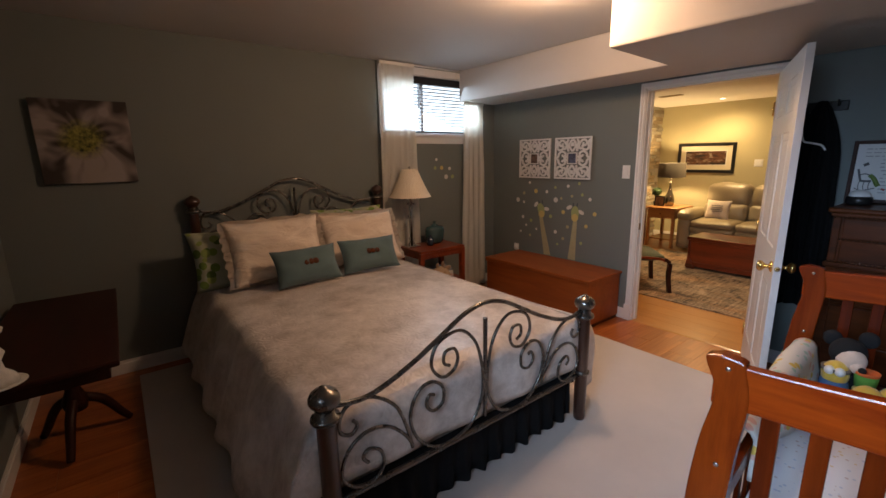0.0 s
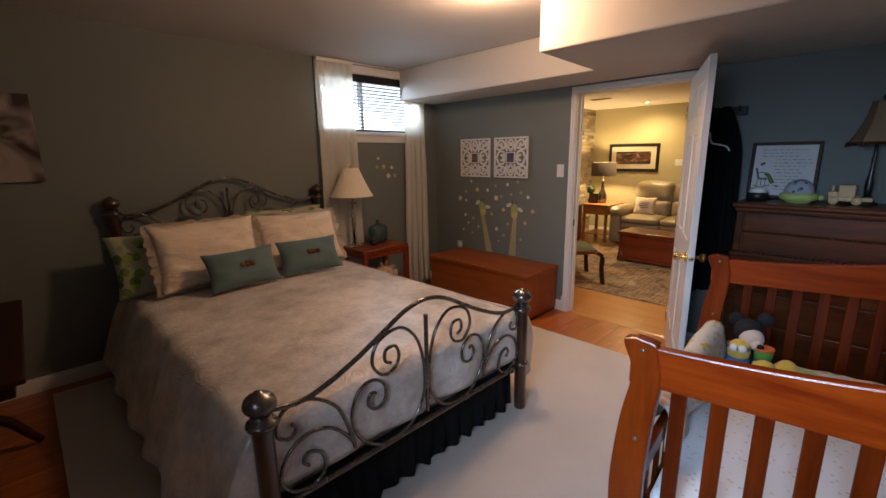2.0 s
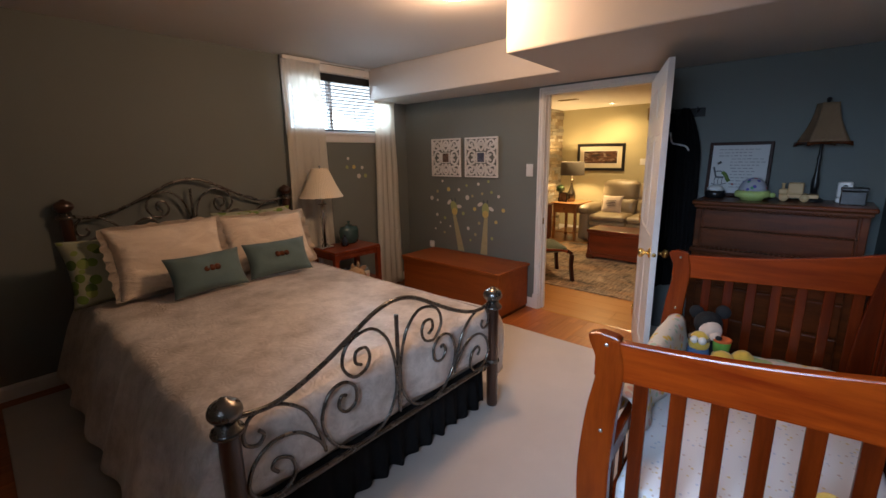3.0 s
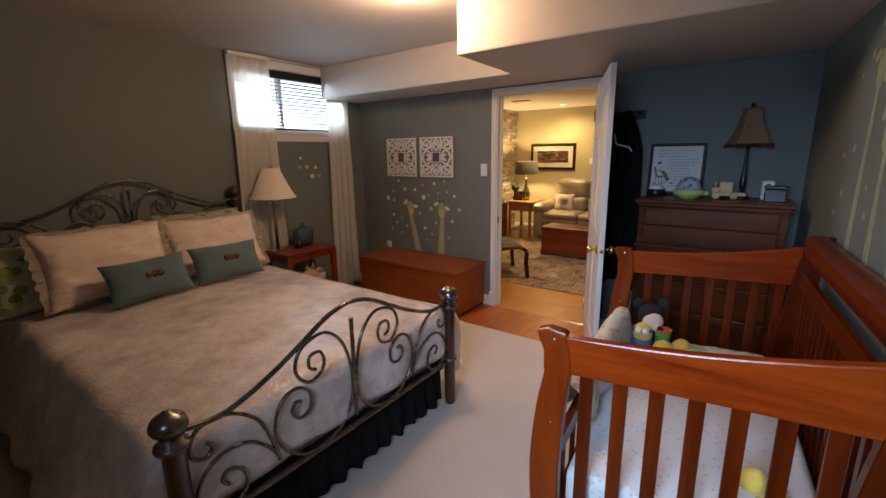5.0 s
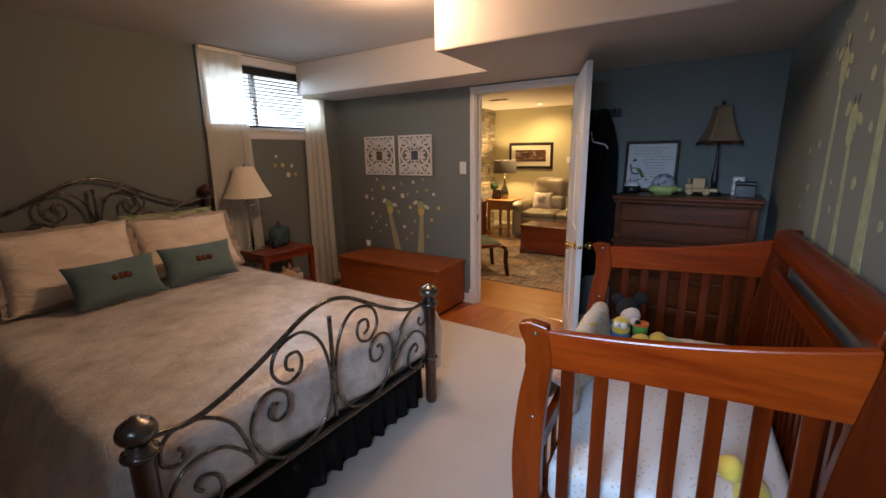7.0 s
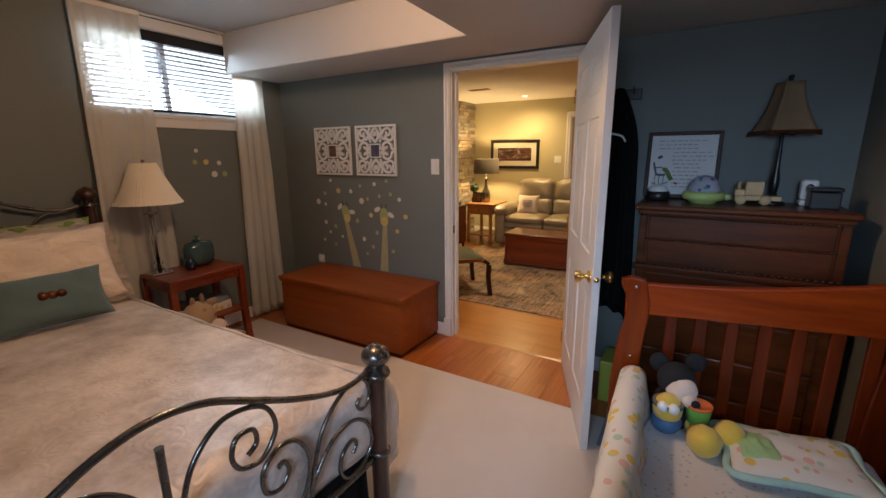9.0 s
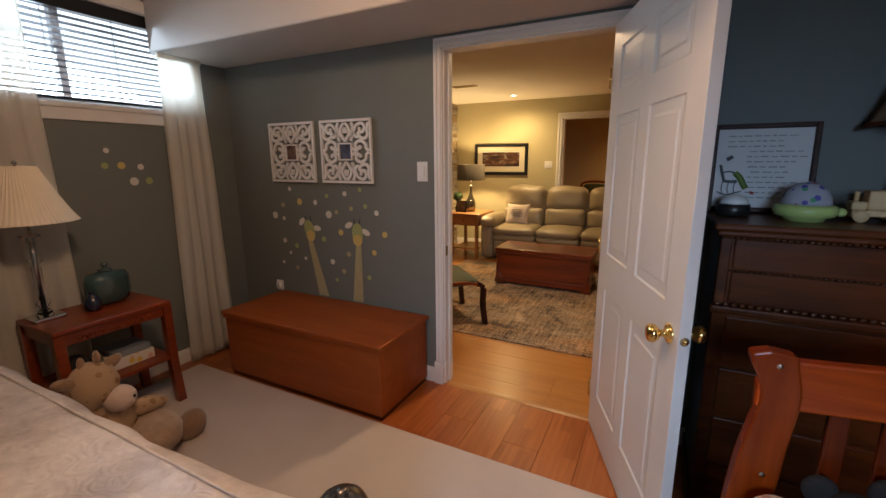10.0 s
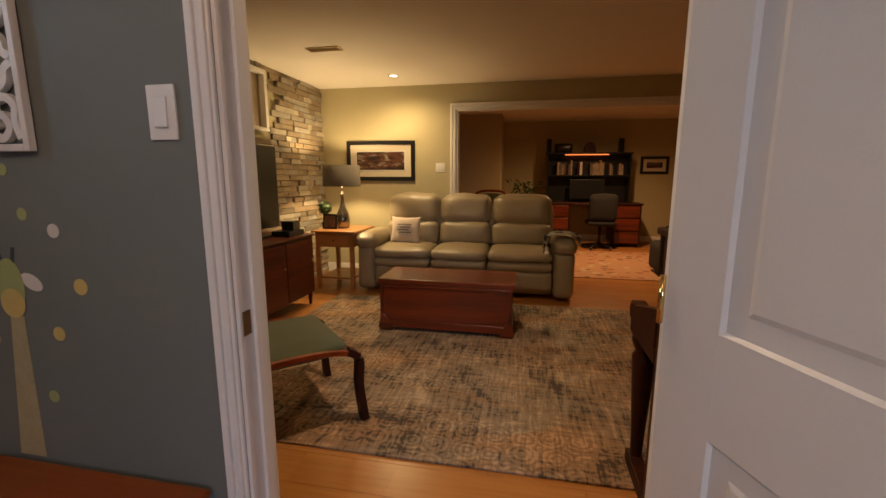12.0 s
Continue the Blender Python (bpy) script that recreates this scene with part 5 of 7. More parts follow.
part("guard_rail", box(-CX + 0.02, CX - 0.02, YF - 0.09, YF - 0.06, 0.50, 0.57, 0.006), "cherry_x_shaded", cb)
part("side_rail", box(-CX + 0.02, CX - 0.02, YF - 0.09, YF - 0.06, 0.22, 0.30, 0.006), "cherry_x_shaded", cb)
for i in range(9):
    part("slat", box(-0.56 + i * 0.14 - 0.018, -0.56 + i * 0.14 + 0.018, YF - 0.082, YF - 0.068, 0.30, 0.50, 0.003), "cherry_z_shaded", cb)
part("back_top_rail", prism([(YBk - 0.015 + 0.055 * math.cos(k * math.pi / 6), 1.065 + 0.068 * math.sin(k * math.pi / 6)) for k in range(12)], "x", -CX + 0.02, CX - 0.02, 0.006), "cherry_x_shaded", cb)
part("back_mid_rail", box(-CX + 0.02, CX - 0.02, YBk + 0.0, YBk + 0.03, 0.87, 0.945, 0.005), "cherry_x_shaded", cb)
part("back_low_rail", box(-CX + 0.02, CX - 0.02, YBk + 0.0, YBk + 0.03, 0.20, 0.30, 0.005), "cherry_x_shaded", cb)
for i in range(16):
    part("back_slat", box(-0.61 + i * 0.081 - 0.018, -0.61 + i * 0.081 + 0.018, YBk + 0.006, YBk + 0.022, 0.30, 0.88, 0.003), "cherry_z_shaded", cb)
part("mattress_board", box(-CX + 0.025, CX - 0.025, YBk + 0.04, YF - 0.095, 0.26, 0.29), "walnut", cb)
mt = thing("crib_mattress", (2.075, 0.15, 0.29), "crib mattress in a white sheet printed with tiny dots", "mattress", rz=4.5)
part("fitted_sheet", smooth(box(-0.64, 0.64, -0.40, 0.335, 0, 0.16, 0.035, 4)), "sheet", mt)


def bolster():
    """A quilt folded over the crib's front rail."""
    b, g = bmesh.new(), []
    n = 40
    for i in range(n + 1):
        x = 1.63 + i / n * 1.02
        row = []
        for j in range(19):
            a = j / 18
            s = (a - 0.5) * 2
            k = 0.05 + 0.012 * noise.noise(Vector((x * 4, a * 3, 2)))
            hang = (0.22 + 0.05 * math.sin(x * 6)) if s > 0 else 0.14
            if abs(s) < 0.45:
                th = s / 0.45 * math.pi / 2
                y, z = 0.525 + math.sin(th) * k, 0.60 + math.cos(th) * k * 0.9
            else:
                q = (abs(s) - 0.45) / 0.55
                y, z = 0.525 + math.copysign(k + 0.02 * q + 0.012 * q * math.sin(x * 22), s), 0.60 - hang * q
            row.append(b.verts.new((x, y, z)))
        g.append(row)
    for a, c in zip(g, g[1:]):
        for j in range(18):
            b.faces.new((a[j], a[j + 1], c[j + 1], c[j]))
    bmesh.ops.recalc_face_normals(b, faces=b.faces[:])
    bmesh.ops.solidify(b, geom=b.faces[:], thickness=0.012)
    return smooth(b)


solo("crib_quilt", bolster(), "quilt", "white quilt with yellow animal print folded over the crib rail", "quilt").matrix_world = pose(2.075, 0.525, 0, 0, 0, 3) @ pose(-2.075, -0.525, 0)
dolls = [(blob(0.070, 0.065, 0.085, (2.570, 0.415, 0.535), 18), "plush_k"), (blob(0.060, 0.060, 0.060, (2.575, 0.405, 0.650), 20), "plush_k"), (blob(0.042, 0.048, 0.046, (2.540, 0.388, 0.635), 18), "plush_w"), (blob(0.028, 0.024, 0.022, (2.510, 0.362, 0.618), 14), "plush_w"),
         (blob(0.013, 0.013, 0.012, (2.482, 0.345, 0.624), 12), "plush_k"), (blob(0.016, 0.032, 0.034, (2.600, 0.462, 0.690), 18), "plush_k"), (blob(0.016, 0.032, 0.034, (2.610, 0.355, 0.710), 18), "plush_k")]
dolls = [(moved(b_, pose(2.655, 0.402, 0.605) @ Matrix.Scale(1.12, 4) @ pose(-2.575, -0.405, -0.635)), m_) for b_, m_ in dolls]
tagged(multi("plush_animal", dolls), "black and cream round-eared plush animal sitting in the crib", "plush toy")
mn = [(blob(0.050, 0.050, 0.060, (2.480, 0.435, 0.555), 16), "plush_y"), (blob(0.053, 0.053, 0.045, (2.480, 0.435, 0.505), 16), "plush_b"), (blob(0.020, 0.020, 0.020, (2.440, 0.450, 0.580), 12), "white"), (blob(0.020, 0.020, 0.020, (2.440, 0.415, 0.580), 12), "white"), (at(lathe([(0.052, -0.007), (0.053, 0.007)], 18), 2.480, 0.435, 0.58), "drum")]
mn = [(moved(b_, pose(0.085, -0.015, -0.012)), m_) for b_, m_ in mn]
tagged(multi("plush_figure", mn), "small yellow and blue round plush figure", "plush toy")
ct = [(blob(0.054, 0.054, 0.054, (2.484, 0.300, 0.503), 16, 0.06), "plush_y"), (blob(0.052, 0.052, 0.052, (2.560, 0.225, 0.502), 16, 0.06, 3), "plush_y"), (at(lathe([(0.036, 0.0), (0.041, 0.055), (0.041, 0.06)], 18), 2.580, 0.322, 0.515), "green"), (at(lathe([(0.042, 0.0), (0.044, 0.012), (0.038, 0.014), (0.034, 0.004), (0, 0.003)], 18), 2.580, 0.322, 0.572), "orange"), (blob(0.04, 0.04, 0.03, (2.580, 0.322, 0.49), 14), "plush_y")]
tagged(multi("plush_caterpillar", ct), "yellow, green and orange plush caterpillar", "plush toy")
pc = thing("baby_pillow", (2.58, 0.02, 0.49), "small flat patchwork nursery pillow with a mint border", "pillow")
pc.matrix_world = pose(2.55, 0.05, 0.485, 90, 0, 100)
part("cushion", cushion(0.40, 0.28, 0.07, 12, edge=0.2), "quilt", pc)
part("patch", at(cushion(0.12, 0.15, 0.03, 3), 0.10, 0.026, 0), "pale_green", pc, "green square patch")
part("border", sweep(spline([Vector((a * 0.195, 0, c * 0.135)) for a, c in ((-1, -1), (0, -0.95), (1, -1), (0.95, 0), (1, 1), (0, 0.95), (-1, 1), (-0.95, 0))], 6, True) + [Vector((-0.195, 0, -0.135))], 0.012, 8, up=Vector((0, 1, 0))), "mint", pc, "mint piped border")
tagged(multi("plush_duck", [(blob(0.06, 0.05, 0.05, (1.56, -0.15, 0.50), 16, 0.1), "plush_y"), (blob(0.04, 0.04, 0.04, (1.56, -0.09, 0.56), 14), "plush_y"), (blob(0.05, 0.03, 0.03, (1.52, -0.20, 0.47), 12), "plush_w")]), "soft pale yellow plush toy lying in the crib", "plush toy")

# ---- dresser and what stands on it ----
dr = thing("dresser", (3.55, 0.235, 0), "tall dark walnut chest of drawers with a moulded top", "dresser")
DW = 0.415
part("carcass", box(-0.19, 0.20, -DW, DW, 0.06, 1.165, 0.004), "walnut", dr)
part("plinth", box(-0.20, 0.20, -DW - 0.01, DW + 0.01, 0, 0.09, 0.006), "walnut", dr)
part("moulding", box(-0.205, 0.20, -DW - 0.012, DW + 0.012, 1.160, 1.180, 0.006), "walnut", dr)
part("top", box(-0.225, 0.21, -DW - 0.025, DW + 0.025, 1.182, 1.208, 0.008), "walnut", dr)
for sy in (-1, 1):
    part("pilaster", box(-0.203, -0.19, sy * (DW - 0.018) - 0.018, sy * (DW - 0.018) + 0.018, 0.90, 1.16, 0.004), "walnut", dr)
for z0, z1, o in ((1.035, 1.150, 0.198), (0.905, 1.025, 0.198), (0.66, 0.855, 0.214), (0.45, 0.645, 0.214), (0.24, 0.435, 0.214), (0.105, 0.225, 0.214)):
    part("drawer", box(-o, -0.185, -DW + 0.045, DW - 0.045, z0, z1, 0.005), "walnut", dr)
part("ledge", box(-0.225, -0.18, -DW - 0.012, DW + 0.012, 0.866, 0.896, 0.008), "walnut", dr)


def beading(x, z, r):
    """A rope of small turned beads across the front."""
    b = bmesh.new()
    n = int(2 * DW / (r * 3.2))
    for i in range(n):
        join(b, blob(r, r * 1.5, r, (x, -DW + (i + 0.5) * 2 * DW / n, z), 6))
    return b


M["bead"] = wood("polished_bead_wood", (0.05, 0.014, 0.006), (0.12, 0.036, 0.014), 0.08, "y", 0.8, 1.0, 0.8)
for z, r, x in ((1.156, 0.006, -0.208), (1.030, 0.005, -0.198), (0.902, 0.008, -0.209)):
    part("beading", beading(x, z, r), "bead", dr, "glossy beaded moulding")
part("lower_case", box(-0.205, -0.19, -DW, DW, 0.09, 0.866, 0.003), "walnut", dr)
solo("night_light", at(lathe([(0.050, 0), (0.060, 0.01), (0.060, 0.045), (0.052, 0.050)], 20), 3.60, 0.595, 1.208), "blackp", "small black round night light base", "night light")
solo("night_light_dome", at(lathe([(0.052, 0), (0.048, 0.018), (0.034, 0.032), (0.015, 0.038), (0, 0.039)], 20), 3.60, 0.595, 1.256), "white", "white dome of the small night light", "night light")
tt = thing("turtle_night_light", (3.54, 0.378, 1.208), "lime green night light with a printed grey dome", "night light")
part("base", lathe([(0.06, 0), (0.065, 0.012), (0.090, 0.02), (0.098, 0.035), (0.094, 0.055), (0.080, 0.062), (0.072, 0.062)], 28), "lime", tt)
part("dome", lathe([(0.078, 0.060), (0.074, 0.085), (0.060, 0.115), (0.036, 0.137), (0, 0.146)], 28), "dome_print", tt, "grey dome printed with small figures")
part("knob", blob(0.018, 0.018, 0.016, (0, -0.105, 0.035)), "lime", tt)
tr = thing("toy_truck", (3.58, 0.155, 1.208), "plain pale pine toy truck on wooden wheels", "toy")
part("chassis", box(-0.035, 0.035, -0.105, 0.085, 0.022, 0.045, 0.004), "pine", tr)
part("cab", box(-0.033, 0.033, -0.03, 0.045, 0.045, 0.115, 0.006), "pine", tr)
part("bonnet", box(-0.033, 0.033, 0.045, 0.088, 0.045, 0.075, 0.006), "pine", tr)
part("funnel", at(lathe([(0.008, 0), (0.008, 0.03), (0.012, 0.036), (0, 0.036)], 12), 0, 0.07, 0.075), "pine", tr)
for y in (-0.04, 0.06):
    for x in (-0.042, 0.034):
        part("wheel", at(lathe([(0, 0), (0.022, 0), (0.024, 0.004), (0.022, 0.010), (0, 0.010)], 18), x, y, 0.024, 0, 90), "pine", tr)
l2 = thing("table_lamp", (3.635, 0.077, 1.208), "dark slim lamp with a tan bell shade, unlit", "lamp")
part("base", lathe([(0.055, 0), (0.050, 0.012), (0.022, 0.03), (0.016, 0.06)], 20), "blackp", l2)
part("stem", lathe([(0.016, 0.055), (0.020, 0.09), (0.020, 0.13), (0.013, 0.17), (0.009, 0.24), (0.012, 0.26), (0.008, 0.28), (0.008, 0.57)], 14), "blackp", l2)


def bell_shade(z0, z1, r0, r1, n=9, seg=10):
    """A four-sided bell: hollowed faces that flare out to pointed lower corners."""
    b, rings = bmesh.new(), []
    for k in range(n + 1):
        t = k / n
        r = r1 + (r0 - r1) * (1 - t) ** 1.7
        ring = []
        for q in range(4):
            for i in range(seg):
                u = 2 * i / seg - 1
                d = r * (0.86 + 0.14 * abs(u) ** 2.5)
                p = Vector((d, d * u, 0))
                p.rotate(Euler((0, 0, q * math.pi / 2)))
                ring.append(b.verts.new((p.x, p.y, z0 + (z1 - z0) * t - 0.012 * (1 - t) * abs(u) ** 3)))
        rings.append(ring)
    for a, c in zip(rings, rings[1:]):
        m = len(a)
        for i in range(m):
            b.faces.new((a[i], a[(i + 1) % m], c[(i + 1) % m], c[i]))
    bmesh.ops.recalc_face_normals(b, faces=b.faces[:])
    bmesh.ops.solidify(b, geom=b.faces[:], thickness=0.003)
    return smooth(b)


part("shade", at(bell_shade(0.355, 0.585, 0.105, 0.042), 0, 0, 0, 0, 0, 20), "lampshade2", l2, "tan parchment four-sided bell shade")
part("trim", at(bell_shade(0.348, 0.360, 0.109, 0.106, 2), 0, 0, 0, 0, 0, 20), "walnut", l2)
part("finial", at(lathe([(0.004, 0), (0.010, 0.012), (0.014, 0.026), (0.006, 0.034), (0, 0.036)], 12), 0, 0, 0.583), "blackp", l2)
bmn = thing("baby_monitor", (3.64, -0.062, 1.208), "white baby monitor camera on a square foot", "baby monitor")
part("foot", box(-0.035, 0.035, -0.03, 0.035, 0, 0.03, 0.008), "white", bmn)
part("body", box(-0.02, 0.03, -0.035, 0.035, 0.03, 0.125, 0.012), "white", bmn)
part("lens", at(lathe([(0.014, 0), (0.014, 0.004), (0.008, 0.006), (0, 0.005)], 16), -0.02, 0, 0.092, 0, -90), "blackp", bmn)
kb = thing("keepsake_box", (3.53, -0.100, 1.208), "small black lacquered box", "box")
part("body", box(-0.05, 0.05, -0.055, 0.055, 0, 0.078, 0.005), "blackp", kb)
part("lid", box(-0.054, 0.054, -0.059, 0.059, 0.08, 0.098, 0.005), "blackp", kb)
fr = thing("framed_verse", (3.735, 0.505, 1.210), "dark framed verse with a small rocking-chair drawing, leaning on the wall", "picture")
fr.matrix_world = pose(3.728, 0.497, 1.212, 0, 5, 0)
FW, FH, FE = 0.184, 0.370, 0.020
for b in (box(-0.016, 0.010, -FW, -FW + FE, 0, FH, 0.004), box(-0.016, 0.010, FW - FE, FW, 0, FH, 0.004), box(-0.016, 0.010, -FW + FE, FW - FE, FH - FE, FH, 0.004), box(-0.016, 0.010, -FW + FE, FW - FE, 0, FE, 0.004)):
    part("frame", b, "mahogany", fr, "dark mahogany frame")
part("sheet", box(0.0, 0.006, -FW + 0.01, FW - 0.01, 0.01, FH - 0.01), "paper", fr, "white printed sheet")
rng = random.Random(12)
for i in range(13):
    z = FH - 0.052 - i * 0.0215
    y, end, b = (0.125 if i < 3 else 0.035 + 0.02 * rng.random()), -0.13 + 0.07 * rng.random(), bmesh.new()
    while y > end:
        w = 0.012 + 0.022 * rng.random()
        box(-0.0012, 0.0005, y - w, y, z, z + 0.0035 + 0.002 * rng.random(), bm=b)
        y -= w + 0.006 + 0.004 * rng.random()
    part("text_line", b, "ink_soft", fr)


def stroke(points, r, mat, label=""):
    part("drawing", sweep(spline([Vector((-0.0005, y, z)) for y, z in points], 6), r, 6), mat, fr, label)


stroke([(0.145, 0.20), (0.135, 0.16), (0.125, 0.125)], 0.006, "ink", "dark rocking chair drawing")
stroke([(0.14, 0.165), (0.11, 0.172), (0.09, 0.165)], 0.0035, "ink")
stroke([(0.125, 0.13), (0.10, 0.128), (0.08, 0.13)], 0.007, "ink")
stroke([(0.15, 0.085), (0.115, 0.072), (0.06, 0.088)], 0.003, "ink")
for y in (0.13, 0.108, 0.085):
    stroke([(y, 0.13), (y + 0.004, 0.10), (y, 0.078)], 0.0022, "ink")
stroke([(0.118, 0.235), (0.110, 0.222)], 0.014, "ink")
stroke([(0.09, 0.165), (0.07, 0.145), (0.055, 0.115), (0.045, 0.10)], 0.013, "leaf_print", "green shawl in the drawing")
stroke([(0.03, 0.085), (0.015, 0.078)], 0.006, "red_print")

# ---- behind the door ----
hk = thing("coat_hooks", (XD, 0.86, 1.80), "row of small dark hooks on a rail", "hook rail")
part("rail", box(-0.018, 0, -0.12, 0.12, -0.03, 0.03, 0.004), "blackp", hk)
for y in (-0.08, 0.0, 0.08):
    part("hook", sweep(spline([Vector((-0.015, y, 0.02)), Vector((-0.06, y, 0.0)), Vector((-0.07, y, 0.035))], 5), 0.005), "blackp", hk)


def coat(y, z0, z1, w, seed):
    b = drape(-w / 2, w / 2, 0, z0, z1, 4, seed, 0.035)
    for v in b.verts:
        t = (v.co.z - z0) / (z1 - z0)
        v.co.x *= 1 - 0.8 * max(0, (t - 0.78) / 0.22) ** 2
        v.co.z -= 0.05 * (2 * v.co.x / w) ** 2
    return at(moved(b, pose(0, 0, 0, 0, 0, 90)), XD - 0.09, y, 0)


solo("coat", coat(0.85, 0.50, 1.83, 0.23, 4), "navy_coat", "black coat hanging from the hooks", "coat")
solo("jacket", coat(0.94, 0.7, 1.80, 0.16, 8), "navy_coat", "black jacket hanging from the hooks", "jacket")
solo("strap", sweep(spline([Vector((3.62, 0.92, 1.66)), Vector((3.605, 0.90, 1.59)), Vector((3.605, 0.86, 1.575)), Vector((3.61, 0.81, 1.56)), Vector((3.62, 0.79, 1.53))], 6), 0.006), "white", "pale strap hanging over the coat", "strap")
solo("toy_bin", box(3.40, 3.62, 0.72, 0.80, 0.0, 0.26, 0.01), "grass", "yellow-green plastic storage box behind the door", "storage box")
solo("floor_mat", box(2.95, 3.3, 0.50, 0.715, 0.014, 0.022, 0.003), "fabric_blue", "pale grey-blue mat beside the crib", "mat")

# ---- table by the west wall ----
dt = thing("side_table", (-0.24, 2.92, 0), "dark mahogany pedestal table with a rectangular top", "table")
part("tabletop", box(-0.24, 0.255, -0.68, 0.67, 0.695, 0.72, 0.008), "mahogany", dt)
part("apron", box(-0.20, 0.215, -0.60, 0.59, 0.62, 0.695, 0.004), "mahogany", dt)
part("pedestal", at(lathe([(0.05, 0.20), (0.06, 0.25), (0.035, 0.32), (0.045, 0.45), (0.03, 0.55), (0.06, 0.62)], 20), 0, 0.12, 0), "mahogany", dt)
for a in (20, 140, 260):
    c, s = math.cos(math.radians(a)), math.sin(math.radians(a))
    part("foot", at(sweep(spline([Vector((0.03 * c, 0.03 * s, 0.26)), Vector((0.12 * c, 0.12 * s, 0.20)), Vector((0.2 * c, 0.2 * s, 0.07)), Vector((0.235 * c, 0.235 * s, 0.02))], 6), 0.028, 8, 0.018), 0, 0.12, 0), "mahogany", dt)
lc = thing("lace_lamp", (-0.36, 2.30, 0.72), "white lace-covered ornament on the mahogany table", "ornament")
part("doily", lathe([(0.0, 0.004), (0.085, 0.004), (0.092, 0.0), (0.05, 0.0)], 24), "lace", lc)
part("body", lathe([(0.07, 0.004), (0.06, 0.03), (0.035, 0.055), (0.03, 0.09), (0.045, 0.12), (0.03, 0.15), (0.02, 0.19)], 20), "lace", lc)
part("cap", lathe([(0.05, 0.20), (0.055, 0.215), (0.03, 0.23), (0, 0.235)], 20), "lace", lc)

# ---- living room: casing, window, stone ----
casing(XF, -1, OPEN[0], OPEN[1], OPEN[3], 0.075, 0.018, "opening_casing")
lin = thing("opening_lining", (XF, 0, 0), "white painted lining of the wide opening", "door jamb", kind="structure")
part("lining_side", box(0.0, 0.121, OPEN[1] - 0.018, OPEN[1] + 0.001, 0, OPEN[3], 0.002), "trim", lin)
part("lining_side", box(0.0, 0.121, OPEN[0] - 0.001, OPEN[0] + 0.018, 0, OPEN[3], 0.002), "trim", lin)
part("lining_head", box(0.0, 0.121, OPEN[0], OPEN[1], OPEN[3] - 0.016, OPEN[3] + 0.002, 0.002), "trim", lin)
casing(XD + 0.10, 1, DOOR[0], DOOR[1], DOOR[3])
skirting("baseboard", "x", XF, 2.325, YL, -1, 0.12)
skirting("baseboard", "x", XO, YB, 1.87, -1, 0.12)
skirting("baseboard", "x", 10.6, 1.87, 3.3, -1, 0.12)
w2 = thing("window_2", (6.305, YL, 0), "small white living room window above the television", "window", kind="structure")
for n, b in (("sill", box(-0.60, 0.60, -0.035, 0.10, 1.685, 1.72, 0.006)), ("casing_side", box(0.555, 0.60, -0.03, 0.03, 1.72, 2.27, 0.004)), ("casing_side", box(-0.60, -0.555, -0.03, 0.03, 1.72, 2.27, 0.004)), ("casing_head", box(-0.555, 0.555, -0.03, 0.03, 2.225, 2.27, 0.004)),
             ("window_frame", box(-0.555, 0.555, 0.08, 0.12, 1.72, 1.76)), ("window_frame", box(0.515, 0.555, 0.08, 0.12, 1.76, 2.225)), ("window_frame", box(-0.555, -0.515, 0.08, 0.12, 1.76, 2.225)), ("window_frame", box(-0.02, 0.02, 0.08, 0.12, 1.76, 2.225))):
    part(n, b, "trim", w2)
part("shade", box(-0.55, 0.55, 0.05, 0.055, 1.73, 2.24), "shade", w2, "pale roller shade, drawn")
solo("backdrop", box(5.6, 7.0, 4.5, 4.52, 1.5, 2.5), "daylight", "daylight beyond the living room window", "backdrop", kind="structure")


def stone_mat():
    m, nt, b = base_mat("ledger_stone")
    v = coords(nt)
    n1, n2 = noise_tex(nt, v, 7.0, 5.0, 0.65), noise_tex(nt, v, 60.0, 4.0, 0.7)
    info = nt.nodes.new("ShaderNodeObjectInfo")
    isl = nt.nodes.new("ShaderNodeNewGeometry")
    ad = nt.nodes.new("ShaderNodeMath")
    ad.inputs[0].default_value = 0
    nt.links.new(info.outputs["Random"], ad.inputs[0])
    nt.links.new(isl.outputs["Random Per Island"], ad.inputs[1])
    fr_ = nt.nodes.new("ShaderNodeMath")
    fr_.operation = "FRACT"
    nt.links.new(ad.outputs[0], fr_.inputs[0])
    r = nt.nodes.new("ShaderNodeValToRGB")
    els = r.color_ramp.elements
    els[0].color, els[1].color = (0.22, 0.18, 0.13, 1), (0.50, 0.44, 0.34, 1)
    e = els.new(0.4)
    e.color = (0.38, 0.29, 0.18, 1)
    e = els.new(0.7)
    e.color = (0.32, 0.30, 0.26, 1)
    nt.links.new(fr_.outputs[0], r.inputs[0])
    mx = nt.nodes.new("ShaderNodeMix")
    mx.data_type, mx.blend_type = "RGBA", "MULTIPLY"
    mx.inputs[0].default_value = 0.6
    nt.links.new(r.outputs[0], mx.inputs[6])
    nt.links.new(ramp_between(nt, n1, (0.55, 0.52, 0.48), (1, 1, 1), 0.3, 0.6), mx.inputs[7])
    nt.links.new(mx.outputs[2], b.inputs["Base Color"])
    b.inputs["Roughness"].default_value = 0.85
    bump(nt, b, n2, 0.7, 0.008)
    return m


M["stone"] = stone_mat()

# ---- living room: things ----
solo("area_rug", box(4.57, 7.02, 0.30, 3.30, 0.0, 0.012, 0.004), "rug", "distressed brown, grey and cream oriental area rug", "rug")

sf = thing("sofa", (7.55, 2.035, 0), "three-seat taupe leather reclining sofa", "sofa")


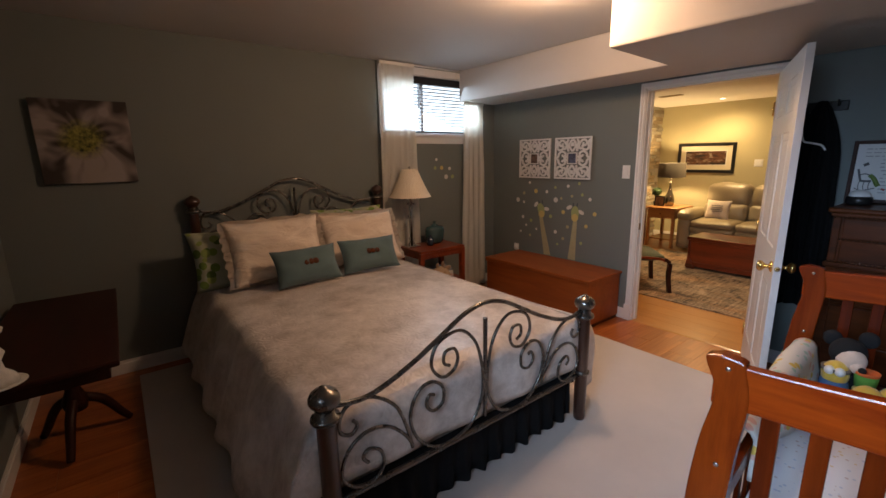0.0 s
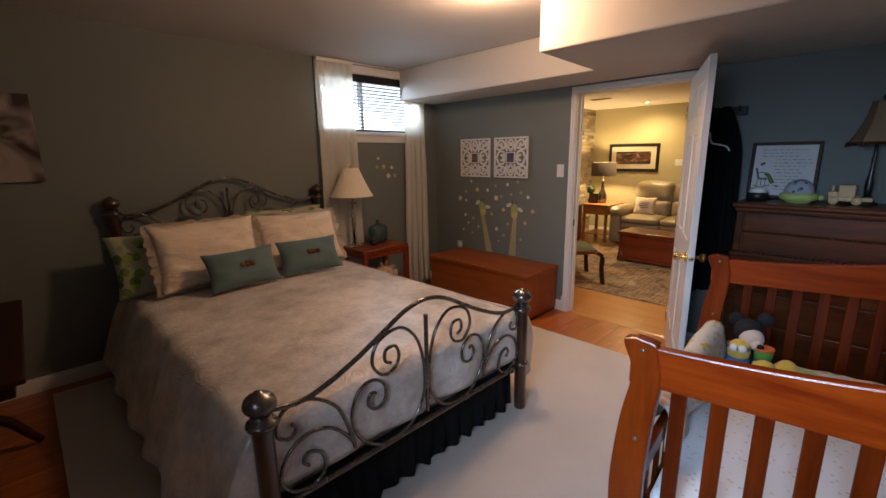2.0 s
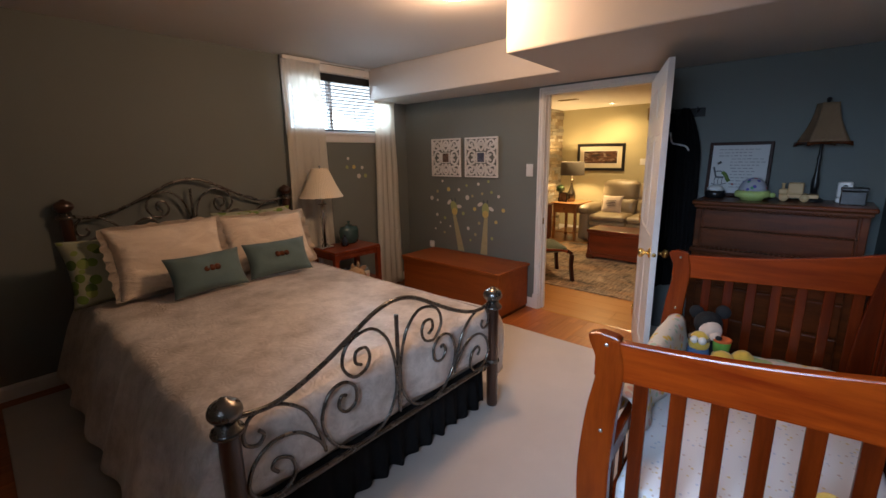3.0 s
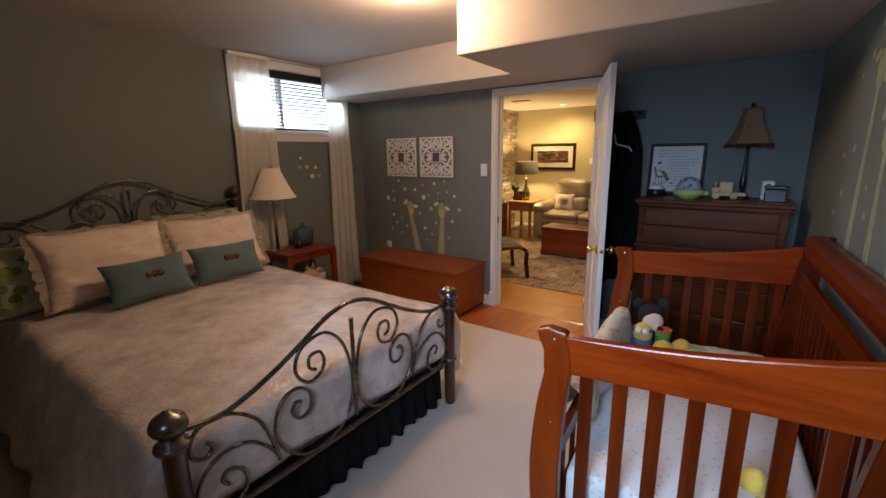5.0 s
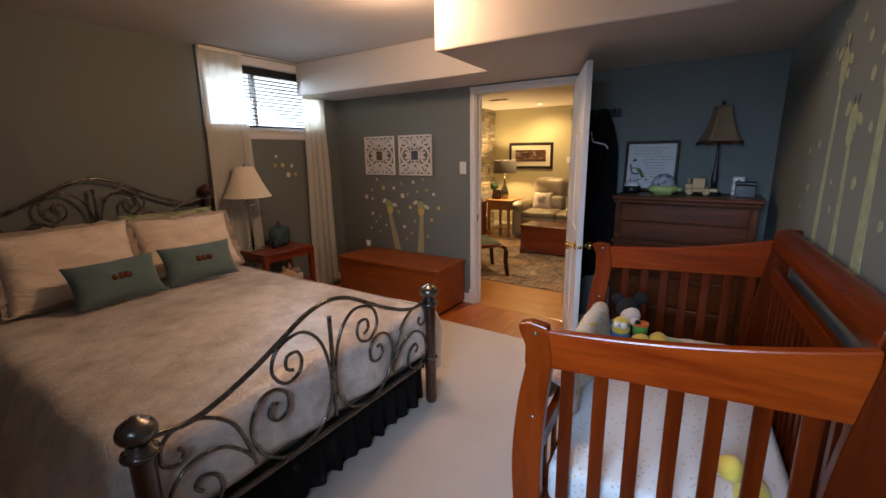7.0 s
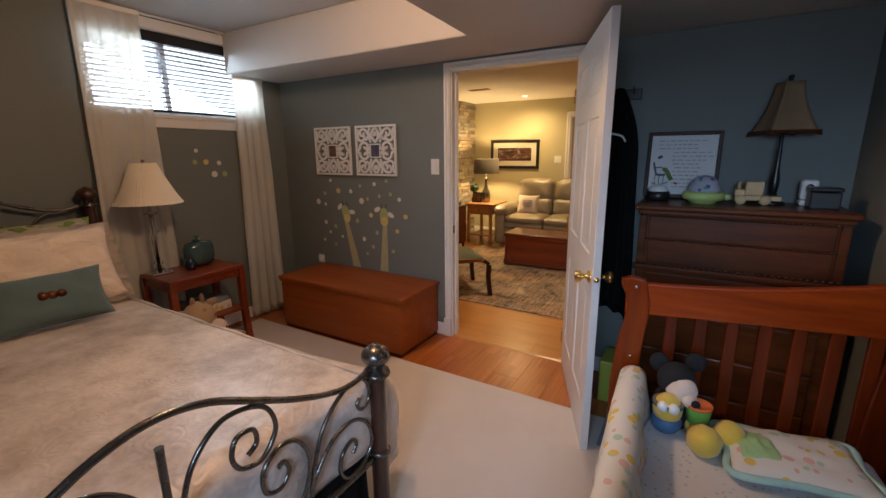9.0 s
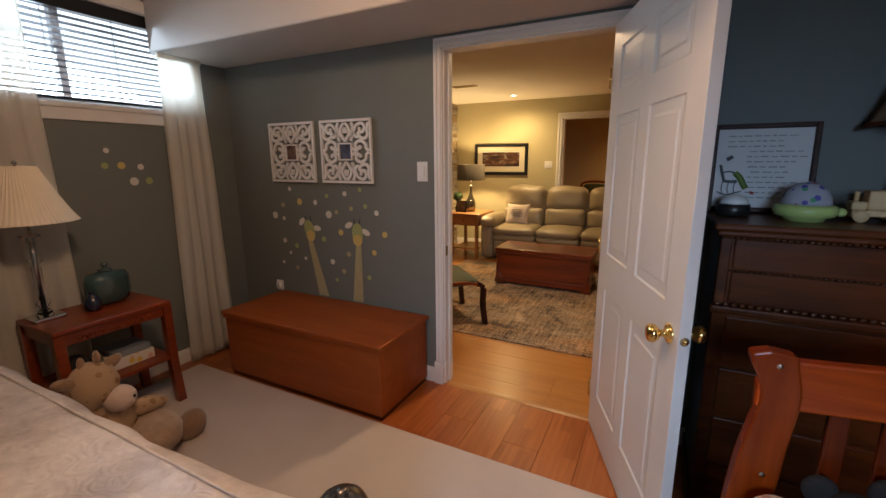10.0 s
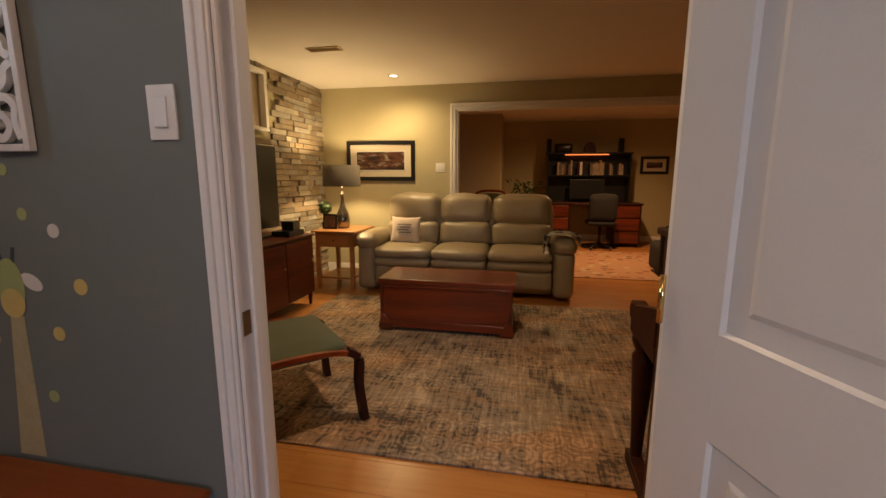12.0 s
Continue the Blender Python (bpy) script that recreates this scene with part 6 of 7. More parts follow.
def puff(x0, x1, y0, y1, z0, z1, r=0.06, lump=0.012, seed=0):
    """An upholstered block: rounded, a little swollen and uneven."""
    b = bmesh.new()
    bmesh.ops.create_cube(b, size=2.0)
    bmesh.ops.subdivide_edges(b, edges=b.edges[:], cuts=9, use_grid_fill=True)
    hx, hy, hz = (x1 - x0) / 2, (y1 - y0) / 2, (z1 - z0) / 2
    for v in b.verts:
        p = Vector((v.co.x * hx, v.co.y * hy, v.co.z * hz))
        c = Vector((max(-hx + r, min(hx - r, p.x)), max(-hy + r, min(hy - r, p.y)), max(-hz + r, min(hz - r, p.z))))
        d = p - c
        if d.length > 1e-6:
            k = r / d.length if d.length > r * 0.2 else 1.0
            p = c + d * min(1.0, k)
        u, w, s = v.co.x, v.co.y, v.co.z
        sw = (1 - u * u) * (1 - w * w) * (1 if abs(s) > 0.95 else 0) + (1 - s * s) * (1 - w * w) * (1 if abs(u) > 0.95 else 0)
        n = noise.noise(Vector((p.x * 5 + seed, p.y * 5, p.z * 5 + seed)))
        p += Vector((math.copysign(1, u) * (1 if abs(u) > 0.95 else 0), 0, math.copysign(1, s) * (1 if abs(s) > 0.95 else 0))) * (0.02 * sw + lump * n * 0.6)
        v.co = p + Vector(((x0 + x1) / 2, (y0 + y1) / 2, (z0 + z1) / 2))
    return smooth(b)


part("base", puff(-0.28, 0.42, -0.93, 0.93, 0.04, 0.30, 0.03, 0.004), "leather", sf)
part("back_frame", puff(0.22, 0.42, -0.95, 0.95, 0.20, 0.93, 0.06, 0.004), "leather", sf)
for s in (-1, 1):
    a, c = sorted((s * 0.93, s * 1.14))
    part("arm", puff(-0.37, 0.38, a, c, 0.03, 0.52, 0.06, 0.008, s), "leather", sf)
    part("arm_pad", puff(-0.40, 0.30, a - 0.015, c + 0.015, 0.47, 0.64, 0.08, 0.01, s + 4), "leather", sf)
seats = ((0.33, 0.95), (-0.265, 0.325), (-0.93, -0.27))
for i, (a, c) in enumerate(seats):
    part("footrest", puff(-0.37, -0.20, a + 0.005, c - 0.005, 0.09, 0.31, 0.05, 0.008, i), "leather", sf)
    part("front_roll", puff(-0.385, -0.10, a + 0.004, c - 0.004, 0.29, 0.405, 0.055, 0.012, i + 3), "leather", sf)
    part("seat", puff(-0.40, 0.18, a + 0.004, c - 0.004, 0.385, 0.505, 0.058, 0.018, i + 5), "leather", sf)
    bk = at(puff(-0.155, 0.10, a + 0.006, c - 0.006, -0.02, 0.235, 0.065, 0.026, i + 9), 0.22, 0, 0.49, 0, 8)
    part("lumbar", bk, "leather", sf)
    hb = at(puff(-0.13, 0.12, a + 0.004, c - 0.004, 0.05, 0.40, 0.095, 0.036, i + 14), 0.24, 0, 0.64, 0, 10)
    part("headrest", hb, "leather", sf)
tp = thing("throw_pillow", (7.50, 2.70, 0.655), "small cream cushion printed with grey writing", "pillow")
tp.matrix_world = pose(7.50, 2.71, 0.655, -18, 0, -90) @ pose(0, 0, 0, 0, 0, 0)
part("cushion", cushion(0.34, 0.30, 0.11, 21, edge=0.1), "cream", tp)
for i in range(4):
    part("text_bar", box(-0.08 + 0.02 * (i % 2), 0.08 - 0.015 * (i % 3), -0.064, -0.058, 0.045 - i * 0.03, 0.055 - i * 0.03), "drum", tp)
M["check"] = spotted("black_and_white_knit", (0.45, 0.44, 0.43), [(0.02, 0.02, 0.02), (0.03, 0.03, 0.03), (0.60, 0.60, 0.58)], 13, 0.44)


def throw():
    b, g = bmesh.new(), []
    for i in range(25):
        x = 7.17 + i / 24 * 0.26
        row = []
        for j in range(17):
            s = j / 16
            if s < 0.35:
                y, z = 1.20 - 0.05 * s, 0.50 + 0.165 * (s / 0.35)
            elif s < 0.75:
                q = (s - 0.35) / 0.4
                y, z = 1.17 - 0.31 * q, 0.668 + 0.03 * math.sin(q * math.pi)
            else:
                y, z = 0.862 - 0.02 * (s - 0.75), 0.668 - 0.3 * (s - 0.75)
            row.append(b.verts.new((x + 0.02 * noise.noise(Vector((s * 4, i * 0.2, 1))), y + 0.012 * math.sin(i * 0.9), z + 0.014 * noise.noise(Vector((i * 0.3, s * 6, 3))))))
        g.append(row)
    for a, c in zip(g, g[1:]):
        for j in range(16):
            b.faces.new((a[j], a[j + 1], c[j + 1], c[j]))
    bmesh.ops.solidify(b, geom=b.faces[:], thickness=0.012)
    return smooth(b)


solo("throw_blanket", throw(), "check", "black and white knitted throw over the sofa arm", "blanket")

tk = thing("cedar_trunk", (6.30, 1.985, 0.012), "low red cedar trunk with a plank lid and bracket feet", "trunk")
part("body", box(-0.21, 0.21, -0.515, 0.515, 0.05, 0.385, 0.005), "cedar", tk)
part("lid", box(-0.235, 0.235, -0.545, 0.545, 0.388, 0.43, 0.008), "cedar", tk)
part("base_board", box(-0.225, 0.225, -0.53, 0.53, 0.03, 0.09, 0.006), "cedar", tk)
for sx in (-1, 1):
    for sy in (-1, 1):
        part("foot", box(sx * 0.19 - 0.035, sx * 0.19 + 0.035, sy * 0.48 - 0.055, sy * 0.48 + 0.055, 0.0, 0.05, 0.006), "cedar", tk)
for s in (-1, 1):
    part("corner_board", prism([(s * 0.50, 0.385), (s * 0.522, 0.385), (s * 0.526, 0.12), (s * 0.545, 0.02), (s * 0.44, 0.02), (s * 0.47, 0.10), (s * 0.50, 0.14)], "x", -0.232, -0.209, 0.003), "cedar", tk)
part("lid_moulding", box(-0.226, -0.21, -0.53, 0.53, 0.362, 0.387, 0.006), "cedar", tk)

et = thing("end_table", (7.47, 3.44, 0), "honey oak end table with a drawer and low shelf", "end table")
part("top", box(-0.31, 0.30, -0.26, 0.25, 0.635, 0.66, 0.006), "oak", et)
part("case", box(-0.27, 0.27, -0.22, 0.22, 0.48, 0.635, 0.003), "oak", et)
dw = part("drawer", box(-0.276, -0.27, -0.17, 0.17, 0.50, 0.615, 0.003), "oak", et)
part("knob", at(lathe([(0.005, 0), (0.012, 0.010), (0.008, 0.018), (0, 0.018)], 12), -0.276, 0, 0.555, 0, -90), "walnut", dw)
for sx in (-1, 1):
    for sy in (-1, 1):
        part("leg", box(sx * 0.25 - 0.022, sx * 0.25 + 0.022, sy * 0.20 - 0.022, sy * 0.20 + 0.022, 0, 0.48, 0.003), "oak", et)
part("shelf", box(-0.25, 0.25, -0.20, 0.20, 0.12, 0.14, 0.003), "oak", et)
dl = thing("table_lamp", (7.50, 3.46, 0.66), "mercury glass bottle lamp with a grey drum shade, lit", "lamp")
part("body", lathe([(0.062, 0), (0.075, 0.02), (0.078, 0.10), (0.065, 0.17), (0.035, 0.235), (0.020, 0.30), (0.018, 0.36), (0.024, 0.37), (0.022, 0.40)], 24), "silver_glass", dl)
part("neck", lathe([(0.012, 0.40), (0.012, 0.50)], 12), "chrome", dl)
part("shade", lathe([(0.212, 0.475), (0.205, 0.71), (0.200, 0.71), (0.207, 0.475), (0.212, 0.475)], 32, caps=False), "drum", dl, "grey drum shade")
part("bulb", blob(0.028, 0.028, 0.04, (0, 0, 0.60), 14), "pot_glow", dl, "lit bulb").visible_shadow = False
for k in range(3):
    part("spider", sweep([Vector((0, 0, 0.70)), Vector((0.203 * math.cos(k * 2.094), 0.203 * math.sin(k * 2.094), 0.70))], 0.002, 6), "chrome", dl)
part("harp", sweep(spline([Vector((0, -0.012, 0.50)), Vector((0, -0.05, 0.60)), Vector((0, 0, 0.70)), Vector((0, 0.05, 0.60)), Vector((0, 0.012, 0.50))], 6), 0.002, 6, up=Vector((1, 0, 0))), "chrome", dl)
part("finial", at(lathe([(0.004, 0), (0.010, 0.01), (0, 0.02)], 10), 0, 0, 0.70), "chrome", dl)
tpy = thing("topiary", (7.46, 3.66, 0.66), "small round topiary ball in a dark pot", "plant")
part("pot", lathe([(0.036, 0), (0.045, 0.06), (0.048, 0.065), (0.04, 0.066)], 18), "blackp", tpy)
part("stem", lathe([(0.006, 0.06), (0.006, 0.16)], 8), "walnut", tpy)
lb = bmesh.new()
rnd = random.Random(4)
for i in range(420):
    d = Vector((rnd.gauss(0, 1), rnd.gauss(0, 1), rnd.gauss(0, 1))).normalized()
    p = d * (0.072 * (0.85 + 0.25 * rnd.random())) + Vector((0, 0, 0.225))
    q = d.to_track_quat("Z", "Y").to_matrix().to_4x4()
    mm = Matrix.Translation(p) @ q @ pose(0, 0, 0, rnd.uniform(-50, 50), rnd.uniform(-50, 50), rnd.uniform(0, 360))
    vs = [lb.verts.new(mm @ Vector(c)) for c in ((-0.006, 0, 0), (0, -0.012, 0), (0.006, 0, 0), (0, 0.012, 0.002))]
    lb.faces.new(vs)
join(lb, blob(0.062, 0.062, 0.062, (0, 0, 0.225), 14))
part("leaf_ball", lb, "leaf", tpy)
pf = thing("photo_frame", (7.40, 3.55, 0.66), "small dark photo frame standing on the end table", "photo frame")
pf.matrix_world = pose(7.36, 3.56, 0.66, 0, 10, 0)
part("frame", box(-0.006, 0.006, -0.085, 0.085, 0, 0.17, 0.003), "blackp", pf)
part("photo", box(-0.0075, -0.006, -0.065, 0.065, 0.02, 0.15), "photo", pf)

tv = thing("television", (6.15, 3.74, 0.70), "black flat-screen television on a stand", "television")
part("screen", box(-0.50, 0.49, -0.018, 0.018, 0.07, 0.82, 0.006), "blackp", tv)
part("neck", box(-0.06, 0.06, -0.012, 0.03, 0.02, 0.10, 0.004), "blackp", tv)
part("foot", box(-0.25, 0.25, -0.11, 0.11, 0.0, 0.02, 0.006), "blackp", tv)
sd = thing("media_cabinet", (6.0, 3.67, 0), "low dark reddish wood media cabinet with doors on short legs", "cabinet")
part("body", box(-0.72, 0.70, -0.25, 0.27, 0.12, 0.68, 0.004), "redwood", sd)
part("top", box(-0.74, 0.72, -0.27, 0.28, 0.68, 0.70, 0.005), "redwood", sd)
for a, c in ((-0.70, -0.25), (-0.24, 0.21), (0.22, 0.68)):
    d = part("door", box(a, c, -0.262, -0.25, 0.14, 0.66, 0.004), "redwood", sd)
    part("knob", at(lathe([(0.005, 0), (0.011, 0.010), (0, 0.016)], 12), c - 0.04, -0.262, 0.45, 90), "bronze", d)
for x in (-0.68, 0.66):
    for y in (-0.22, 0.24):
        part("leg", at(lathe([(0.014, 0), (0.022, 0.12)], 10), x, y, 0), "redwood", sd)
pb = thing("player_box", (6.52, 3.56, 0.70), "small black media player on the cabinet", "media player")
part("case", box(-0.14, 0.12, -0.09, 0.09, 0, 0.05, 0.004), "blackp", pb)
part("case", box(-0.02, 0.10, -0.06, 0.06, 0.05, 0.13, 0.004), "blackp", pb)

stl = thing("footstool", (4.80, 2.60, 0), "bentwood footstool with an olive green cushion", "footstool", rz=45)
part("cushion", smooth(at(puff(-0.28, 0.28, -0.27, 0.27, 0, 0.07, 0.03, 0.006, 3), 0, 0, 0.365, 0, 0)), "seatgreen", stl)
for sx in (-1, 1):
    part("side_rail", sweep(spline([Vector((sx * 0.28, -0.32, 0.36)), Vector((sx * 0.29, -0.15, 0.405)), Vector((sx * 0.29, 0.15, 0.405)), Vector((sx * 0.28, 0.32, 0.36))], 6), (0.02, 0.012), square=True), "rosewood", stl)
    for sy in (-1, 1):
        part("leg", sweep(spline([Vector((sx * 0.28, sy * 0.26, 0.39)), Vector((sx * 0.285, sy * 0.315, 0.34)), Vector((sx * 0.28, sy * 0.315, 0.2)), Vector((sx * 0.29, sy * 0.335, 0.012))], 6), (0.026, 0.018), square=True), "mahogany", stl)
for sy in (-1, 1):
    part("cross_rail", box(-0.28, 0.28, sy * 0.27 - 0.012, sy * 0.27 + 0.012, 0.355, 0.395, 0.005), "rosewood", stl)

pi = thing("upright_piano", (4.0, 0.0, 0), "dark reddish upright piano with a turned front leg", "piano")
part("case", box(-0.07, 0.42, -0.55, 0.93, 0.02, 1.05, 0.006), "mahogany", pi)
part("lid", box(-0.08, 0.44, -0.57, 0.95, 1.05, 1.075, 0.006), "mahogany", pi)
part("key_bed", box(0.42, 0.77, -0.55, 0.93, 0.60, 0.66, 0.006), "mahogany", pi)
part("cheek", prism([(0.42, 0.66), (0.77, 0.66), (0.785, 0.70), (0.76, 0.735), (0.70, 0.73), (0.62, 0.75), (0.42, 0.80)], "y", 0.88, 0.935, 0.004), "mahogany", pi)
part("fallboard", box(0.42, 0.72, -0.54, 0.88, 0.66, 0.70, 0.006), "mahogany", pi)
part("leg", at(lathe([(0.024, 0), (0.03, 0.03), (0.022, 0.06), (0.028, 0.20), (0.042, 0.45), (0.046, 0.52), (0.034, 0.54), (0.05, 0.58), (0.05, 0.60)], 18), 0.70, 0.885, 0), "mahogany", pi)
part("toe_block", box(0.42, 0.74, 0.86, 0.92, 0.02, 0.08, 0.006), "mahogany", pi)
part("panel", box(0.418, 0.428, -0.45, 0.83, 0.12, 0.55, 0.004), "mahogany", pi)


def framed(name, x, y0, y1, z0, z1, edge, mat_w, image, label):
    t = thing(name, (x, (y0 + y1) / 2, z0), label, "picture")
    w, h = (y1 - y0) / 2, z1 - z0
    for b in (box(-0.022, 0, -w, -w + edge, 0, h, 0.004), box(-0.022, 0, w - edge, w, 0, h, 0.004), box(-0.022, 0, -w + edge, w - edge, h - edge, h, 0.004), box(-0.022, 0, -w + edge, w - edge, 0, edge, 0.004)):
        part("frame", b, "blackp", t)
    part("mat_board", box(-0.010, -0.002, -w + edge, w - edge, edge, h - edge), "mat_board", t)
    part("fillet", box(-0.0125, -0.010, -w + edge + mat_w - 0.012, w - edge - mat_w + 0.012, edge + mat_w - 0.012, h - edge - mat_w + 0.012), "paper", t)
    part("print", box(-0.0145, -0.0125, -w + edge + mat_w, w - edge - mat_w, edge + mat_w, h - edge - mat_w), image, t)


framed("framed_landscape", XF, 2.755, 3.645, 1.195, 1.685, 0.05, 0.085, "landscape", "wide dark framed landscape print with a cream mat")
sw2 = thing("light_switch", (XF, 2.435, 1.355), "white double wall switch plate", "light switch")
part("plate", box(-0.006, 0, -0.058, 0.058, -0.055, 0.055, 0.002), "white", sw2)
for y in (-0.023, 0.023):
    part("rocker", box(-0.011, -0.006, y - 0.015, y + 0.015, -0.032, 0.032, 0.002), "white", sw2)
vt = thing("ceiling_vent", (6.54, 3.135, HL), "slatted metal ceiling vent", "vent")
for a, c, d, e in ((-0.055, -0.045, -0.15, 0.15), (0.045, 0.055, -0.15, 0.15), (-0.045, 0.045, -0.15, -0.14), (-0.045, 0.045, 0.14, 0.15)):
    part("frame", box(a, c, d, e, -0.008, 0), "bronze", vt)
for i in range(6):
    part("slat", at(box(-0.006, 0.006, -0.14, 0.14, -0.001, 0.001), -0.037 + i * 0.015, 0, -0.004, 0, 35), "bronze", vt)
for x, y in ((7.58, 2.85), (4.75, 1.75)):
    pl = thing("pot_light", (x, y, HL), "small round recessed ceiling light, lit", "ceiling light", "pot lights")
    part("trim_ring", lathe([(0.058, 0), (0.056, -0.006), (0.042, -0.006), (0.040, 0.0)], 24), "white", pl)
    part("bulb", lathe([(0.040, -0.002), (0.025, -0.004), (0, -0.005)], 20), "pot_glow", pl, "lit bulb").visible_shadow = False

# ---- office ----
M["rug_office"] = spotted("red_office_rug", (0.40, 0.22, 0.12), [(0.30, 0.10, 0.05), (0.45, 0.33, 0.20), (0.20, 0.10, 0.06)], 7, 0.35)
solo("office_rug", box(8.35, 10.4, -0.9, 0.85, 0.0, 0.010, 0.003), "rug_office", "warm patterned office rug", "rug")
dk = thing("office_desk", (11.3, 0.22, 0), "dark red wooden desk with drawers", "desk")
part("top", box(-0.36, 0.36, -0.84, 0.84, 0.76, 0.79, 0.005), "mahogany", dk)
for a, c in ((-0.82, -0.36), (0.40, 0.82)):
    p = part("pedestal", box(-0.33, 0.33, a, c, 0.06, 0.76, 0.004), "mahogany", dk)
    for z in (0.08, 0.31, 0.54):
        part("drawer", box(-0.342, -0.33, a + 0.03, c - 0.03, z, z + 0.20, 0.004), "cedar", p)
    for y in (a + 0.05, c - 0.05):
        part("leg", box(-0.30, -0.25, y - 0.025, y + 0.025, 0, 0.06), "mahogany", dk)
hu = thing("desk_hutch", (11.42, 0.30, 0.79), "black shelf hutch on the desk, lit inside, with books", "hutch")
part("back", box(0.14, 0.16, -0.74, 0.74, 0, 0.90), "blackp", hu)
for y in (-0.73, 0.73):
    part("side", box(-0.16, 0.16, y - 0.012, y + 0.012, 0, 0.90, 0.003), "blackp", hu)
part("shelf", box(-0.16, 0.14, -0.72, 0.72, 0.48, 0.50), "blackp", hu)
part("top", box(-0.18, 0.16, -0.76, 0.76, 0.88, 0.905, 0.004), "blackp", hu)
part("lamp_strip", box(-0.10, -0.06, -0.35, 0.42, 0.865, 0.878), "hutch_glow", hu, "glowing orange under-shelf lamp")
part("monitor", box(-0.14, -0.12, -0.30, 0.32, 0.06, 0.42, 0.006), "blackp", hu)
rb = random.Random(7)
y = -0.62
while y < 0.62:
    w, hgt = rb.uniform(0.025, 0.05), rb.uniform(0.17, 0.27)
    bk = solo("book", box(11.34, 11.50, 0.30 + y, 0.30 + y + w, 1.29, 1.29 + hgt, 0.002), ("books", "paper", "mahogany", "drum")[rb.randrange(4)], "upright book on the hutch shelf", "book", "books in the hutch")
    y += w + (0.004 if rb.random() < 0.7 else 0.10)
for yy, nm in ((1.02, 0), (-0.27, 1)):
    sk_ = thing("speaker", (11.42, yy, 1.695), "slim black desktop loudspeaker", "speaker", "speakers")
    part("cabinet", box(-0.05, 0.05, -0.045, 0.045, 0, 0.26, 0.004), "blackp", sk_)
    part("grille", box(-0.054, -0.05, -0.036, 0.036, 0.02, 0.24, 0.002), "black", sk_)
solo("printer", puff(11.30, 11.52, 0.60, 0.92, 1.695, 1.86, 0.02, 0.0), "blackp", "small black printer on top of the hutch", "printer")
solo("mantel_clock", at(prism([(-0.11, 0), (0.11, 0), (0.10, 0.12), (0.06, 0.18), (0, 0.20), (-0.06, 0.18), (-0.10, 0.12)], "x", -0.05, 0.05, 0.004), 11.42, 0.28, 1.695), "mahogany", "dark wooden mantel clock on the hutch", "clock")
oc = thing("office_chair", (10.75, 0.12, 0), "black swivel office chair", "chair")
part("backrest", smooth(at(puff(-0.05, 0.05, -0.23, 0.23, 0, 0.46, 0.05, 0.01), -0.18, 0, 0.50, 0, -6)), "black", oc)
part("seat", puff(-0.23, 0.25, -0.24, 0.24, 0.42, 0.50, 0.04, 0.008), "black", oc)
part("column", lathe([(0.025, 0.08), (0.025, 0.42)], 12), "blackp", oc)
for k in range(5):
    a = k * 2 * math.pi / 5
    part("foot", sweep([Vector((0, 0, 0.10)), Vector((0.28 * math.cos(a), 0.28 * math.sin(a), 0.05)), Vector((0.28 * math.cos(a), 0.28 * math.sin(a), 0.012))], 0.018), "blackp", oc)
framed("framed_print", XO, -1.20, -0.70, 1.31, 1.64, 0.05, 0.06, "landscape", "small dark framed print on the office wall")
pl2 = thing("potted_plant", (11.1, 1.45, 0), "leafy dark green plant in a tall pot", "plant")
part("pot", lathe([(0.12, 0), (0.17, 0.5), (0.18, 0.62), (0.16, 0.62)], 20), "mahogany", pl2)
rp = random.Random(11)
for i in range(9):
    a, ln = rp.uniform(0, 6.28), rp.uniform(0.22, 0.42)
    part("stem", sweep(spline([Vector((0, 0, 0.60)), Vector((0.08 * math.cos(a), 0.08 * math.sin(a), 0.75)), Vector((ln * 0.6 * math.cos(a), ln * 0.6 * math.sin(a), 0.72 + ln))], 4), 0.005, 6), "leaf", pl2)
fb = bmesh.new()
for i in range(130):
    a, rr, z = rp.uniform(0, 6.28), rp.uniform(0.03, 0.30), rp.uniform(0.68, 1.18)
    mm = pose(rr * math.cos(a), rr * math.sin(a), z, rp.uniform(-60, 60), rp.uniform(-60, 60), math.degrees(a))
    vs = [fb.verts.new(mm @ Vector(c)) for c in ((-0.01, 0, 0), (0.03, -0.028, 0.008), (0.10, 0, -0.01), (0.03, 0.028, 0.008))]
    fb.faces.new(vs)
part("foliage", fb, "leaf", pl2)
ac = thing("wooden_armchair", (9.45, 1.95, 0), "red wooden armchair with a green padded back", "chair")
part("seat", puff(-0.25, 0.25, -0.26, 0.26, 0.38, 0.47, 0.04, 0.006), "seatgreen", ac)
part("back_pad", puff(0.20, 0.27, -0.20, 0.20, 0.55, 0.98, 0.03, 0.006), "seatgreen", ac)
part("back_frame", sweep(spline([Vector((0.24, -0.25, 0.45)), Vector((0.26, -0.25, 0.9)), Vector((0.27, -0.17, 1.02)), Vector((0.27, 0.17, 1.02)), Vector((0.26, 0.25, 0.9)), Vector((0.24, 0.25, 0.45))], 7), 0.02), "rosewood", ac)
for sx in (-0.23, 0.23):
    for sy in (-0.25, 0.25):
        part("leg", box(sx - 0.02, sx + 0.02, sy - 0.02, sy + 0.02, 0, 0.40, 0.004), "rosewood", ac)
for sy in (-0.27, 0.27):
    part("arm", sweep(spline([Vector((0.25, sy, 0.66)), Vector((0, sy, 0.67)), Vector((-0.24, sy, 0.62)), Vector((-0.25, sy, 0.42))], 6), 0.018), "rosewood", ac)
ot = thing("club_chair", (8.75, -0.55, 0), "dark upholstered club chair with a rounded back", "chair")
part("seat", puff(-0.30, 0.30, -0.30, 0.30, 0.04, 0.42, 0.07, 0.008), "black", ot)
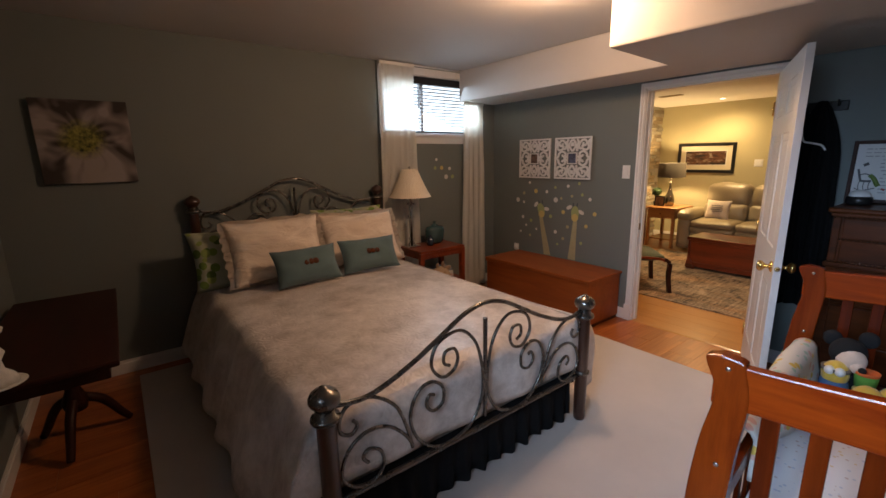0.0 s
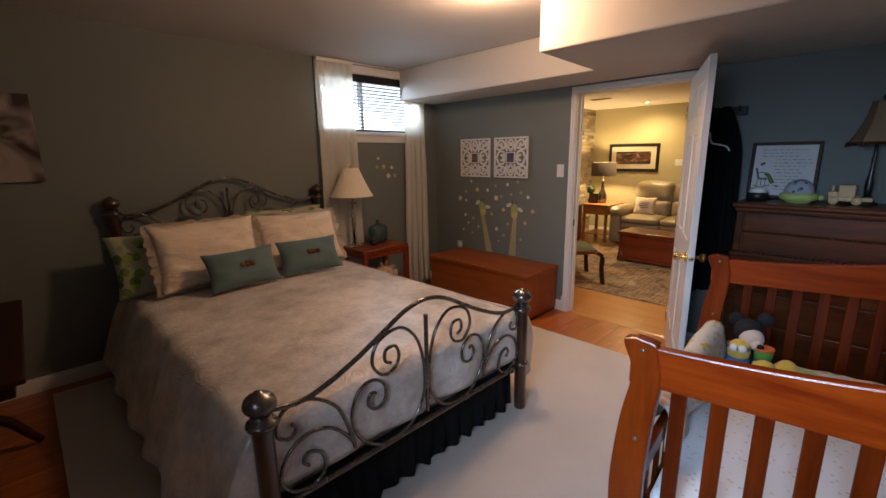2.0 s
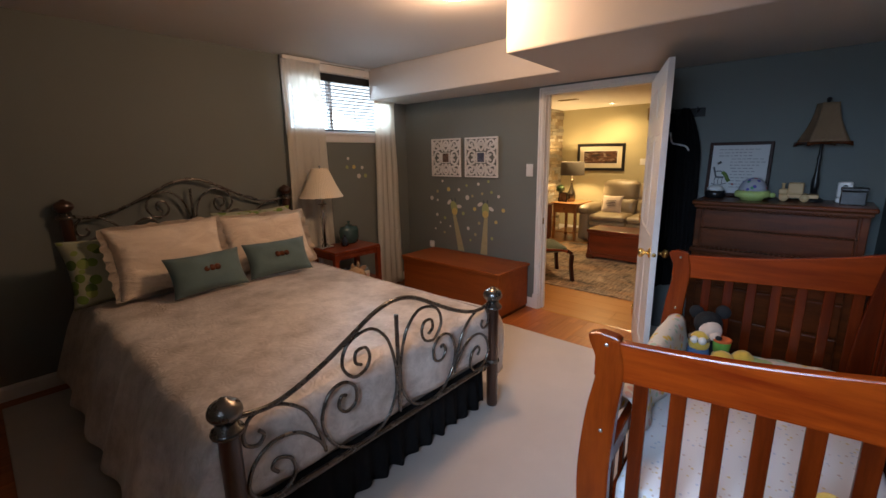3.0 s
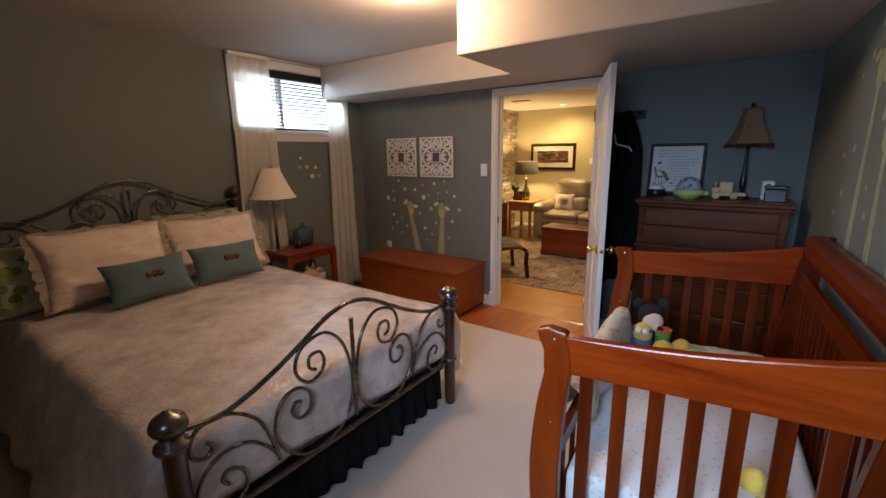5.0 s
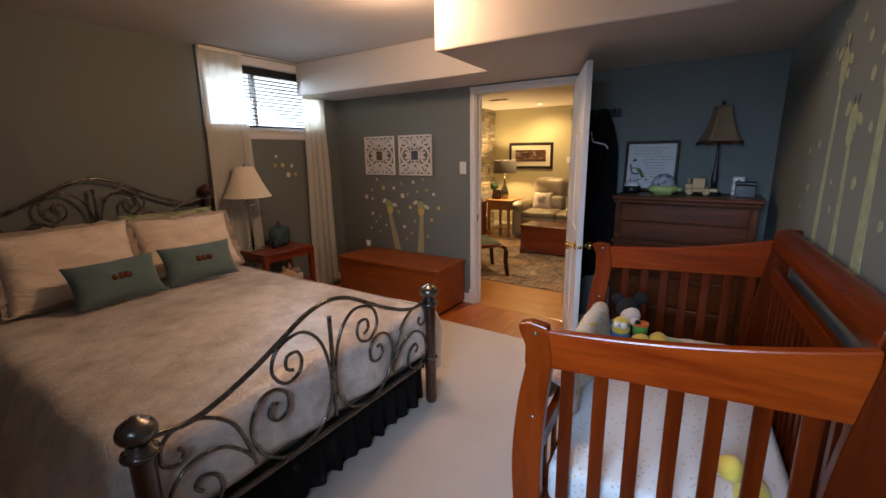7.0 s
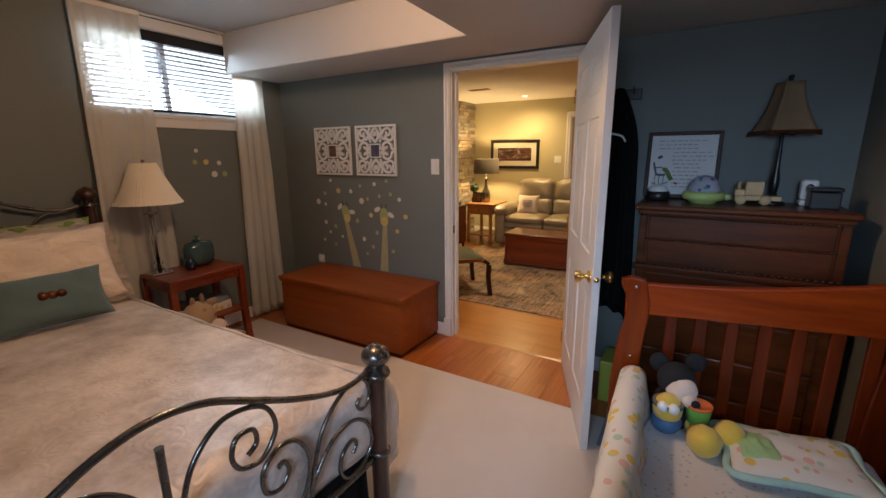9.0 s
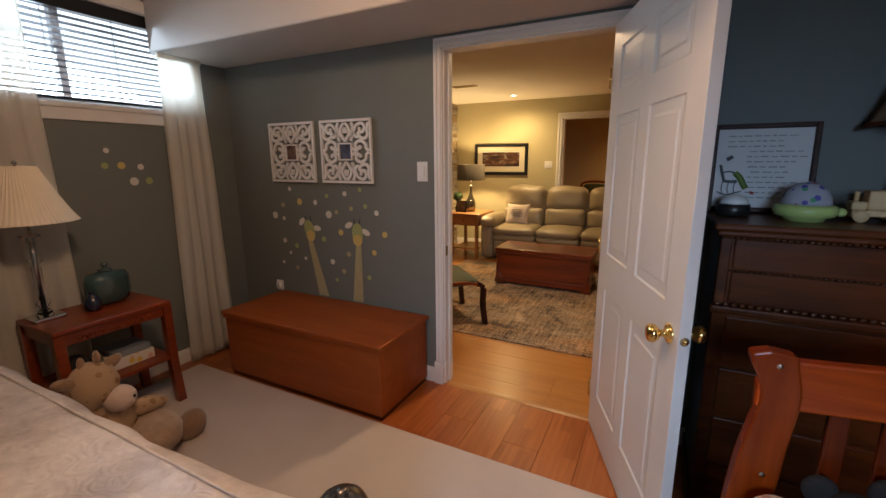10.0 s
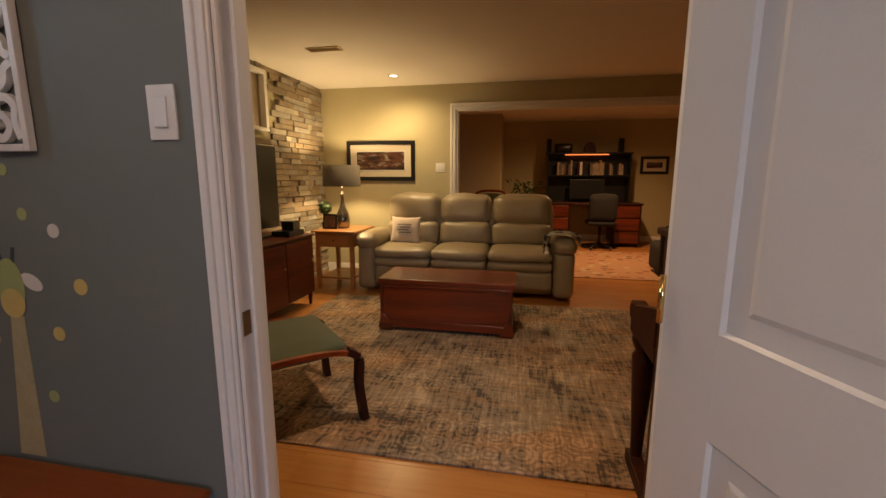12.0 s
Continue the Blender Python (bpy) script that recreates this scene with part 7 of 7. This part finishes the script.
part("back", puff(-0.34, -0.18, -0.32, 0.32, 0.10, 0.66, 0.08, 0.01), "black", ot)

# ---- floor boards and stones ----


def board(length, width):
    b = bmesh.new()
    c = 0.0015
    lo = [b.verts.new(p) for p in ((0, 0, -0.012), (length, 0, -0.012), (length, width, -0.012), (0, width, -0.012))]
    mi = [b.verts.new(p) for p in ((0, 0, -c), (length, 0, -c), (length, width, -c), (0, width, -c))]
    hi = [b.verts.new(p) for p in ((c, c, 0), (length - c, c, 0), (length - c, width - c, 0), (c, width - c, 0))]
    for r0, r1 in ((lo, mi), (mi, hi)):
        for i in range(4):
            b.faces.new((r0[i], r0[(i + 1) % 4], r1[(i + 1) % 4], r1[i]))
    b.faces.new(hi)
    me = bpy.data.meshes.new("board")
    b.to_mesh(me)
    b.free()
    return me


def lay(x0, x1, y0, y1, mat, cross=False, wd=0.19, ln=1.2, seed=0):
    """Boards in a running bond over a rectangle; cross: boards run along y."""
    rr = random.Random(seed)
    cache = {}
    A0, A1, B0, B1 = (y0, y1, x0, x1) if cross else (x0, x1, y0, y1)
    b = B0
    while b < B1 - 0.01:
        w = min(wd, B1 - b)
        a = A0 - rr.uniform(0, ln * 0.9)
        while a < A1:
            s, e = max(a, A0), min(a + ln, A1)
            if e - s > 0.03:
                key = (round(e - s, 2), round(w, 3))
                if key not in cache:
                    cache[key] = board(e - s - 0.0006, w - 0.0006)
                    cache[key].materials.append(M[mat])
                ob = new("plank", cache[key])
                ob.parent = floor
                ob.matrix_world = pose((b + w if cross else s), (s if cross else b), 0.0, 0, 0, 90 if cross else 0)
            a += ln
        b += wd


lay(XW, XD - 0.003, -0.60, YN, "floor", seed=1)
lay(XD, XF + 0.06, -1.2, YL + 0.02, "floor2", True, seed=2)
lay(XF + 0.06, XO, -1.6, 2.2, "floor2", True, seed=3)

rs = random.Random(5)
nw = bpy.data.objects["wall_living_north"]


def stone_mesh(w, h, d, r):
    b = bmesh.new()
    q = 0.004
    back = [b.verts.new(p) for p in ((0, 0, 0), (w, 0, 0), (w, 0, h), (0, 0, h))]
    mid = [b.verts.new((x, -d * r.uniform(0.6, 0.9), z)) for x, z in ((0, 0), (w, 0), (w, h), (0, h))]
    fr4 = [b.verts.new((x, -d * r.uniform(0.8, 1.2), z)) for x, z in ((q, q), (w - q, q), (w - q, h - q), (q, h - q))]
    for r0, r1 in ((back, mid), (mid, fr4)):
        for i in range(4):
            b.faces.new((r0[i], r0[(i + 1) % 4], r1[(i + 1) % 4], r1[i]))
    b.faces.new(fr4[:3])
    b.faces.new((fr4[0], fr4[2], fr4[3]))
    bmesh.ops.recalc_face_normals(b, faces=b.faces[:])
    return b


kit = []
for w in (0.12, 0.17, 0.22, 0.28, 0.35):
    for k in range(3):
        b = stone_mesh(w - 0.002, 0.058, rs.uniform(0.022, 0.045), rs)
        me = bpy.data.meshes.new("stone")
        b.to_mesh(me)
        b.free()
        me.materials.append(M["stone"])
        kit.append((w, me))
rest = bmesh.new()
z = 0.0
while z < HL - 0.03:
    x = XF
    while x > 4.6:
        w, me = kit[rs.randrange(len(kit))]
        x -= w
        hole = 5.70 - w < x < 6.905 and 1.655 - 0.06 < z < 2.27
        if hole:
            continue
        if x > 6.62 and z > 0.25:
            ob = new("stone", me)
            ob.parent = nw
            ob.matrix_world = pose(x, YL + 0.031, z)
        elif x > 5.2:
            b = bmesh.new()
            b.from_mesh(me)
            join(rest, at(b, x, YL + 0.031, z))
    z += 0.06
rs_ob = part("stone_facing", rest, "stone", nw)
tagged(rs_ob, kind="stuff")
